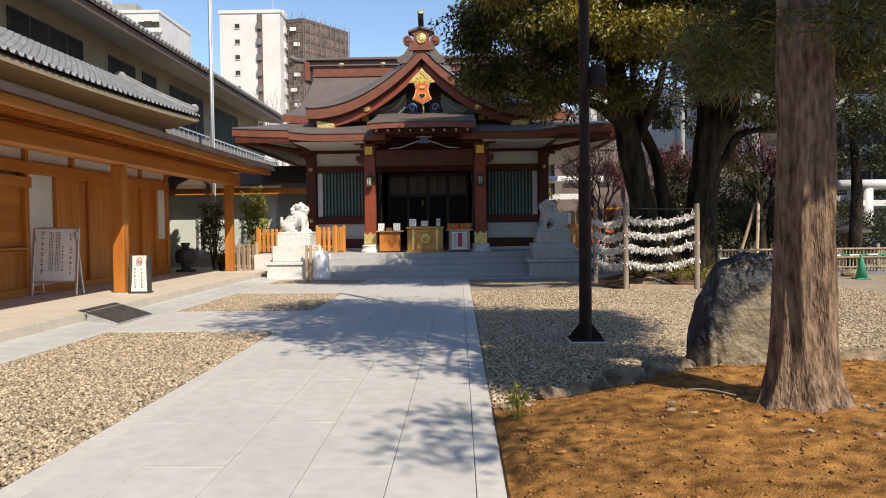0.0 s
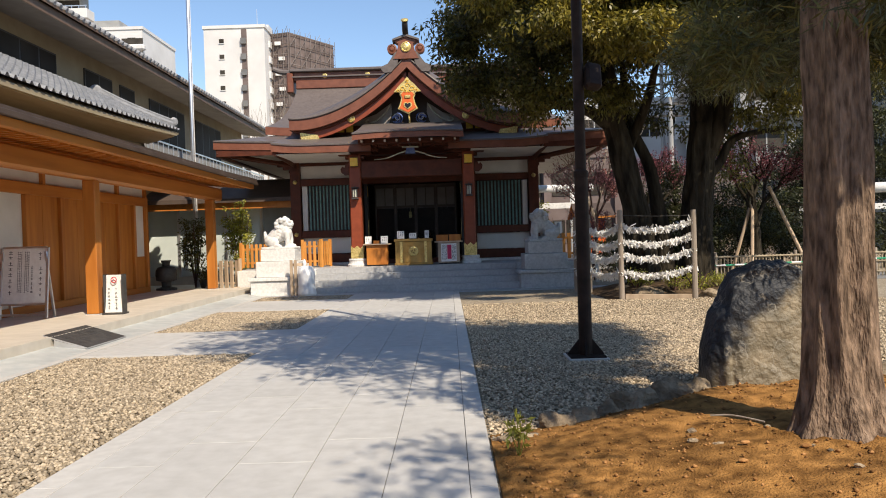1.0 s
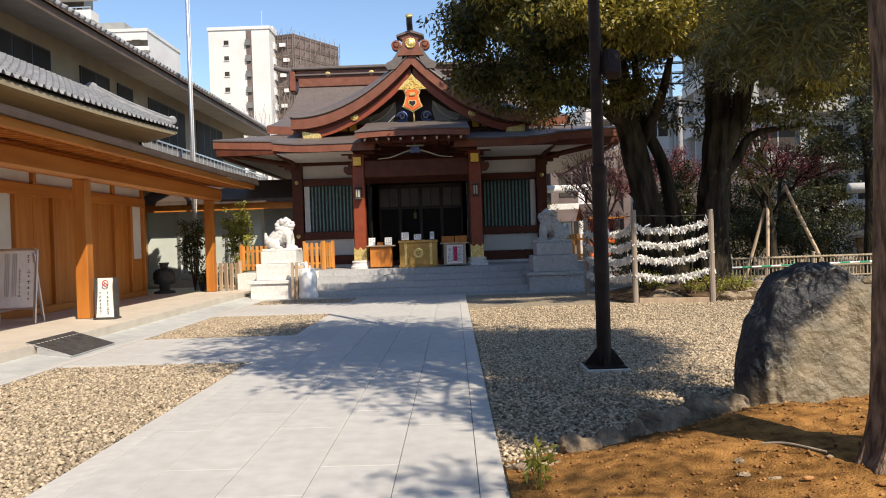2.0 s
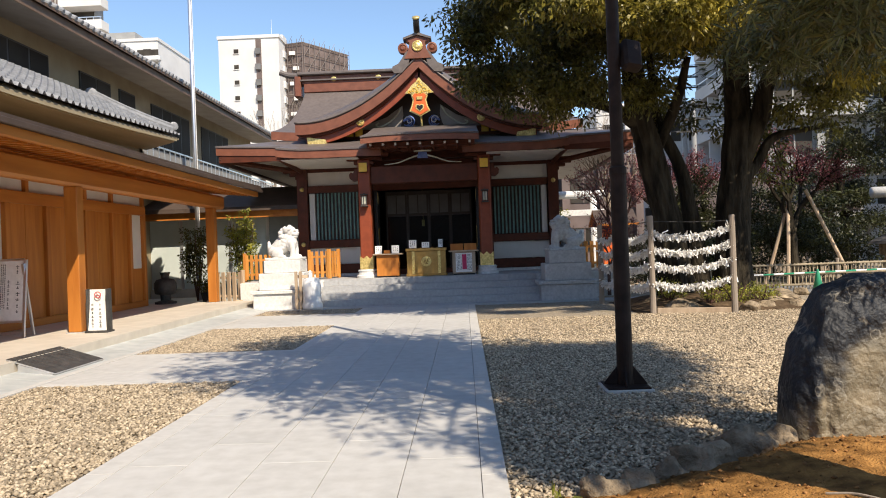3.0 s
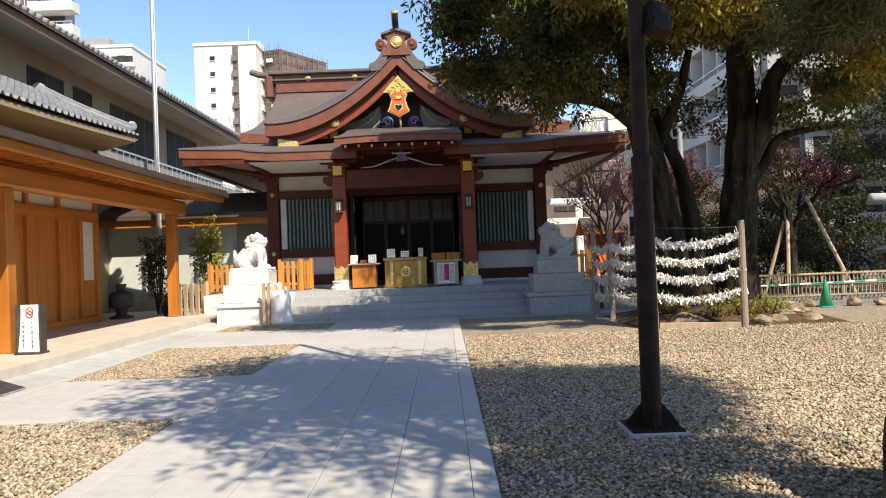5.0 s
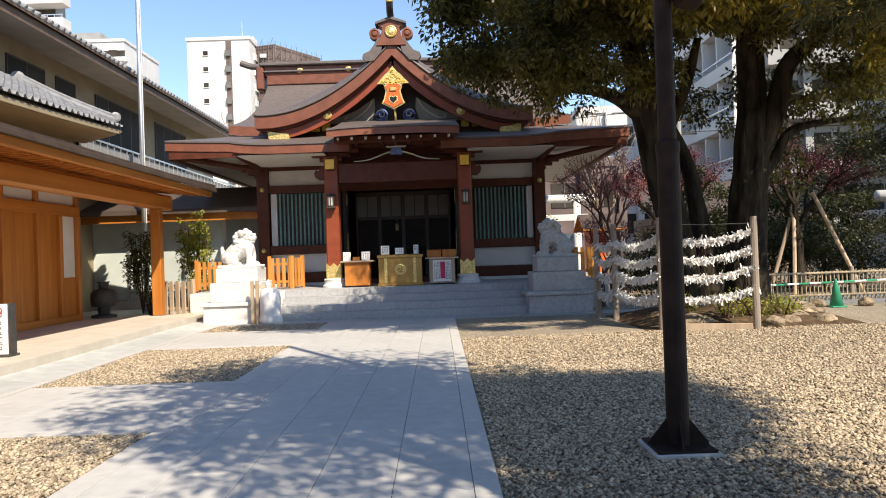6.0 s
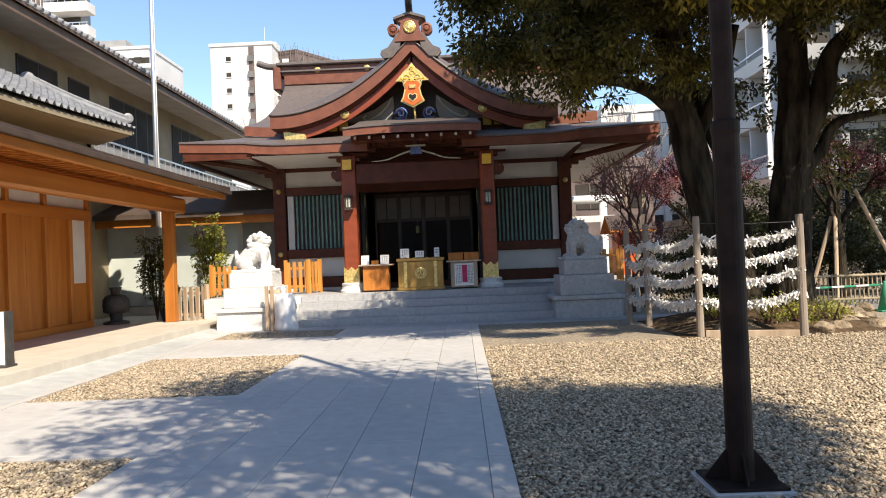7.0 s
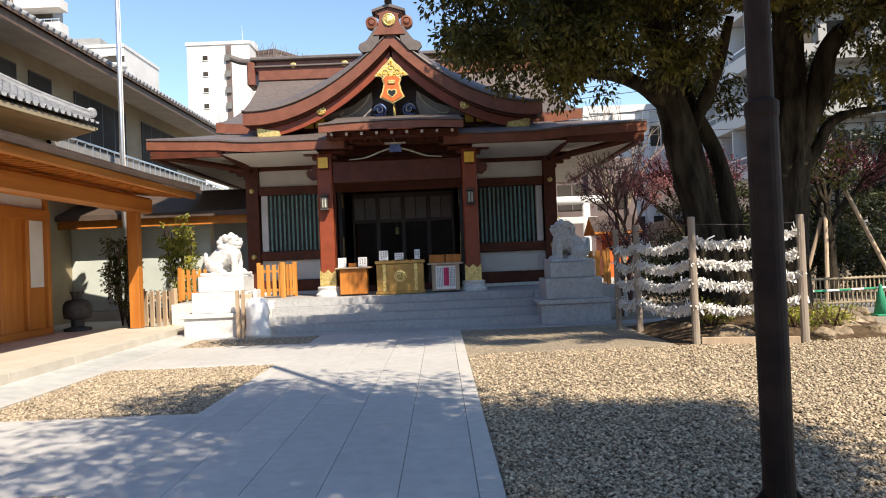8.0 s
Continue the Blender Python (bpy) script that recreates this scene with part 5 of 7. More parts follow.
for (xa, ya), (xb, yb), nv in ((FOOT[0], FOOT[1], 4), (FOOT[1], FOOT[2], 9)):
    nx, ny = (yb - ya), -(xb - xa)
    nl = math.hypot(nx, ny)
    nx, ny = 0.35 * nx / nl, 0.35 * ny / nl
    for r in range(15):
        z = 43.0 - 2.0 * r
        part("scaffold_ledger", tube(bmesh.new(), [(xa + nx, ya + ny, z), (xb + nx, yb + ny, z)], 0.07, 4), NETGREY, scaf)
    for k in range(nv + 1):
        u = k / nv
        x, y = xa + (xb - xa) * u + nx, ya + (yb - ya) * u + ny
        part("scaffold_standard", tube(bmesh.new(), [(x, y, 10), (x, y, 43.9)], 0.06, 4), NETGREY, scaf)
        if k < nv:
            x2, y2 = xa + (xb - xa) * (u + 1 / nv) + nx, ya + (yb - ya) * (u + 1 / nv) + ny
            for r in range(6):
                z = 40.5 - 4.0 * r + 2.0 * (k % 2)
                part("scaffold_brace", tube(bmesh.new(), [(x, y, z), (x2, y2, z + 2.0)], 0.05, 4), NETGREY, scaf)
for r in range(11):
    part("balcony", B(-35.2, -33.9, 145.2, 146.9, 40.2 - 3 * r, 41.5 - 3 * r), WHITEWALL, scaf, "white balcony")
    part("pale_panel", B(-33.2 + 0.7 * (r % 2), -32.0 + 0.7 * (r % 2), 146.0, 146.3, 40.8 - 3 * r, 41.5 - 3 * r), WHITEWALL, scaf, "pale panel behind the netting")
block = tower("white_block", -74.5, -61.0, 150, 18, 46.0, "white apartment block with rounded balconies", WHITEWALL, 6, 3, 1.6, 1.5, 3.0)
for r in range(5):
    bal = part("balcony", B(-65.5, -60.2, 148.6, 150, 41.5 - 3 * r, 42.7 - 3 * r, bevel=0.3), WHITEWALL, block)
    # flat dark sheet on the wall for the shade above the balcony
    part("recess", B(-65.2, -60.9, 149.85, 149.99, 42.75 - 3 * r, 44.2 - 3 * r), FARGLASS, bal, "dark sheet for the shade in the balcony recess")
part("roof_house", B(-73, -66.5, 152, 158, 46.6, 48.6), GREYWALL, block, "grey stair house on the roof")
near = thing("balcony_tower", (-58, 110, 0), "pale apartment tower with deep white balconies and louvres", "apartment block")
part("wall", B(-75, -50.6, 103.5, 106, 0, 52), GREYWALL, near)
part("louvre_wall", B(-75, -55.0, 102.6, 103.45, 0, 52), WHITEWALL, near)
for k in range(14):
    x = -55.3 - 0.62 * k
    part("louvre", B(x - 0.16, x + 0.16, 102.3, 102.59, 26, 50), BROWNWALL, near)
for r in range(8):
    z = 23.7 + 3.2 * r
    bal = part("balcony", B(-54.6, -48.6, 101.2, 103.45, z, z + 1.35, bevel=0.05), WHITEWALL, near, "white balcony")
    part("hand_rail", B(-54.6, -48.6, 101.2, 101.3, z + 1.65, z + 1.75), ALU, bal)
    for k in range(7):
        x = -54.5 + 0.96 * k
        part("rail_post", B(x - 0.04, x + 0.04, 101.22, 101.28, z + 1.35, z + 1.65), ALU, bal)
    # dark sheet laid over the wall where the balcony gap is in shade
    part("recess", B(-54.2, -50.7, 103.35, 103.49, z + 1.4, z + 3.1), FARGLASS, bal, "dark sheet for the shade in the balcony recess")

# ---- stone lions on stepped pedestals ----
def lion_mesh(name):
    bm = bmesh.new()

    def ball(x, y, z, rx, ry, rz, tilt=0):
        bmesh.ops.create_icosphere(bm, subdivisions=2, radius=1.0, matrix=pose(x, y, z, 0, tilt, 0) @ Matrix.Diagonal((rx, ry, rz, 1)))

    box(bm, -0.46, 0.46, -0.26, 0.26, 0.0, 0.07)
    ball(-0.10, 0, 0.40, 0.40, 0.19, 0.22, -44)
    ball(0.06, 0, 0.62, 0.165, 0.18, 0.19)
    ball(-0.26, 0, 0.25, 0.20, 0.22, 0.20)
    ball(0.15, 0, 0.48, 0.17, 0.18, 0.26)
    ball(0.14, 0, 0.78, 0.155, 0.17, 0.165)
    ball(0.26, 0, 0.71, 0.11, 0.13, 0.08)
    ball(0.24, 0, 0.63, 0.10, 0.11, 0.05)
    ball(0.34, 0, 0.745, 0.04, 0.07, 0.04)
    ball(0.13, 0, 0.90, 0.07, 0.05, 0.08)
    for s in (-1, 1):
        ball(0.29, s * 0.07, 0.81, 0.05, 0.045, 0.04)
        ball(0.08, s * 0.17, 0.82, 0.07, 0.04, 0.06, 30)
        tube(bm, [(0.20, s * 0.11, 0.5), (0.24, s * 0.12, 0.28), (0.23, s * 0.12, 0.08)], [0.085, 0.07, 0.065], 10)
        ball(0.29, s * 0.12, 0.10, 0.10, 0.07, 0.055)
        ball(-0.14, s * 0.20, 0.20, 0.17, 0.08, 0.14)
        ball(-0.02, s * 0.21, 0.10, 0.12, 0.07, 0.05)
        for k in range(5):
            a = 1.2 + 0.55 * k
            ball(0.10 + 0.16 * math.cos(a), s * (0.15 + 0.02 * (k % 2)), 0.70 + 0.17 * math.sin(a), 0.065, 0.06, 0.065)
        for k in range(3):
            ball(0.02 - 0.03 * k, s * 0.13, 0.52 - 0.09 * k, 0.07, 0.06, 0.07)
    for k in range(4):
        ball(-0.40 - 0.012 * k, 0, 0.24 + 0.075 * k, 0.075 - 0.01 * k, 0.11 - 0.02 * k, 0.08)
    me = bpy.data.meshes.new(name)
    bm.to_mesh(me)
    bm.free()
    return me


# The right lion's tree shade is put into a greyer stone than its twin's.
for x, y, turn, grey, note in ((-4.98, 22.35, -10, WHITESTONE, "white granite guardian lion statue sitting on a pedestal in the sun"), (2.80, 22.35, 192, GREYSTONE, "granite guardian lion statue with open mouth on pedestal, shade put into its grey tone")):
    me = lion_mesh("guardian_lion")
    me.materials.append(grey)
    lion = tagged(new("guardian_lion", me), note, "statue", "pair of guardian lions")
    lion.matrix_basis = pose(x, y, 1.335, 0, 0, turn) @ Matrix.Diagonal((1.12, 1.0, 1.0, 1))
    rm = lion.modifiers.new("fuse", "REMESH")
    rm.mode, rm.voxel_size, rm.use_smooth_shade = "VOXEL", 0.015, True
    sm = lion.modifiers.new("soft", "SMOOTH")
    sm.factor, sm.iterations = 0.4, 1
    ped = thing("lion_pedestal", (x, y, 0), "stepped granite pedestal of the guardian lion", "pedestal", "pedestals of the guardian lions")
    for w, z0, z1 in ((0.76, -0.02, 0.42), (0.82, 0.425, 0.52), (0.62, 0.525, 0.98), (0.50, 0.985, 1.33)):
        part("tier", B(x - w, x + w, y - w * 0.92, y + w * 0.92, z0, z1, bevel=0.012), grey, ped)

# ---- steps before the hall ----
steps = thing("stone_steps", (CX, 22.6, 0), "four broad grey granite steps up to the hall", "steps", kind="structure")
for k in range(4):
    n = 4 + k % 2
    x0, x1 = -4.05, 2.05
    cut = [x0] + [x0 + (x1 - x0) * (q + (0.35 if k % 2 else 0.62)) / n for q in range(n)] + [x1]
    for a, b in zip(cut, cut[1:]):
        part("step_block", B(a + 0.0015, b - 0.0015, 21.95 + 0.34 * k, 23.29, 0.175 * k - (0.05 if k == 0 else 0) + 0.001, 0.175 * (k + 1) - 0.001 * (k == 3), bevel=0.004), STEPSTONE, steps)
part("cheek_stone", B(-6.5, -4.06, 23.0, 23.29, -0.03, 0.69, bevel=0.01), WHITESTONE, steps)
part("cheek_stone", B(2.06, 4.27, 23.0, 23.29, -0.03, 0.69, bevel=0.01), GREYSTONE, steps)

# ---- things before the altar ----
def table(name, x0, x1, y0, y1, z0, z1, label, mat, top):
    t = thing(name, ((x0 + x1) / 2, (y0 + y1) / 2, z0), label, "stand")
    part("body", B(x0, x1, y0, y1, z0 + 0.04, z1 - 0.04, bevel=0.008), mat, t)
    part("plinth", B(x0 + 0.02, x1 - 0.02, y0 + 0.02, y1 - 0.02, z0, z0 + 0.039), BLACK, t)
    part("top", B(x0 - 0.10, x1 + 0.10, y0 - 0.08, y1 + 0.05, z1 - 0.039, z1, bevel=0.006), top, t)
    n = 3
    for k in range(1, n):
        part("seam", B(x0 + (x1 - x0) * k / n - 0.004, x0 + (x1 - x0) * k / n + 0.004, y0 - 0.004, y0 - 0.0005, z0 + 0.06, z1 - 0.06), mat, t)
    return t


table("amulet_stand", -2.58, -1.92, 23.55, 24.0, 0.70, 1.40, "orange wooden stand with a pale top before the altar", CEDAR, RAWWOOD)
rt = table("fortune_stand", -0.34, 0.34, 23.55, 24.0, 0.70, 1.42, "grey-brown wooden stand with a printed notice", RAWWOOD, RAWWOOD)
ob = thing("offertory_box", (CX, 23.7, 0.70), "large gilded offertory box with a round crest", "offertory box")
BX0, BX1 = -1.70, -0.50
part("body", B(BX0 + 0.03, BX1 - 0.03, 23.42, 23.98, 0.78, 1.44, bevel=0.01), BRASS, ob)
part("rim", B(BX0, BX1, 23.39, 24.0, 1.441, 1.52, bevel=0.01), BRASS, ob)
part("foot_board", B(BX0, BX1, 23.40, 24.0, 0.71, 0.779, bevel=0.01), BRASS, ob)
for x in (BX0 + 0.22, BX1 - 0.22):
    part("strap", B(x - 0.04, x + 0.04, 23.395, 23.418, 0.78, 1.44, bevel=0.004), GOLD, ob)
    for z in (0.9, 1.08, 1.26):
        part("stud", lathe(bmesh.new(), [(0.03, 0), (0.02, 0.02)], n=8, m=pose(x, 23.394, z, 90, 0, 0)), GOLD, ob)
bmk = bmesh.new()
lathe(bmk, [(0.15, 0), (0.15, 0.02), (0.12, 0.03), (0.11, 0.012), (0.0, 0.012)], n=24, m=pose(CX + 0.02, 23.419, 1.13, 90, 0, 0))
crest = part("crest", bmk, GOLD, ob, "gilded three-comma crest")
for k in range(3):
    a = 2 * math.pi * k / 3
    pts = [(CX + 0.02 + (0.03 + 0.012 * q) * math.cos(a + 0.35 * q), 23.40, 1.13 + (0.03 + 0.012 * q) * math.sin(a + 0.35 * q)) for q in range(5)]
    part("comma", tube(bmesh.new(), pts, [0.03, 0.026, 0.02, 0.014, 0.008], 6), BRASS, crest)
for k in range(7):
    x = BX0 + 0.12 + (BX1 - BX0 - 0.24) * k / 6
    part("grate_bar", B(x - 0.02, x + 0.02, 23.45, 23.95, 1.521, 1.535), BRASS, ob)


def card(x, z, w, h, label, tilt=-12, y=23.62):
    t = thing("notice_card", (x, y, z), label, "notice", "paper notices before the altar")
    part("sheet", box(bmesh.new(), -w / 2, w / 2, -0.006, 0.006, 0, h, m=pose(0, 0, 0, tilt, 0, 0)), PAPER, t, local=True)
    bmk = bars(bmesh.new(), -w * 0.4, h * 0.15, w * 0.8, h * 0.7, -0.007, 3, int(x * 100) + 7, 0.035)
    bmk.transform(pose(0, 0, 0, tilt, 0, 0))
    tagged(part("writing", bmk, INK, t, local=True), kind="stuff")
    part("backing", box(bmesh.new(), -w * 0.3, w * 0.3, 0.0, 0.10, 0, 0.012), PLASTIC, t, local=True)


for x, z, w, h in ((-2.52, 1.40, 0.20, 0.24), (-2.02, 1.40, 0.22, 0.24), (-1.50, 1.535, 0.22, 0.24), (-1.12, 1.535, 0.22, 0.17), (-0.68, 1.535, 0.13, 0.24)):
    card(x, z, w, h, "white paper notice card propped up on the stand")
for x in (-0.20, 0.20):
    fb = thing("fortune_box", (x, 23.72, 1.42), "plain brown wooden fortune box on the stand", "box", "wooden fortune boxes")
    part("body", B(x - 0.185, x + 0.185, 23.58, 23.86, 1.42, 1.60, bevel=0.008), CEDAR, fb)
    part("lid", B(x - 0.19, x + 0.19, 23.575, 23.865, 1.601, 1.62, bevel=0.004), CEDAR, fb)
fb = thing("small_box", (-2.27, 23.66, 1.40), "small wooden box between the notice cards", "box")
part("body", B(-2.36, -2.18, 23.6, 23.72, 1.40, 1.50, bevel=0.005), CEDAR, fb)
notice = thing("printed_notice", (0.0, 23.54, 0.8), "white printed notice with a magenta stripe on the stand", "notice")
part("sheet", B(-0.24, 0.24, 23.525, 23.545, 0.78, 1.34), PAPER, notice)
part("stripe", B(-0.05, 0.08, 23.520, 23.5245, 0.86, 1.30), MAGENTA, notice)
tagged(part("writing", bars(bmesh.new(), -0.22, 0.82, 0.16, 0.48, 23.524, 4, 5, 0.03), INK, notice), kind="stuff")
tagged(part("writing", bars(bmesh.new(), 0.09, 0.82, 0.14, 0.48, 23.524, 4, 6, 0.03), INK, notice), kind="stuff")

# hanging lanterns on the porch columns
for x in (-2.90, 0.69):
    lan = thing("hanging_lantern", (x, 23.70, 3.2), "small white and black hanging lantern on the porch column", "lantern", "porch lanterns")
    part("body", B(x - 0.06, x + 0.06, 23.635, 23.755, 2.88, 3.14, bevel=0.015), CARVED, lan)
    for z in (2.82, 3.16):
        part("cap", B(x - 0.11, x + 0.11, 23.585, 23.805, z, z + 0.035, bevel=0.012), IRON, lan)
    for dx in (-0.075, 0.0, 0.075):
        part("frame_bar", B(x + dx - 0.01, x + dx + 0.01, 23.61, 23.63, 2.855, 3.16), IRON, lan)
    part("bracket", B(x - 0.012, x + 0.012, 23.69, 23.82, 3.2, 3.23), IRON, lan)


# ---- fences round the hall ----
def picket_fence(at, rz, width, height, label, mat, n, group, feet=False):
    f = thing("picket_fence", at, label, "fence", group, rz=rz)
    for k in range(n):
        x = -width / 2 + width * (k + 0.5) / n
        w = 0.31 * width / n
        part("picket", box(bmesh.new(), x - w, x + w, -0.015, 0.015, 0.04, height, bevel=0.004), mat, f, local=True)
    for z in (0.16, height - 0.2):
        part("rail", box(bmesh.new(), -width / 2, width / 2, 0.016, 0.05, z, z + 0.07, bevel=0.004), mat, f, local=True)
    for s in (-1, 1):
        part("end_post", box(bmesh.new(), s * width / 2 - 0.045, s * width / 2 + 0.045, -0.035, 0.055, 0.0, height + 0.06, bevel=0.006), mat, f, local=True)
        if feet:
            part("foot", box(bmesh.new(), s * width / 2 - 0.05, s * width / 2 + 0.05, -0.3, 0.3, 0.0, 0.10, bevel=0.01), mat, f, local=True)
    return f


picket_fence((-6.30, 24.3, 0.70), 0, 0.86, 0.80, "orange wooden picket fence panel on the podium", CEDAR_L, 6, "orange picket fences")
picket_fence((-4.42, 24.3, 0.70), 0, 0.62, 0.84, "orange wooden picket fence panel on the podium", CEDAR_L, 4, "orange picket fences")
picket_fence((-4.02, 24.55, 0.70), 70, 0.6, 0.84, "orange wooden picket fence panel turned inward", CEDAR_L, 4, "orange picket fences")
picket_fence((3.72, 24.4, 0.70), 0, 0.9, 0.86, "orange wooden picket fence panel on the podium", CEDAR_L, 5, "orange picket fences")
picket_fence((-6.95, 23.4, 0.12), -32, 1.2, 0.90, "weathered pale wooden picket barrier on feet", RAWWOOD, 5, "weathered picket barriers", True)

# wrapped stand beside the steps
ws = thing("wrapped_stand", (-4.1, 21.45, -0.02), "white sheet wrapped stand with a wooden rack beside the steps", "stand")
bmk = lathe(bmesh.new(), [(0.25, 0.0), (0.27, 0.1), (0.24, 0.3), (0.25, 0.6), (0.22, 0.82), (0.12, 0.86)], (-4.08, 21.45, -0.02), 14)
for v in bmk.verts:
    v.co += Vector((0.03 * noise.noise(v.co * 6), 0.03 * noise.noise(v.co * 5 + Vector((3, 0, 0))), 0))
part("sheet", bmk, PLASTIC, ws, smooth=True)
for x in (-4.50, -4.38):
    part("upright", B(x - 0.035, x + 0.035, 21.40, 21.47, -0.03, 1.02, bevel=0.005), RAWWOOD, ws)
part("crossbar", B(-4.52, -4.05, 21.47, 21.52, 0.84, 0.92, bevel=0.005), RAWWOOD, ws)
part("crossbar", B(-4.52, -4.30, 21.471, 21.52, 0.2, 0.28, bevel=0.005), RAWWOOD, ws)
part("bottle", lathe(bmesh.new(), [(0.05, 0), (0.05, 0.12), (0.02, 0.15), (0.02, 0.2)], (-4.12, 21.45, 0.838), 12), PLASTIC, ws, smooth=True)

# ---- porch things ----
bd = thing("notice_board", (-8.22, 14.6, 0.2), "white-framed standing notice board under the porch roof", "sign board")
tilt = pose(-8.22, 14.62, 0.2, -7, 0, 0)


def tilted(bm, m=None):
    bm.transform(m or tilt)
    return bm


part("panel", tilted(B(-0.42, 0.42, -0.01, 0.01, 0.30, 1.36)), PAPER, bd, "off-white panel")
for s in (-1, 1):
    part("leg", tilted(B(s * 0.45 - 0.025, s * 0.45 + 0.025, -0.02, 0.02, 0.0, 1.38, bevel=0.004)), ALU, bd)
    part("rear_leg", box(bmesh.new(), s * 0.42 - 0.02, s * 0.42 + 0.02, -0.02, 0.02, 0, 1.32, m=pose(-8.22, 14.98, 0.2, 11, 0, 0)), ALU, bd)
for z in (0.06, 0.26, 1.36):
    part("rail", tilted(B(-0.424, 0.424, -0.018, 0.018, z, z + 0.04)), ALU, bd)
r = random.Random(3)
for x, w, h, z, size in ((-0.33, 0.12, 0.92, 0.4, 0.085), (0.26, 0.12, 0.6, 0.4, 0.075), (0.10, 0.10, 0.62, 0.4, 0.06), (-0.14, 0.10, 0.8, 0.5, 0.025), (0.0, 0.1, 0.8, 0.5, 0.025), (0.24, 0.13, 0.16, 1.12, 0.07)):
    tagged(part("writing", tilted(bars(bmesh.new(), x, z, w, h, -0.0105, 1 if size > 0.03 else 3, int(x * 100) + 60, size)), INK, bd), kind="stuff")

sg = thing("standing_sign", (-6.66, 15.0, 0.2), "curved white standing sign with a red ban mark and black sides", "sign")


def curve_sign(u, v):
    return Vector((-6.83 + 0.34 * u, 15.02 + 0.10 * math.sin(v * 1.6) + 0.02, 0.24 + 0.74 * v))


part("face", sheet(curve_sign, 1, 8, 0.012, (0, 1, 0)), [PAPER, PAPER], sg)
for x in (-6.842, -6.478):
    part("side", box(bmesh.new(), x - 0.011, x + 0.011, 15.03, 15.22, 0.2, 0.99, bevel=0.004), IRON, sg)
part("foot", B(-6.87, -6.45, 14.98, 15.26, 0.2, 0.235, bevel=0.005), IRON, sg)
ring = [(-6.66 + 0.055 * math.cos(2 * math.pi * k / 20), 15.085, 0.88 + 0.055 * math.sin(2 * math.pi * k / 20)) for k in range(21)]
part("ban_ring", tube(bmesh.new(), ring, 0.008, 6), REDINK, sg)
part("ban_bar", tube(bmesh.new(), [(-6.70, 15.09, 0.92), (-6.62, 15.09, 0.84)], 0.007, 6), REDINK, sg)
tagged(part("writing", bars(bmesh.new(), -6.80, 0.27, 0.13, 0.46, 15.03, 1, 21, 0.055), INK, sg), kind="stuff")
tagged(part("writing", bars(bmesh.new(), -6.66, 0.27, 0.13, 0.46, 15.03, 1, 22, 0.055), INK, sg), kind="stuff")

rp = thing("access_ramp", (-5.95, 12.2, 0), "dark ribbed metal wheelchair ramp at the porch edge", "ramp")
part("deck", sheet(lambda u, v: Vector((-6.10 + 0.66 * u, 11.5 + 1.3 * v, 0.240 - 0.205 * u)), 1, 1, 0.02), [IRON, ALU], rp)
for k in range(12):
    y = 11.56 + 0.105 * k
    part("rib", sheet(lambda u, v, y=y: Vector((-6.08 + 0.62 * u, y + 0.02 * v, 0.240 - 0.20 * u)), 1, 1, 0.006), [IRON, IRON], rp)
for y in (11.48, 12.78):
    part("cheek", plate([(-5.93, 0.005), (-5.47, 0.005), (-5.47, 0.025), (-5.93, 0.165)], y, y + 0.02), ALU, rp)

urn = thing("stone_water_urn", (-8.56, 22.7, 0.2), "dark round urn shaped lantern stone by the court", "urn")
part("base", lathe(bmesh.new(), [(0.30, 0), (0.30, 0.06), (0.14, 0.10), (0.15, 0.26)], (-8.56, 22.7, 0.2), 16), IRON, urn)
part("bowl", lathe(bmesh.new(), [(0.16, 0), (0.29, 0.03), (0.31, 0.20), (0.30, 0.34), (0.24, 0.43), (0.13, 0.46)], (-8.56, 22.7, 0.461), 18), IRON, urn, smooth=True)
part("crown", lathe(bmesh.new(), [(0.11, 0), (0.12, 0.08), (0.16, 0.18), (0.12, 0.18)], (-8.56, 22.7, 0.922), 8), IRON, urn)


def shrub(name, at, label, rx, rz, count, leaf, length, mat, stems=6, pot=None):
    s = thing(name, at, label, "plant")
    if pot:
        part("pot", lathe(bmesh.new(), [(0.22, 0), (0.30, 0.3), (0.26, 0.3), (0.24, 0.24)], at, 18), pot, s)
    for k in range(stems):
        a = 2 * math.pi * k / stems
        part("stem", tube(bmesh.new(), smoothline([(at[0], at[1], at[2] + 0.02), (at[0] + 0.4 * rx * math.cos(a), at[1] + 0.4 * rx * math.sin(a), at[2] + rz * 0.9), (at[0] + 0.7 * rx * math.cos(a), at[1] + 0.7 * rx * math.sin(a), at[2] + rz * 1.7)], 4), [0.02] * 5 + [0.014] * 3 + [0.008], 6), TWIG, s)
    leaves("foliage", clump_points([(at[0], at[1], at[2] + rz * 1.15, rx, rx, rz * 0.9)], count, 0.3), 0.14, 22, length, leaf, mat, s, 0.4)
    return s


shrub("court_bush", (-7.1, 25.4, 0.12), "tall leafy court bush with yellow-green leaves", 0.55, 1.45, 130, 0.045, 0.10, BUSHLEAF, 7)
shrub("court_shrub", (-8.3, 24.5, 0.12), "tall dark shrub beside the flagpole", 0.42, 1.25, 95, 0.04, 0.10, LEAF, 5)
shrub("potted_plant", (-7.75, 24.1, 0.12), "dark round planter with low leaves", 0.28, 0.4, 18, 0.04, 0.10, LEAF, 4, pot=IRON)

# ---- soil bed: boulder, edging stones, clods, weed ----
bmk = bmesh.new()
r_ = bmesh.ops.create_icosphere(bmk, subdivisions=5, radius=1.0)
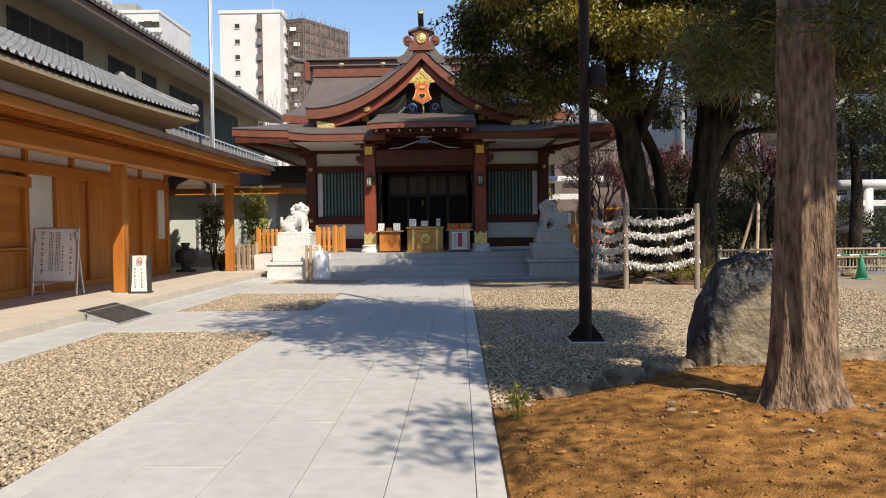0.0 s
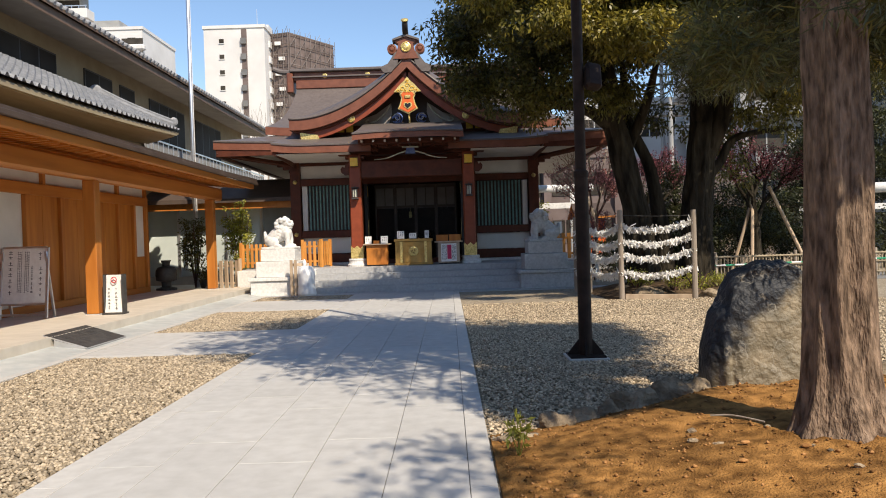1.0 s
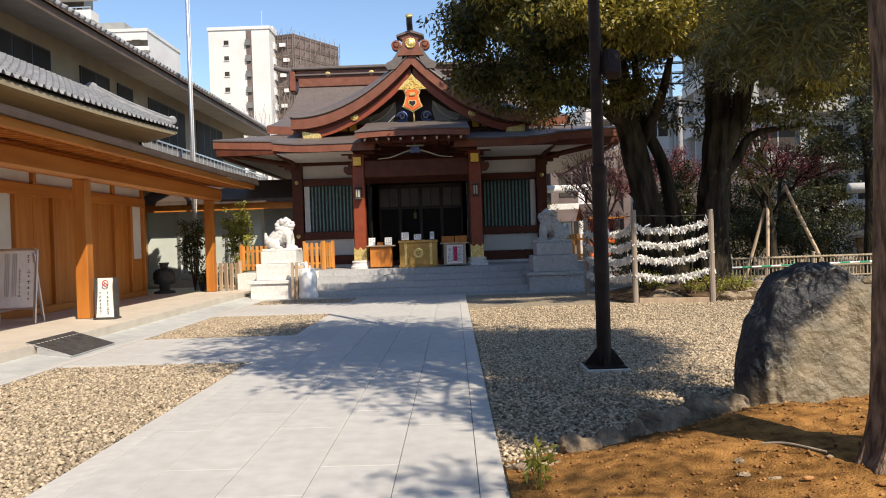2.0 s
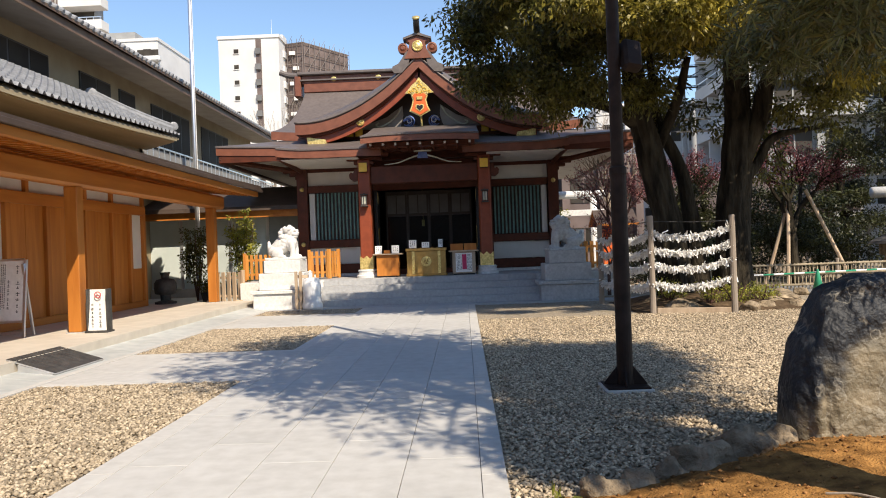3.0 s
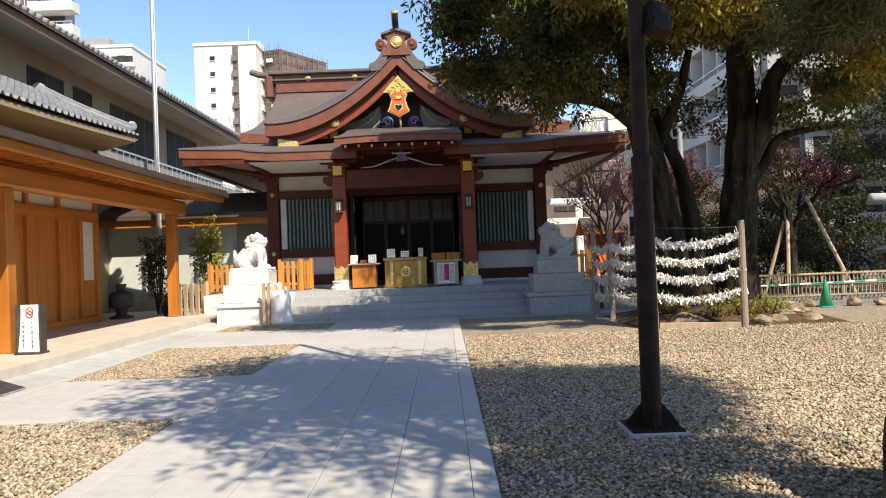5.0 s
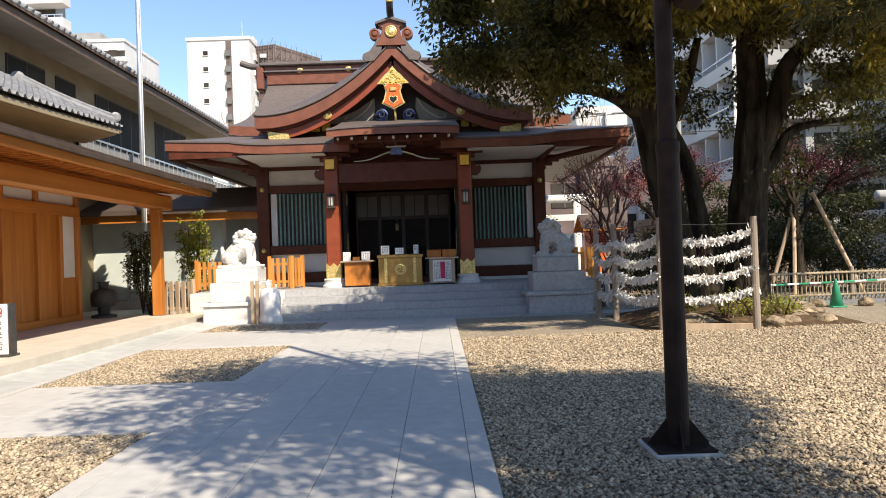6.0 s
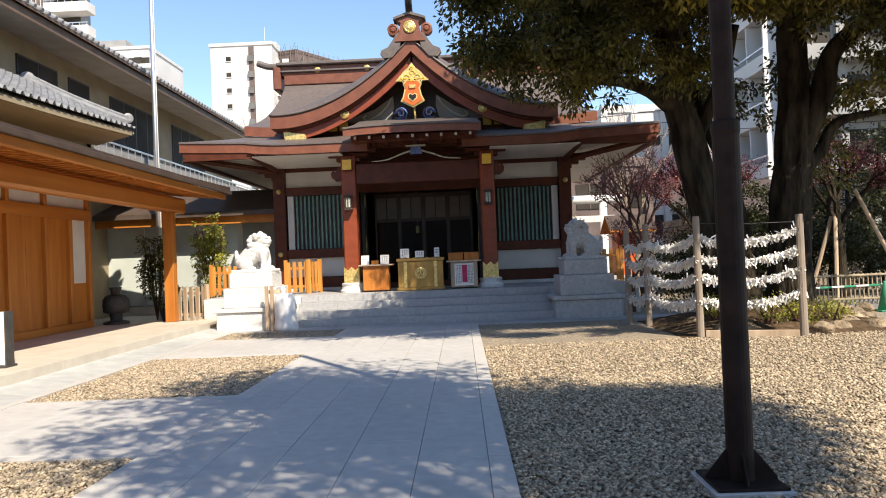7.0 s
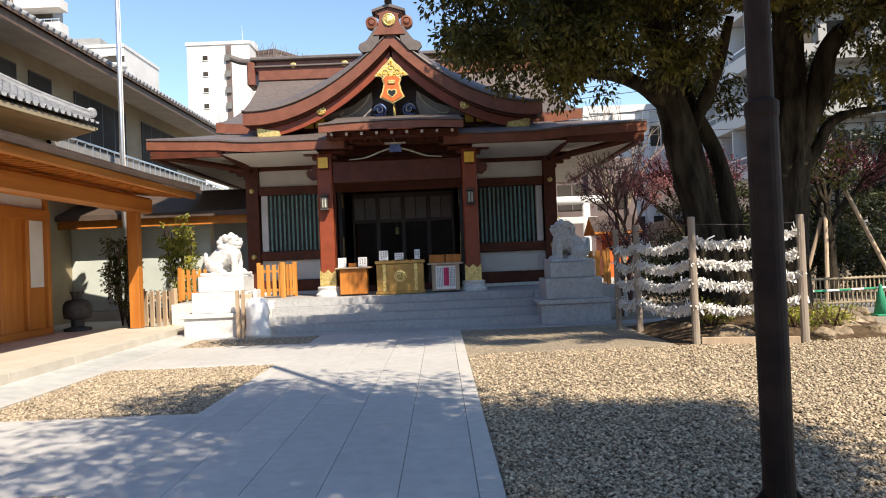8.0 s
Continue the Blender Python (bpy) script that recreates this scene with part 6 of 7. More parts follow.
for v in bmk.verts:
    d = v.co.normalized()
    e = Vector([math.copysign(abs(c) ** 0.62, c) for c in d])
    up = max(0.0, e.z)
    taper = 1.0 - 0.30 * up ** 2.2
    k = 1 + 0.09 * noise.noise(d * 1.5 + Vector((4, 1, 0))) + 0.05 * noise.noise(d * 3.5 + Vector((9, 2, 5))) + 0.022 * noise.noise(d * 9) + 0.008 * noise.noise(d * 24)
    q = Vector((e.x * 0.58 * taper * k, e.y * 0.40 * taper * k, e.z * 0.98 * k))
    q.x += 0.10 * (1 - up) * (d.x > 0) - 0.02 * up
    q.z -= 0.10 * up * max(0, -d.x)
    if d.y < 0:
        q.y = max(q.y, -0.31 + 0.14 * up + 0.05 * noise.noise(d * 3))
    v.co = Vector((2.87, 7.28, 0.19)) + q
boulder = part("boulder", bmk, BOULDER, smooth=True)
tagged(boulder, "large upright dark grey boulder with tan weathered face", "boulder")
for i, (x, y, z, a, b, c) in enumerate(((0.48, 6.02, 0.02, 0.20, 0.12, 0.10), (0.80, 6.36, 0.05, 0.15, 0.12, 0.12), (1.03, 6.48, 0.06, 0.13, 0.11, 0.12), (1.26, 6.60, 0.07, 0.12, 0.10, 0.12), (1.52, 6.74, 0.09, 0.20, 0.16, 0.18), (1.88, 6.98, 0.10, 0.22, 0.16, 0.19), (2.14, 7.05, 0.10, 0.13, 0.12, 0.17), (3.95, 7.45, 0.10, 0.42, 0.18, 0.20), (4.7, 7.4, 0.1, 0.3, 0.2, 0.2))):
    s = part("edging_stone", stone(bmesh.new(), (x, y, z - 0.05), (a * 0.9, b * 0.85, c * 0.85), i + 2, 0.5, 3), ROCK, smooth=True)
    tagged(s, "rough tan edging stone along the soil bed", "stone", "edging stones of the soil bed")
n = 14000
px, py = 0.32 + 4.6 * rng.random(n) ** 1.3, 1.0 + 6.2 * rng.random(n)
V, Fc = [], []
for x, y in zip(px, py):
    if y > soil_edge(x) - 0.05:
        continue
    s = 0.003 + 0.015 * rng.random() ** 6
    z = soil_height(x, y)
    o = len(V)
    for d in ((1, 0, 0), (0, 1, 0), (-1, 0, 0), (0, -1, 0), (0, 0, 0.8), (0, 0, -0.8)):
        V.append((x + s * (d[0] + 0.4 * rng.normal() * 0.5), y + s * (d[1] + 0.2 * rng.normal()), z + s * (0.4 + d[2])))
    Fc += [(o + a, o + (a + 1) % 4, o + 4) for a in range(4)] + [(o + (a + 1) % 4, o + a, o + 5) for a in range(4)]
tagged(joined("soil_clod", V, Fc, CLOD), "loose clods and chips on the orange soil", "soil clods", kind="stuff")
for i, (x, y, w) in enumerate(((0.62, 4.55, 0.035), (1.62, 4.75, 0.028), (1.75, 5.05, 0.03), (2.05, 4.9, 0.03))):
    s = part("loose_clod", stone(bmesh.new(), (x, y, soil_height(x, y) + 0.015), (w, w * 0.6, w * 0.4), i + 30, 0.3), CLOD, smooth=True)
    tagged(s, "small loose lump of earth on the orange soil", "clod", "loose lumps on the soil")
chip_rng = random.Random(41)
for i in range(26):
    a, d = chip_rng.uniform(2.6, 6.6), chip_rng.uniform(0.36, 1.0)
    x, y, w = 2.43 + d * math.cos(a), 5.2 + d * math.sin(a) * 0.9, chip_rng.uniform(0.014, 0.036)
    s = part("stone_chip", stone(bmesh.new(), (x, y, soil_height(x, y) + w * 0.2), (w, w * 0.75, w * 0.5), i + 60, 0.45), ROCK, smooth=False)
    tagged(s, "small grey stone chip on the soil beside the trunk", "stone", "stone chips round the trunk")
stick = part("dead_branch", tube(bmesh.new(), smoothline([(2.0, 5.35, 0.25), (1.85, 5.5, 0.26), (1.72, 5.55, 0.25)]), 0.006, 6), GREYWOOD)
tagged(stick, "short broken dry branch on the soil", "branch")
weed = thing("weed", (0.42, 5.45, 0.05), "small green weed at the edge of the path", "plant")
for k in range(4):
    part("stem", tube(bmesh.new(), [(0.42, 5.45, 0.03), (0.42 + 0.04 * math.cos(k * 1.6), 5.45 + 0.04 * math.sin(k * 1.6), 0.16), (0.42 + 0.09 * math.cos(k * 1.6), 5.45 + 0.07 * math.sin(k * 1.6), 0.28)], 0.004, 5), BUSHLEAF, weed)
leaves("foliage", clump_points([(0.42, 5.45, 0.2, 0.10, 0.10, 0.12)], 14, 0.2), 0.04, 8, 0.06, 0.02, BUSHLEAF, weed, 0.1)

# ---- fence of paper fortunes round the big tree ----
of = thing("fortune_fence", (4.7, 17.5, 0), "wooden posts with ropes full of white tied paper fortunes", "fence")
POSTS = ((5.46, 16.98, 1.97), (3.93, 17.42, 2.02), (3.62, 19.6, 2.0), (3.40, 20.3, 1.95))
for x, y, h in POSTS:
    part("post", lathe(bmesh.new(), [(0.065, -0.05), (0.06, h - 0.02), (0.05, h)], (x, y, 0), 10), GREYWOOD, of)
for (xa, ya, ha), (xb, yb, hb) in zip(POSTS, POSTS[1:]):
    part("top_wire", tube(bmesh.new(), [(xa, ya, ha - 0.12), ((xa + xb) / 2, (ya + yb) / 2, (ha + hb) / 2 - 0.14), (xb, yb, hb - 0.12)], 0.008, 5), IRON, of)
    for lv, z in enumerate((0.62, 1.0, 1.33, 1.66)):
        za, zb = z + 0.03 * (lv % 2), z + (0.10 if xa > 5 else -0.03)
        if xa > 5:
            za, zb = z + 0.10, z + 0.0
        sag = 0.14
        line = [(xa + (xb - xa) * u, ya + (yb - ya) * u, za + (zb - za) * u - sag * 4 * u * (1 - u)) for u in np.linspace(0, 1, 15)]
        rope = part("rope", tube(bmesh.new(), line, 0.012, 6), PAPER, of, "rope thick with white paper strips")
        L = math.dist((xa, ya), (xb, yb))
        n = int(L * 330)
        u = rng.random(n)
        p = np.stack([xa + (xb - xa) * u, ya + (yb - ya) * u, za + (zb - za) * u - sag * 4 * u * (1 - u)], axis=1) + rng.normal(size=(n, 3)) * 0.022
        d = rng.normal(size=(n, 3)) * 0.55
        d[:, 2] -= 0.75
        d /= np.linalg.norm(d, axis=1)[:, None]
        s = np.cross(d, rng.normal(size=(n, 3)))
        s /= np.linalg.norm(s, axis=1)[:, None]
        ln = 0.045 + 0.085 * rng.random((n, 1))
        v = np.stack([p - s * 0.013 - d * 0.015, p + s * 0.013 - d * 0.015, p + s * 0.012 + d * ln, p - s * 0.012 + d * ln], axis=1).reshape(-1, 3)
        strips = joined("paper_strip", v, np.arange(4 * n).reshape(n, 4), PAPER, of)
        strips.parent = rope
        tagged(strips, "white folded paper fortunes", kind="stuff")
part("edging_plank", B(3.98, 5.42, -0.03, 0.03, -0.03, 0.09, bevel=0.006), RAWWOOD, of, local=True).matrix_basis = root_basis(of).inverted() @ Matrix.Translation((0, 17.20, 0)) @ Matrix.Translation((4.7, 0, 0)) @ pose(0, 0, 0, 0, 0, -16) @ Matrix.Translation((-4.7, 0, 0))

mound = bmesh.new()
gx, gy = 26, 26
rows = []
for i in range(gx + 1):
    row = []
    for j in range(gy + 1):
        x, y = 3.6 + 4.2 * i / gx, 17.3 + 3.6 * j / gy
        e = max(0, 1 - ((x - 5.7) / 2.0) ** 2) * max(0, 1 - ((y - 19.1) / 1.75) ** 2)
        row.append(mound.verts.new((x, y, -0.04 + 0.34 * e ** 0.6 + 0.02 * noise.noise((x * 4, y * 4, 0)))))
    rows.append(row)
for i in range(gx):
    for j in range(gy):
        mound.faces.new((rows[i][j], rows[i + 1][j], rows[i + 1][j + 1], rows[i][j + 1]))
tagged(part("planting_mound", mound, EARTH, smooth=True), "low brown earth mound round the big tree", "earth", kind="structure")
for i, (x, y, a) in enumerate(((4.55, 17.62, 0.34), (4.95, 17.9, 0.26), (5.9, 17.3, 0.22), (6.3, 17.55, 0.20), (6.6, 17.9, 0.26), (6.95, 18.2, 0.24), (7.2, 18.6, 0.28), (7.0, 17.6, 0.20), (4.3, 18.6, 0.3), (7.4, 19.2, 0.3), (8.0, 20.8, 0.22), (8.6, 21.0, 0.2), (9.7, 20.9, 0.2), (10.3, 20.8, 0.2), (11.0, 20.9, 0.24))):
    tagged(part("garden_rock", stone(bmesh.new(), (x, y, 0.05), (a, a * 0.7, a * 0.55), i + 11, 0.35, 3), ROCK, smooth=True), "weathered rock at the foot of the big tree" if i < 10 else "weathered rock along the lane edge", "rock", "garden rocks")
for i, (x, y, a, h) in enumerate(((5.75, 17.75, 0.34, 0.26), (6.35, 17.85, 0.38, 0.24), (5.2, 17.7, 0.30, 0.30), (4.5, 18.3, 0.34, 0.3))):
    shrub("low_shrub", (x, y, 0.05), "low yellow-green shrub under the big tree", a, h, 26, 0.025, 0.06, BUSHLEAF, 4)

# ---- lane side: cone, rope, bamboo fence, lantern ----
for cx, cy in ((8.98, 20.87), (10.75, 19.85)):
    cone = thing("traffic_cone", (cx, cy, -0.03), "dark green plastic traffic cone by the lane", "cone", "green cones by the lane")
    part("body", lathe(bmesh.new(), [(0.15, 0.03), (0.03, 0.62), (0.02, 0.65)], (cx, cy, -0.03), 18), CONE, cone, smooth=True)
    part("foot", B(cx - 0.18, cx + 0.18, cy - 0.18, cy + 0.18, -0.03, 0.005, bevel=0.01), CONE, cone)
rope = thing("barrier_rope", (8.0, 21.0, 0.55), "green and white striped barrier bar strung to the cone", "rope")
for k in range(24):
    part("white_band" if k % 2 else "green_band", tube(bmesh.new(), [(6.6 + 0.26 * k, 20.95, 0.50 + 0.004 * k), (6.6 + 0.26 * (k + 1), 20.95, 0.504 + 0.004 * k)], 0.022, 6), PLASTIC if k % 2 else CONE, rope)
bf = thing("bamboo_fence", (11, 22.7, 0), "low weathered bamboo fence along the lane", "fence")
stake = part("stake", lathe(bmesh.new(), [(0.022, 0), (0.022, 0.72), (0.015, 0.725)], n=6), BAMBOO, bf, local=True)
invb = root_basis(bf).inverted()
for k in range(120):
    m = invb @ pose(6.9 + 0.105 * k, 22.7 + 0.012 * (k % 2), 0)
    if k == 0:
        stake.matrix_basis = m
    else:
        again(stake, bf, m)
for z in (0.12, 0.42, 0.68):
    part("rail", tube(bmesh.new(), [(6.8, 22.66, z), (13, 22.66, z + 0.01), (19.6, 22.66, z)], 0.026, 6), BAMBOO, bf)
for x in (8.0, 10.4, 12.8, 15.2, 17.6):
    part("post", lathe(bmesh.new(), [(0.055, -0.02), (0.055, 0.82), (0.04, 0.83)], (x, 22.72, 0), 8), GREYWOOD, bf)
ln = thing("stone_lantern", (13.2, 25.0, 0), "squat grey stone garden lantern behind the fence", "lantern")
part("stand", lathe(bmesh.new(), [(0.4, 0), (0.28, 0.5), (0.2, 0.8)], (13.2, 25, 0), 6), ROCK, ln)
part("fire_box", B(12.95, 13.45, 24.75, 25.25, 0.801, 1.15, bevel=0.03), ROCK, ln)
part("cap", lathe(bmesh.new(), [(0.72, 0), (0.66, 0.08), (0.2, 0.26), (0.08, 0.40)], (13.2, 25, 1.151), 6), IRON, ln)

lr = thing("low_rail", (4.15, 23.6, 0), "low grey stone rail with a white cap beside the pedestal", "rail")
for k in range(4):
    x = 3.72 + 0.3 * k
    part("baluster", B(x - 0.05, x + 0.05, 23.55, 23.65, 0.0, 0.56, bevel=0.01), GREYSTONE, lr)
part("cap_rail", B(3.62, 4.72, 23.53, 23.67, 0.561, 0.64, bevel=0.015), WHITESTONE, lr)
part("mid_rail", B(3.62, 4.72, 23.56, 23.64, 0.24, 0.32), GREYSTONE, lr)


# ---- plum trees, bare tree, evergreens behind ----
def branching(base, height, spread, seed, levels=4, r0=0.09, lean=(0, 0)):
    """Limbs that fork again and again; returns the lines with their radii, and the twig ends."""
    rr = random.Random(seed)
    lines, ends = [], []

    def grow(p, d, length, rad, lv):
        q = p + d * length
        mid = (p + q) / 2 + Vector((rr.uniform(-1, 1), rr.uniform(-1, 1), rr.uniform(-0.5, 0.5))) * length * 0.08
        lines.append(([p, mid, q], [rad, rad * 0.85, rad * 0.68], lv))
        if lv >= levels - 2:
            ends.extend((tuple(mid), tuple(q)))
        if lv < levels:
            for _ in range(3 if lv < 3 else 2):
                nd = (d + Vector((rr.uniform(-1, 1), rr.uniform(-1, 1), rr.uniform(-0.25, 0.55))) * spread).normalized()
                grow(q, nd, length * rr.uniform(0.6, 0.85), rad * 0.64, lv + 1)
    grow(Vector(base), Vector((lean[0], lean[1], 1)).normalized(), height * 0.30, r0, 0)
    return lines, ends


def small_tree(name, base, height, spread, seed, label, bark, r0=0.09, levels=4, blossom=None, each=5, rad=0.10, size=0.045, lean=(0, 0)):
    t = thing(name, base, label, "tree")
    lines, ends = branching(base, height, spread, seed, levels, r0, lean)
    bm = bmesh.new()
    for pts, radii, lv in lines:
        if lv == 0:
            part("trunk", tube(bmesh.new(), smoothline(pts, 4), [radii[0]] * 4 + [radii[1]] * 4 + [radii[2]], 10, 0.3), bark, t, smooth=True)
        else:
            tube(bm, pts, radii, 5 if lv < 3 else 3)
    tagged(part("branch", bm, bark, t), kind="stuff")
    if blossom:
        leaves("blossom", ends, rad, each, size, size * 0.9, blossom, t, 0.0, 1.0)
    return t


small_tree("red_plum_tree", (4.75, 24.4, 0), 4.3, 0.62, 3, "small plum tree with dusky red buds near the hall", TWIG, 0.08, 5, PALEBLOSSOM, 9, 0.13, 0.045)
small_tree("red_plum_tree", (4.1, 22.9, 0), 2.3, 0.7, 9, "low plum bush with dark red twigs beside the lion", TWIG, 0.05, 5, BLOSSOM, 3, 0.08, 0.04)
small_tree("pink_plum_tree", (10.3, 25.2, 0), 5.2, 0.66, 5, "propped plum tree in pink blossom behind the bamboo fence", DARKBARK, 0.17, 5, BLOSSOM, 22, 0.20, 0.05)
small_tree("pink_plum_tree", (7.4, 27.5, 0), 5.0, 0.6, 6, "plum tree in pink blossom behind the big trunks", DARKBARK, 0.12, 5, BLOSSOM, 14, 0.18, 0.05)
small_tree("bare_tree", (5.6, 28.5, 0), 5.6, 0.45, 12, "bare pale winter tree behind the hall corner", GREYWOOD, 0.10, 6)
small_tree("bare_tree", (-16.6, 70, 0), 14.5, 0.40, 14, "bare winter tree behind the roofs", GREYWOOD, 0.2, 6)
pr = thing("tree_prop", (10.9, 25, 0), "pale wooden props under the plum tree", "prop")
for a, b in (((10.0, 24.9, 0), (10.15, 25.1, 2.6)), ((11.9, 24.8, 0), (10.7, 25.1, 2.9)), ((9.5, 25.4, 0), (10.1, 25.2, 2.2))):
    part("pole", tube(bmesh.new(), [a, b], 0.055, 8), RAWWOOD, pr)

for i, (x, y, h, note) in enumerate(((12.7, 23.9, 7.2, "dark evergreen garden tree with layered foliage"), (20.0, 32.5, 9.0, "tall evergreen tree at the garden's back"), (8.9, 29.0, 4.2, "rounded evergreen behind the plum trees"), (2.4, 36.9, 8.5, "tall yellow-green tree behind the hall"), (14.6, 30.6, 5.6, "dark layered pine behind the stone torii"), (17.8, 29.6, 6.6, "dark evergreen beside the stone torii"), (11.6, 28.3, 3.6, "low dark evergreen behind the plum tree"))):
    t = tree("evergreen_tree", (x, y, 0), note, [([(x, y, -0.1), (x + 0.1, y, h * 0.35), (x - 0.1, y, h * 0.7), (x, y, h)], [0.22, 0.16, 0.1, 0.04])], DARKBARK)
    cl = [(x + 0.9 * math.cos(2.4 * k), y + 0.9 * math.sin(2.4 * k), h * ((0.50 if i == 0 else 0.36) + 0.075 * k), 1.5 - 0.09 * k, 1.4 - 0.08 * k, 0.42) for k in range(8)]
    leaves("crown", clump_points(cl, 330, 0.2), 0.3, 36, 0.12, 0.055, DARKLEAF if i != 3 else BUSHLEAF, t, 0.2)
hedge = thing("hedge", (14, 27, 0), "dark clipped hedge and undergrowth behind the bamboo fence", "hedge")
leaves("foliage", clump_points([(9.0 + 1.3 * k, 26.4 + 0.5 * (k % 2), 1.1, 0.95, 0.6, 1.15) for k in range(9)], 860, 0.3), 0.24, 28, 0.09, 0.05, DARKLEAF, hedge, 0.1)
leaves("undergrowth", clump_points([(5.6 + 0.9 * k, 25.6, 0.9, 0.7, 0.5, 0.9) for k in range(4)], 380, 0.3), 0.24, 28, 0.09, 0.05, DARKLEAF, hedge, 0.1)
for k in range(9):
    part("stem", tube(bmesh.new(), [(9.0 + 1.3 * k, 26.4 + 0.5 * (k % 2), -0.02), (9.1 + 1.3 * k, 26.4 + 0.5 * (k % 2), 0.8), (9.0 + 1.3 * k, 26.5 + 0.5 * (k % 2), 1.7)], [0.05, 0.035, 0.015], 6), DARKBARK, hedge)
bush = shrub("green_bush", (3.35, 26.6, 0.0), "bright green bush beside the hall corner", 0.5, 1.25, 90, 0.05, 0.11, BUSHLEAF, 6)


# ---- torii gates, side shrine ----
def torii(at, w, h, r, label, reach=0.74):
    t = thing("torii", at, label, "torii")
    x, y, z = at
    for s in (-1, 1):
        part("pillar", lathe(bmesh.new(), [(r * 1.15, 0), (r, 0.2), (r * 0.9, h)], (x + s * w / 2, y, z), 16), WHITESTONE, t, smooth=True)
    part("top_beam", tube(bmesh.new(), [(x - w * reach, y, z + h + r * 0.8), (x + w * reach, y, z + h + r * 0.8)], r * 1.0, 14), WHITESTONE, t, smooth=True)
    part("tie_beam", B(x - w * 0.62, x + w * 0.62, y - r * 0.5, y + r * 0.5, z + h * 0.76, z + h * 0.84, bevel=0.01), WHITESTONE, t)


torii((4.4, 38.5, 0), 4.2, 3.75, 0.19, "white stone torii gate of the side shrine")
torii((16.6, 28.0, 0), 2.4, 2.75, 0.19, "pale stone torii gate behind the garden", 0.95)
ss = thing("side_shrine", (6.25, 32.6, 0), "small vermilion side shrine with a brown roof", "shrine")
part("body", B(5.75, 6.75, 32.2, 33.2, 0.6, 2.2, bevel=0.01), VERMILION, ss)
part("base", B(5.5, 7.0, 32.0, 33.6, 0, 0.599), GREYSTONE, ss)
for s in (-1, 1):
    part("roof", sheet(lambda u, v, s=s: Vector((5.4 + 1.7 * u, 32.7 + s * 1.0 * v, 2.85 - 0.7 * v + 0.1 * v * v)), 4, 4, 0.08), [DARKROOF, CEDAR_Y], ss)
sg = thing("white_sign", (3.75, 25.6, 0.7), "small white sign above the picket fence", "sign")
part("board", B(3.62, 3.88, 25.59, 25.61, 1.55, 1.95), PAPER, sg)
part("post", B(3.73, 3.77, 25.615, 25.65, 0.70, 1.9), RAWWOOD, sg)
tea = thing("garden_house", (11, 33, 0), "low brown house with a dark roof behind the plum trees", "house")
part("wall", B(8.2, 14.5, 31, 35, 0, 2.6), GREYWOOD, tea)
part("roof", sheet(lambda u, v: Vector((7.6 + 7.5 * u, 30.2 + 3 * v, 2.5 + 1.5 * v)), 2, 2, 0.15), [DARKROOF, DARKROOF], tea)
for k in range(4):
    part("window", B(8.8 + 1.5 * k, 9.7 + 1.5 * k, 30.95, 30.999, 0.9, 1.9), FARGLASS, tea)


# ---- town behind ----
def blockhouse(name, x0, x1, y, depth, h, storey, cols, label, wall, balcony=True, ww=1.5):
    t = thing(name, ((x0 + x1) / 2, y + depth / 2, 0), label, "building")
    part("wall", B(x0, x1, y, y + depth, 0, h), wall, t)
    part("parapet", B(x0 - 0.1, x1 + 0.1, y - 0.1, y + depth, h, h + 0.5), wall, t)
    for r in range(int(h / storey)):
        z = h - storey * (r + 0.55)
        for c in range(cols):
            x = x0 + (x1 - x0) * (c + 0.5) / cols
            w = part("window", B(x - ww / 2, x + ww / 2, y - 0.05, y + 0.02, z - 0.7, z + 0.7), FARGLASS, t)
            part("frame", B(x - 0.04, x + 0.04, y - 0.08, y - 0.051, z - 0.7, z + 0.7), wall, w)
        if balcony:
            part("balcony", B(x0 + 0.3, x1 - 0.3, y - 1.1, y - 0.09, z - 1.55, z - 0.75), wall, t)
    for c in range(cols + 1):
        x = x0 + (x1 - x0) * c / cols
        part("pier", B(x - 0.22, x + 0.22, y - 0.35, y - 0.101, 0, h), wall, t)
    return t


blockhouse("pale_office_block", 10.2, 20.5, 56, 10, 11.1, 3.1, 5, "pale grey office block with white piers beyond the trees", WHITEWALL, False)
gb = blockhouse("grey_apartment_block", 17.5, 34, 44, 10, 17, 2.9, 6, "grey apartment block with balconies behind the trees", GREYWALL, True, 2.0)
for r in range(5):
    z = 17 - 2.9 * (r + 0.55)
    bal = part("balcony", B(16.5, 17.49, 44.4, 53.6, z - 1.55, z - 0.75), WHITEWALL, gb, "white end balcony")
    part("hand_rail", B(16.5, 16.6, 44.4, 53.6, z - 0.45, z - 0.37), ALU, bal)
    for k in range(4):
        y = 45.6 + 2.3 * k
        w = part("window", B(17.42, 17.495, y - 0.85, y + 0.85, z - 0.72, z + 0.8), FARGLASS, gb)
        part("frame", B(17.38, 17.419, y - 0.04, y + 0.04, z - 0.72, z + 0.8), WHITEWALL, w)
    for k in range(5):
        y = 44.5 + 2.25 * k
        part("partition", B(16.55, 17.49, y - 0.06, y + 0.06, z - 0.74, z + 1.3), WHITEWALL, gb)
blockhouse("white_apartment_block", 26, 46, 37, 10, 15, 2.9, 7, "white apartment block seen through the foliage", WHITEWALL, True, 1.8)
blockhouse("low_town_house", 4.0, 10.5, 46, 8, 6.2, 2.9, 3, "low brown house beyond the side shrine", BROWNWALL, False)
blockhouse("rear_town_house", -70, -20, 190, 10, 12, 3, 16, "long low town house far behind", GREYWALL, False)
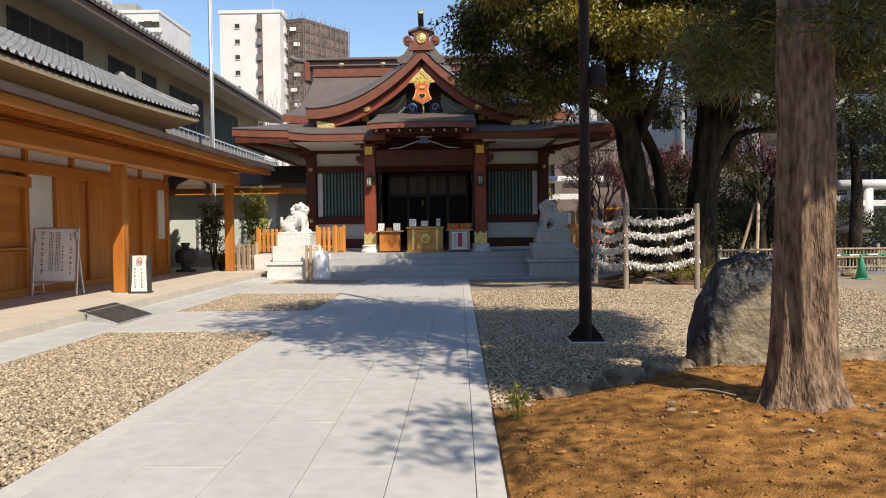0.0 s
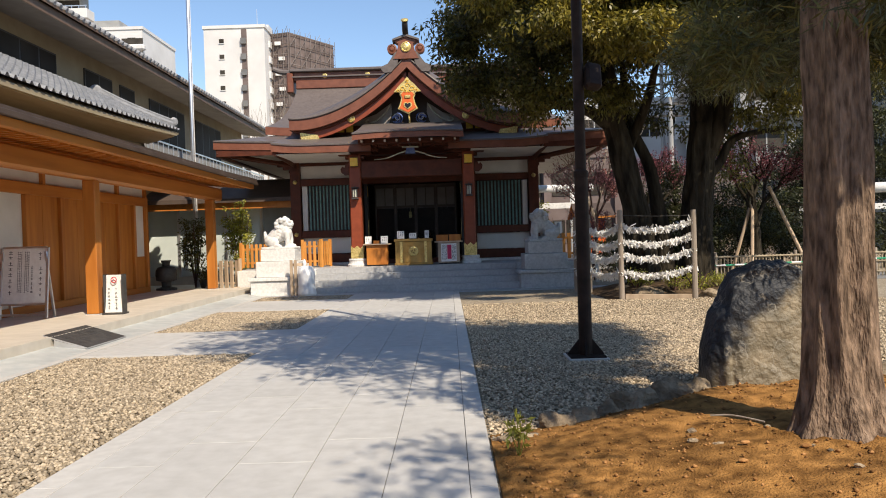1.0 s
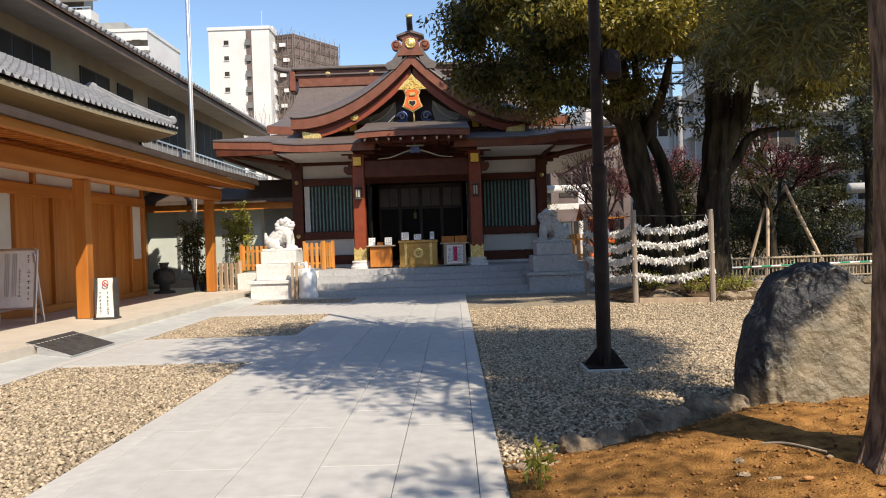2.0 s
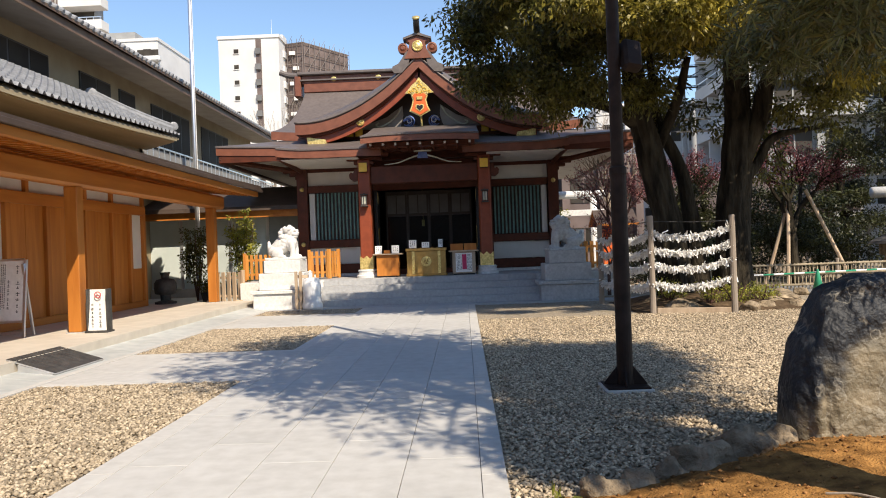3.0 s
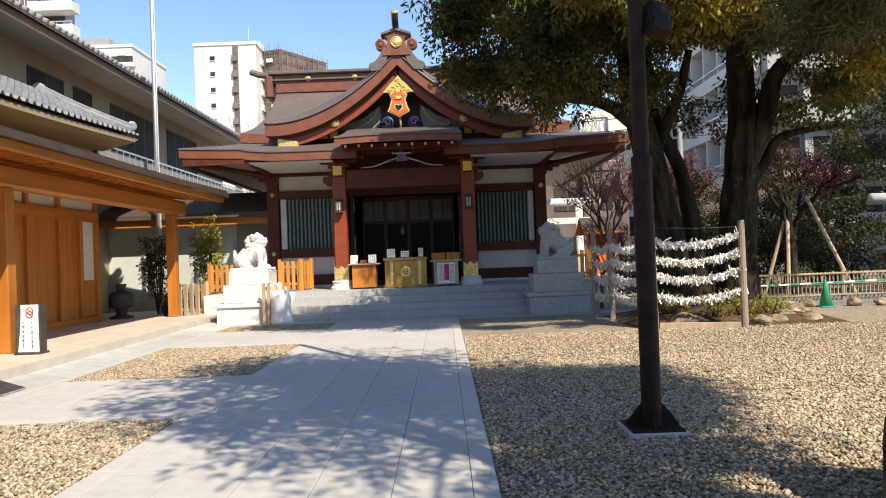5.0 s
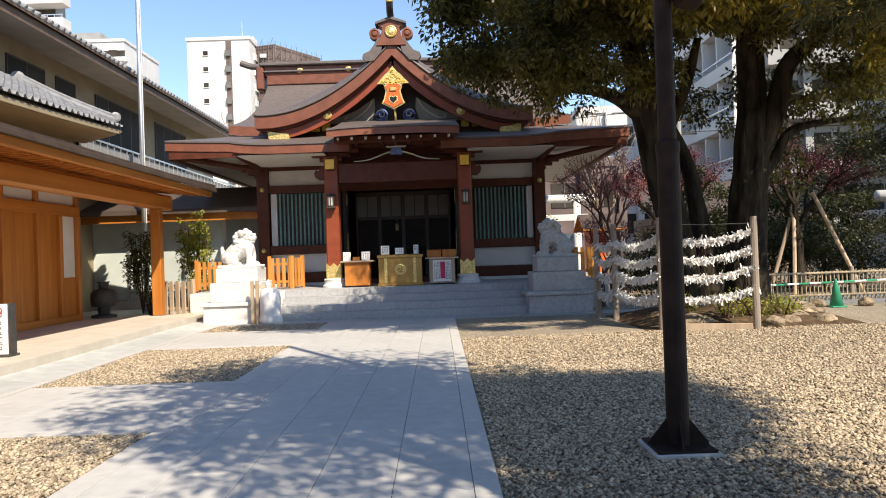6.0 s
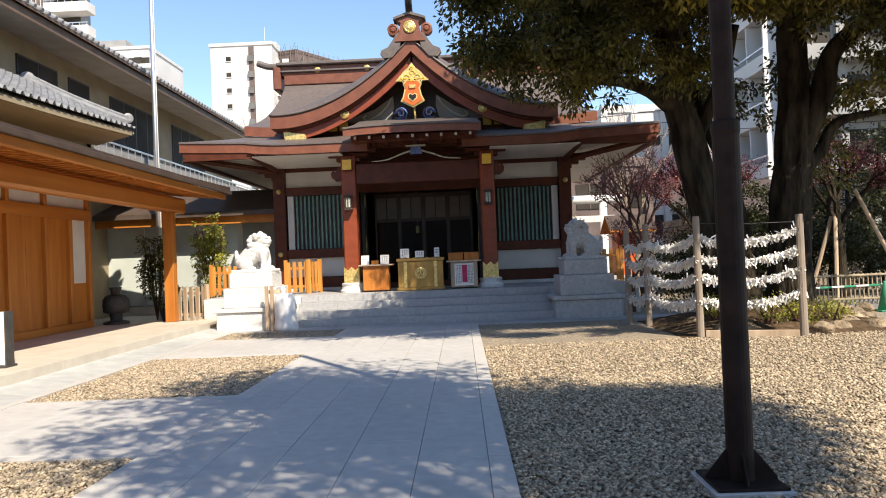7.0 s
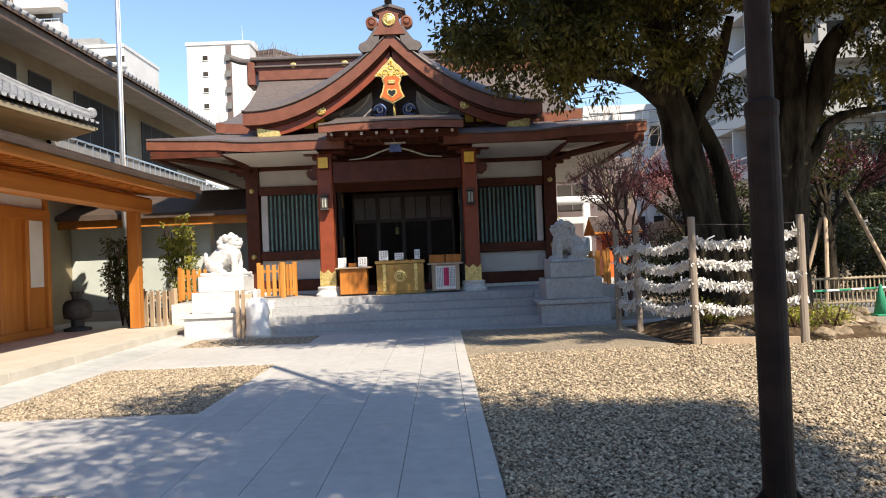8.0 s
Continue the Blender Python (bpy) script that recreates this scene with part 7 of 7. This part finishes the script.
for x, y, h in ((15.2, 52, 13.6), (13.6, 45, 9.6)):
    up = thing("utility_pole", (x, y, 0), "grey concrete utility pole with wires", "pole")
    part("shaft", lathe(bmesh.new(), [(0.2, 0), (0.13, h)], (x, y, 0), 12), GREYWALL, up)
    for k in range(3):
        part("crossarm", B(x - 1.0, x + 1.0, y - 0.06, y + 0.06, h - 0.5 - 0.7 * k, h - 0.4 - 0.7 * k), IRON, up)
        part("wire", tube(bmesh.new(), [(x - 14, y + 6, h - 0.4 - 0.7 * k), (x, y, h - 0.35 - 0.7 * k), (x + 20, y - 3, h - 0.6 - 0.7 * k)], 0.022, 4), IRON, up)
ant = thing("roof_antenna", (-37, 148, 43.1), "thin rooftop antenna mast on the white tower", "antenna")
part("mast", lathe(bmesh.new(), [(0.12, 0), (0.05, 5.5)], (-37, 148, 43.1), 8), ALU, ant)

# unseen wall added behind the camera, so that the panes mirror something dark
back = part("wall_south", B(-30, 30, -20, -19.7, -0.05, 8.0), BROWNWALL)
tagged(back, "unseen brown wall added behind the camera to darken reflections", "wall", kind="structure")

# ---- paving pieces, gravel ----
cols = ((-2.50, -2.03), (-2.03, -1.50), (-1.50, -0.97), (-0.97, -0.44), (-0.44, 0.08))
shared = {}


def slab(parent, x0, x1, y0, y1, mat, top=0.0, name="slab", thick=0.07):
    key = (round(x1 - x0, 3), round(y1 - y0, 3), mat.name, thick)
    if key not in shared:
        w, l = (x1 - x0) / 2 - 0.0022, (y1 - y0) / 2 - 0.0022
        me = bpy.data.meshes.new(name)
        b = B(-w, w, -l, l, -thick, 0, bevel=0.0025)
        b.to_mesh(me)
        b.free()
        me.materials.append(mat)
        shared[key] = me
    o = new(name, shared[key])
    o.parent = parent
    o.matrix_basis = root_basis(parent).inverted() @ Matrix.Translation(((x0 + x1) / 2, (y0 + y1) / 2, top + 0.0012 * (rng.random() - 0.5)))
    return o


for c, (x0, x1) in enumerate(cols):
    y = -4.0 + 0.55 * (c % 2)
    while y < 21.2:
        slab(pavement, x0, x1, y, min(y + 1.6, 21.25), GRANITE)
        y += 1.6
y = -4.0
while y < 21.2:
    slab(pavement, 0.08, 0.25, y, min(y + 1.8, 21.25), KERB, name="kerb_stone")
    y += 1.8
for a, b, n in ((-4.0, 10.72, 8), (13.35, 17.0, 2), (19.75, 21.25, 1)):
    for q in range(n):
        slab(pavement, -2.70, -2.50, a + (b - a) * q / n, a + (b - a) * (q + 1) / n, KERB, name="kerb_stone")
for a, b in ((10.72, 13.35), (17.0, 19.75)):
    for x0, x1 in ((-5.23, -4.35), (-4.35, -3.45), (-3.45, -2.50)):
        slab(pavement, x0, x1, a, a + 0.14, KERB, name="kerb_stone")
        slab(pavement, x0, x1, b - 0.14, b, KERB, name="kerb_stone")
        for q in range(3):
            slab(pavement, x0, x1, a + 0.14 + (b - a - 0.28) * q / 3, a + 0.14 + (b - a - 0.28) * (q + 1) / 3, GRANITE)
for x0 in np.arange(-6.0, 4.6, 0.9):
    slab(pavement, x0, x0 + 0.9, 21.26, 21.94, STEPSTONE)
for y in np.arange(-6, 23.3, 0.9):
    o = slab(walkway, -6.035, -5.365, y, y + 0.9, WALKTILE, 0.0, "walk_slab", 0.05)
    o.matrix_basis = o.matrix_basis @ pose(0, 0, 0.036, 0, 6.2, 0)
for y in np.arange(-6, 22.8, 1.8):
    slab(platform, -6.10, -5.98, y, y + 1.8, CONCRETE, 0.208, "edge_stone", 0.2)


def pebbles(name, areas, count, label, mat, size=1.0):
    ar = np.array([(b - a) * (d - c) for a, b, c, d in areas])
    pick = rng.choice(len(areas), size=count, p=ar / ar.sum())
    A = np.array(areas)[pick]
    x = A[:, 0] + (A[:, 1] - A[:, 0]) * rng.random(count)
    y = A[:, 2] + (A[:, 3] - A[:, 2]) * rng.random(count)
    keep = ~((x > 0.27) & (y < 5.85 + 0.62 * np.minimum(x, 2.2)))
    x, y = x[keep], y[keep]
    n = len(x)
    unit = np.array([(1, 0, 0), (0.3, 0.95, 0.1), (-0.8, 0.55, 0), (-0.8, -0.6, 0.1), (0.35, -0.95, 0), (0.05, 0.1, 0.75), (0, 0, -0.8)])
    s = size * (0.011 + 0.013 * rng.random((n, 1, 1)))
    jit = unit[None] * s * (0.75 + 0.5 * rng.random((n, 7, 1)))
    jit[:, :, 0] *= 1.35
    a = rng.random((n, 1)) * 6.283
    t = rng.normal(size=(n, 1)) * 0.35
    X = jit[:, :, 0] * np.cos(a) - jit[:, :, 1] * np.sin(a)
    Y = jit[:, :, 0] * np.sin(a) + jit[:, :, 1] * np.cos(a)
    Z = jit[:, :, 2] + X * t
    v = np.stack([X + x[:, None], Y + y[:, None], Z - 0.03 + 0.012 * rng.random((n, 1)) + 0.008], axis=2).reshape(-1, 3)
    tri = np.array([(i, (i + 1) % 5, 5) for i in range(5)] + [((i + 1) % 5, i, 6) for i in range(5)])
    f = (tri[None] + 7 * np.arange(n)[:, None, None]).reshape(-1, 3)
    return tagged(joined(name, v, f, mat), label, "gravel", kind="stuff")


pebbles("gravel", [(-5.22, -2.72, 2.5, 10.70), (-5.22, -2.72, 13.37, 16.98), (-5.22, -2.72, 19.8, 21.2)], 52000, "tan gravel in beds between the pale kerbs", PEBBLE)
pebbles("gravel", [(0.27, 5.0, 6.0, 11.0), (0.27, 5.5, 6.0, 14.0), (0.27, 9.0, 9.0, 17.3)], 95000, "greyish tan gravel of the yard", PEBBLE_GREY, 0.85)
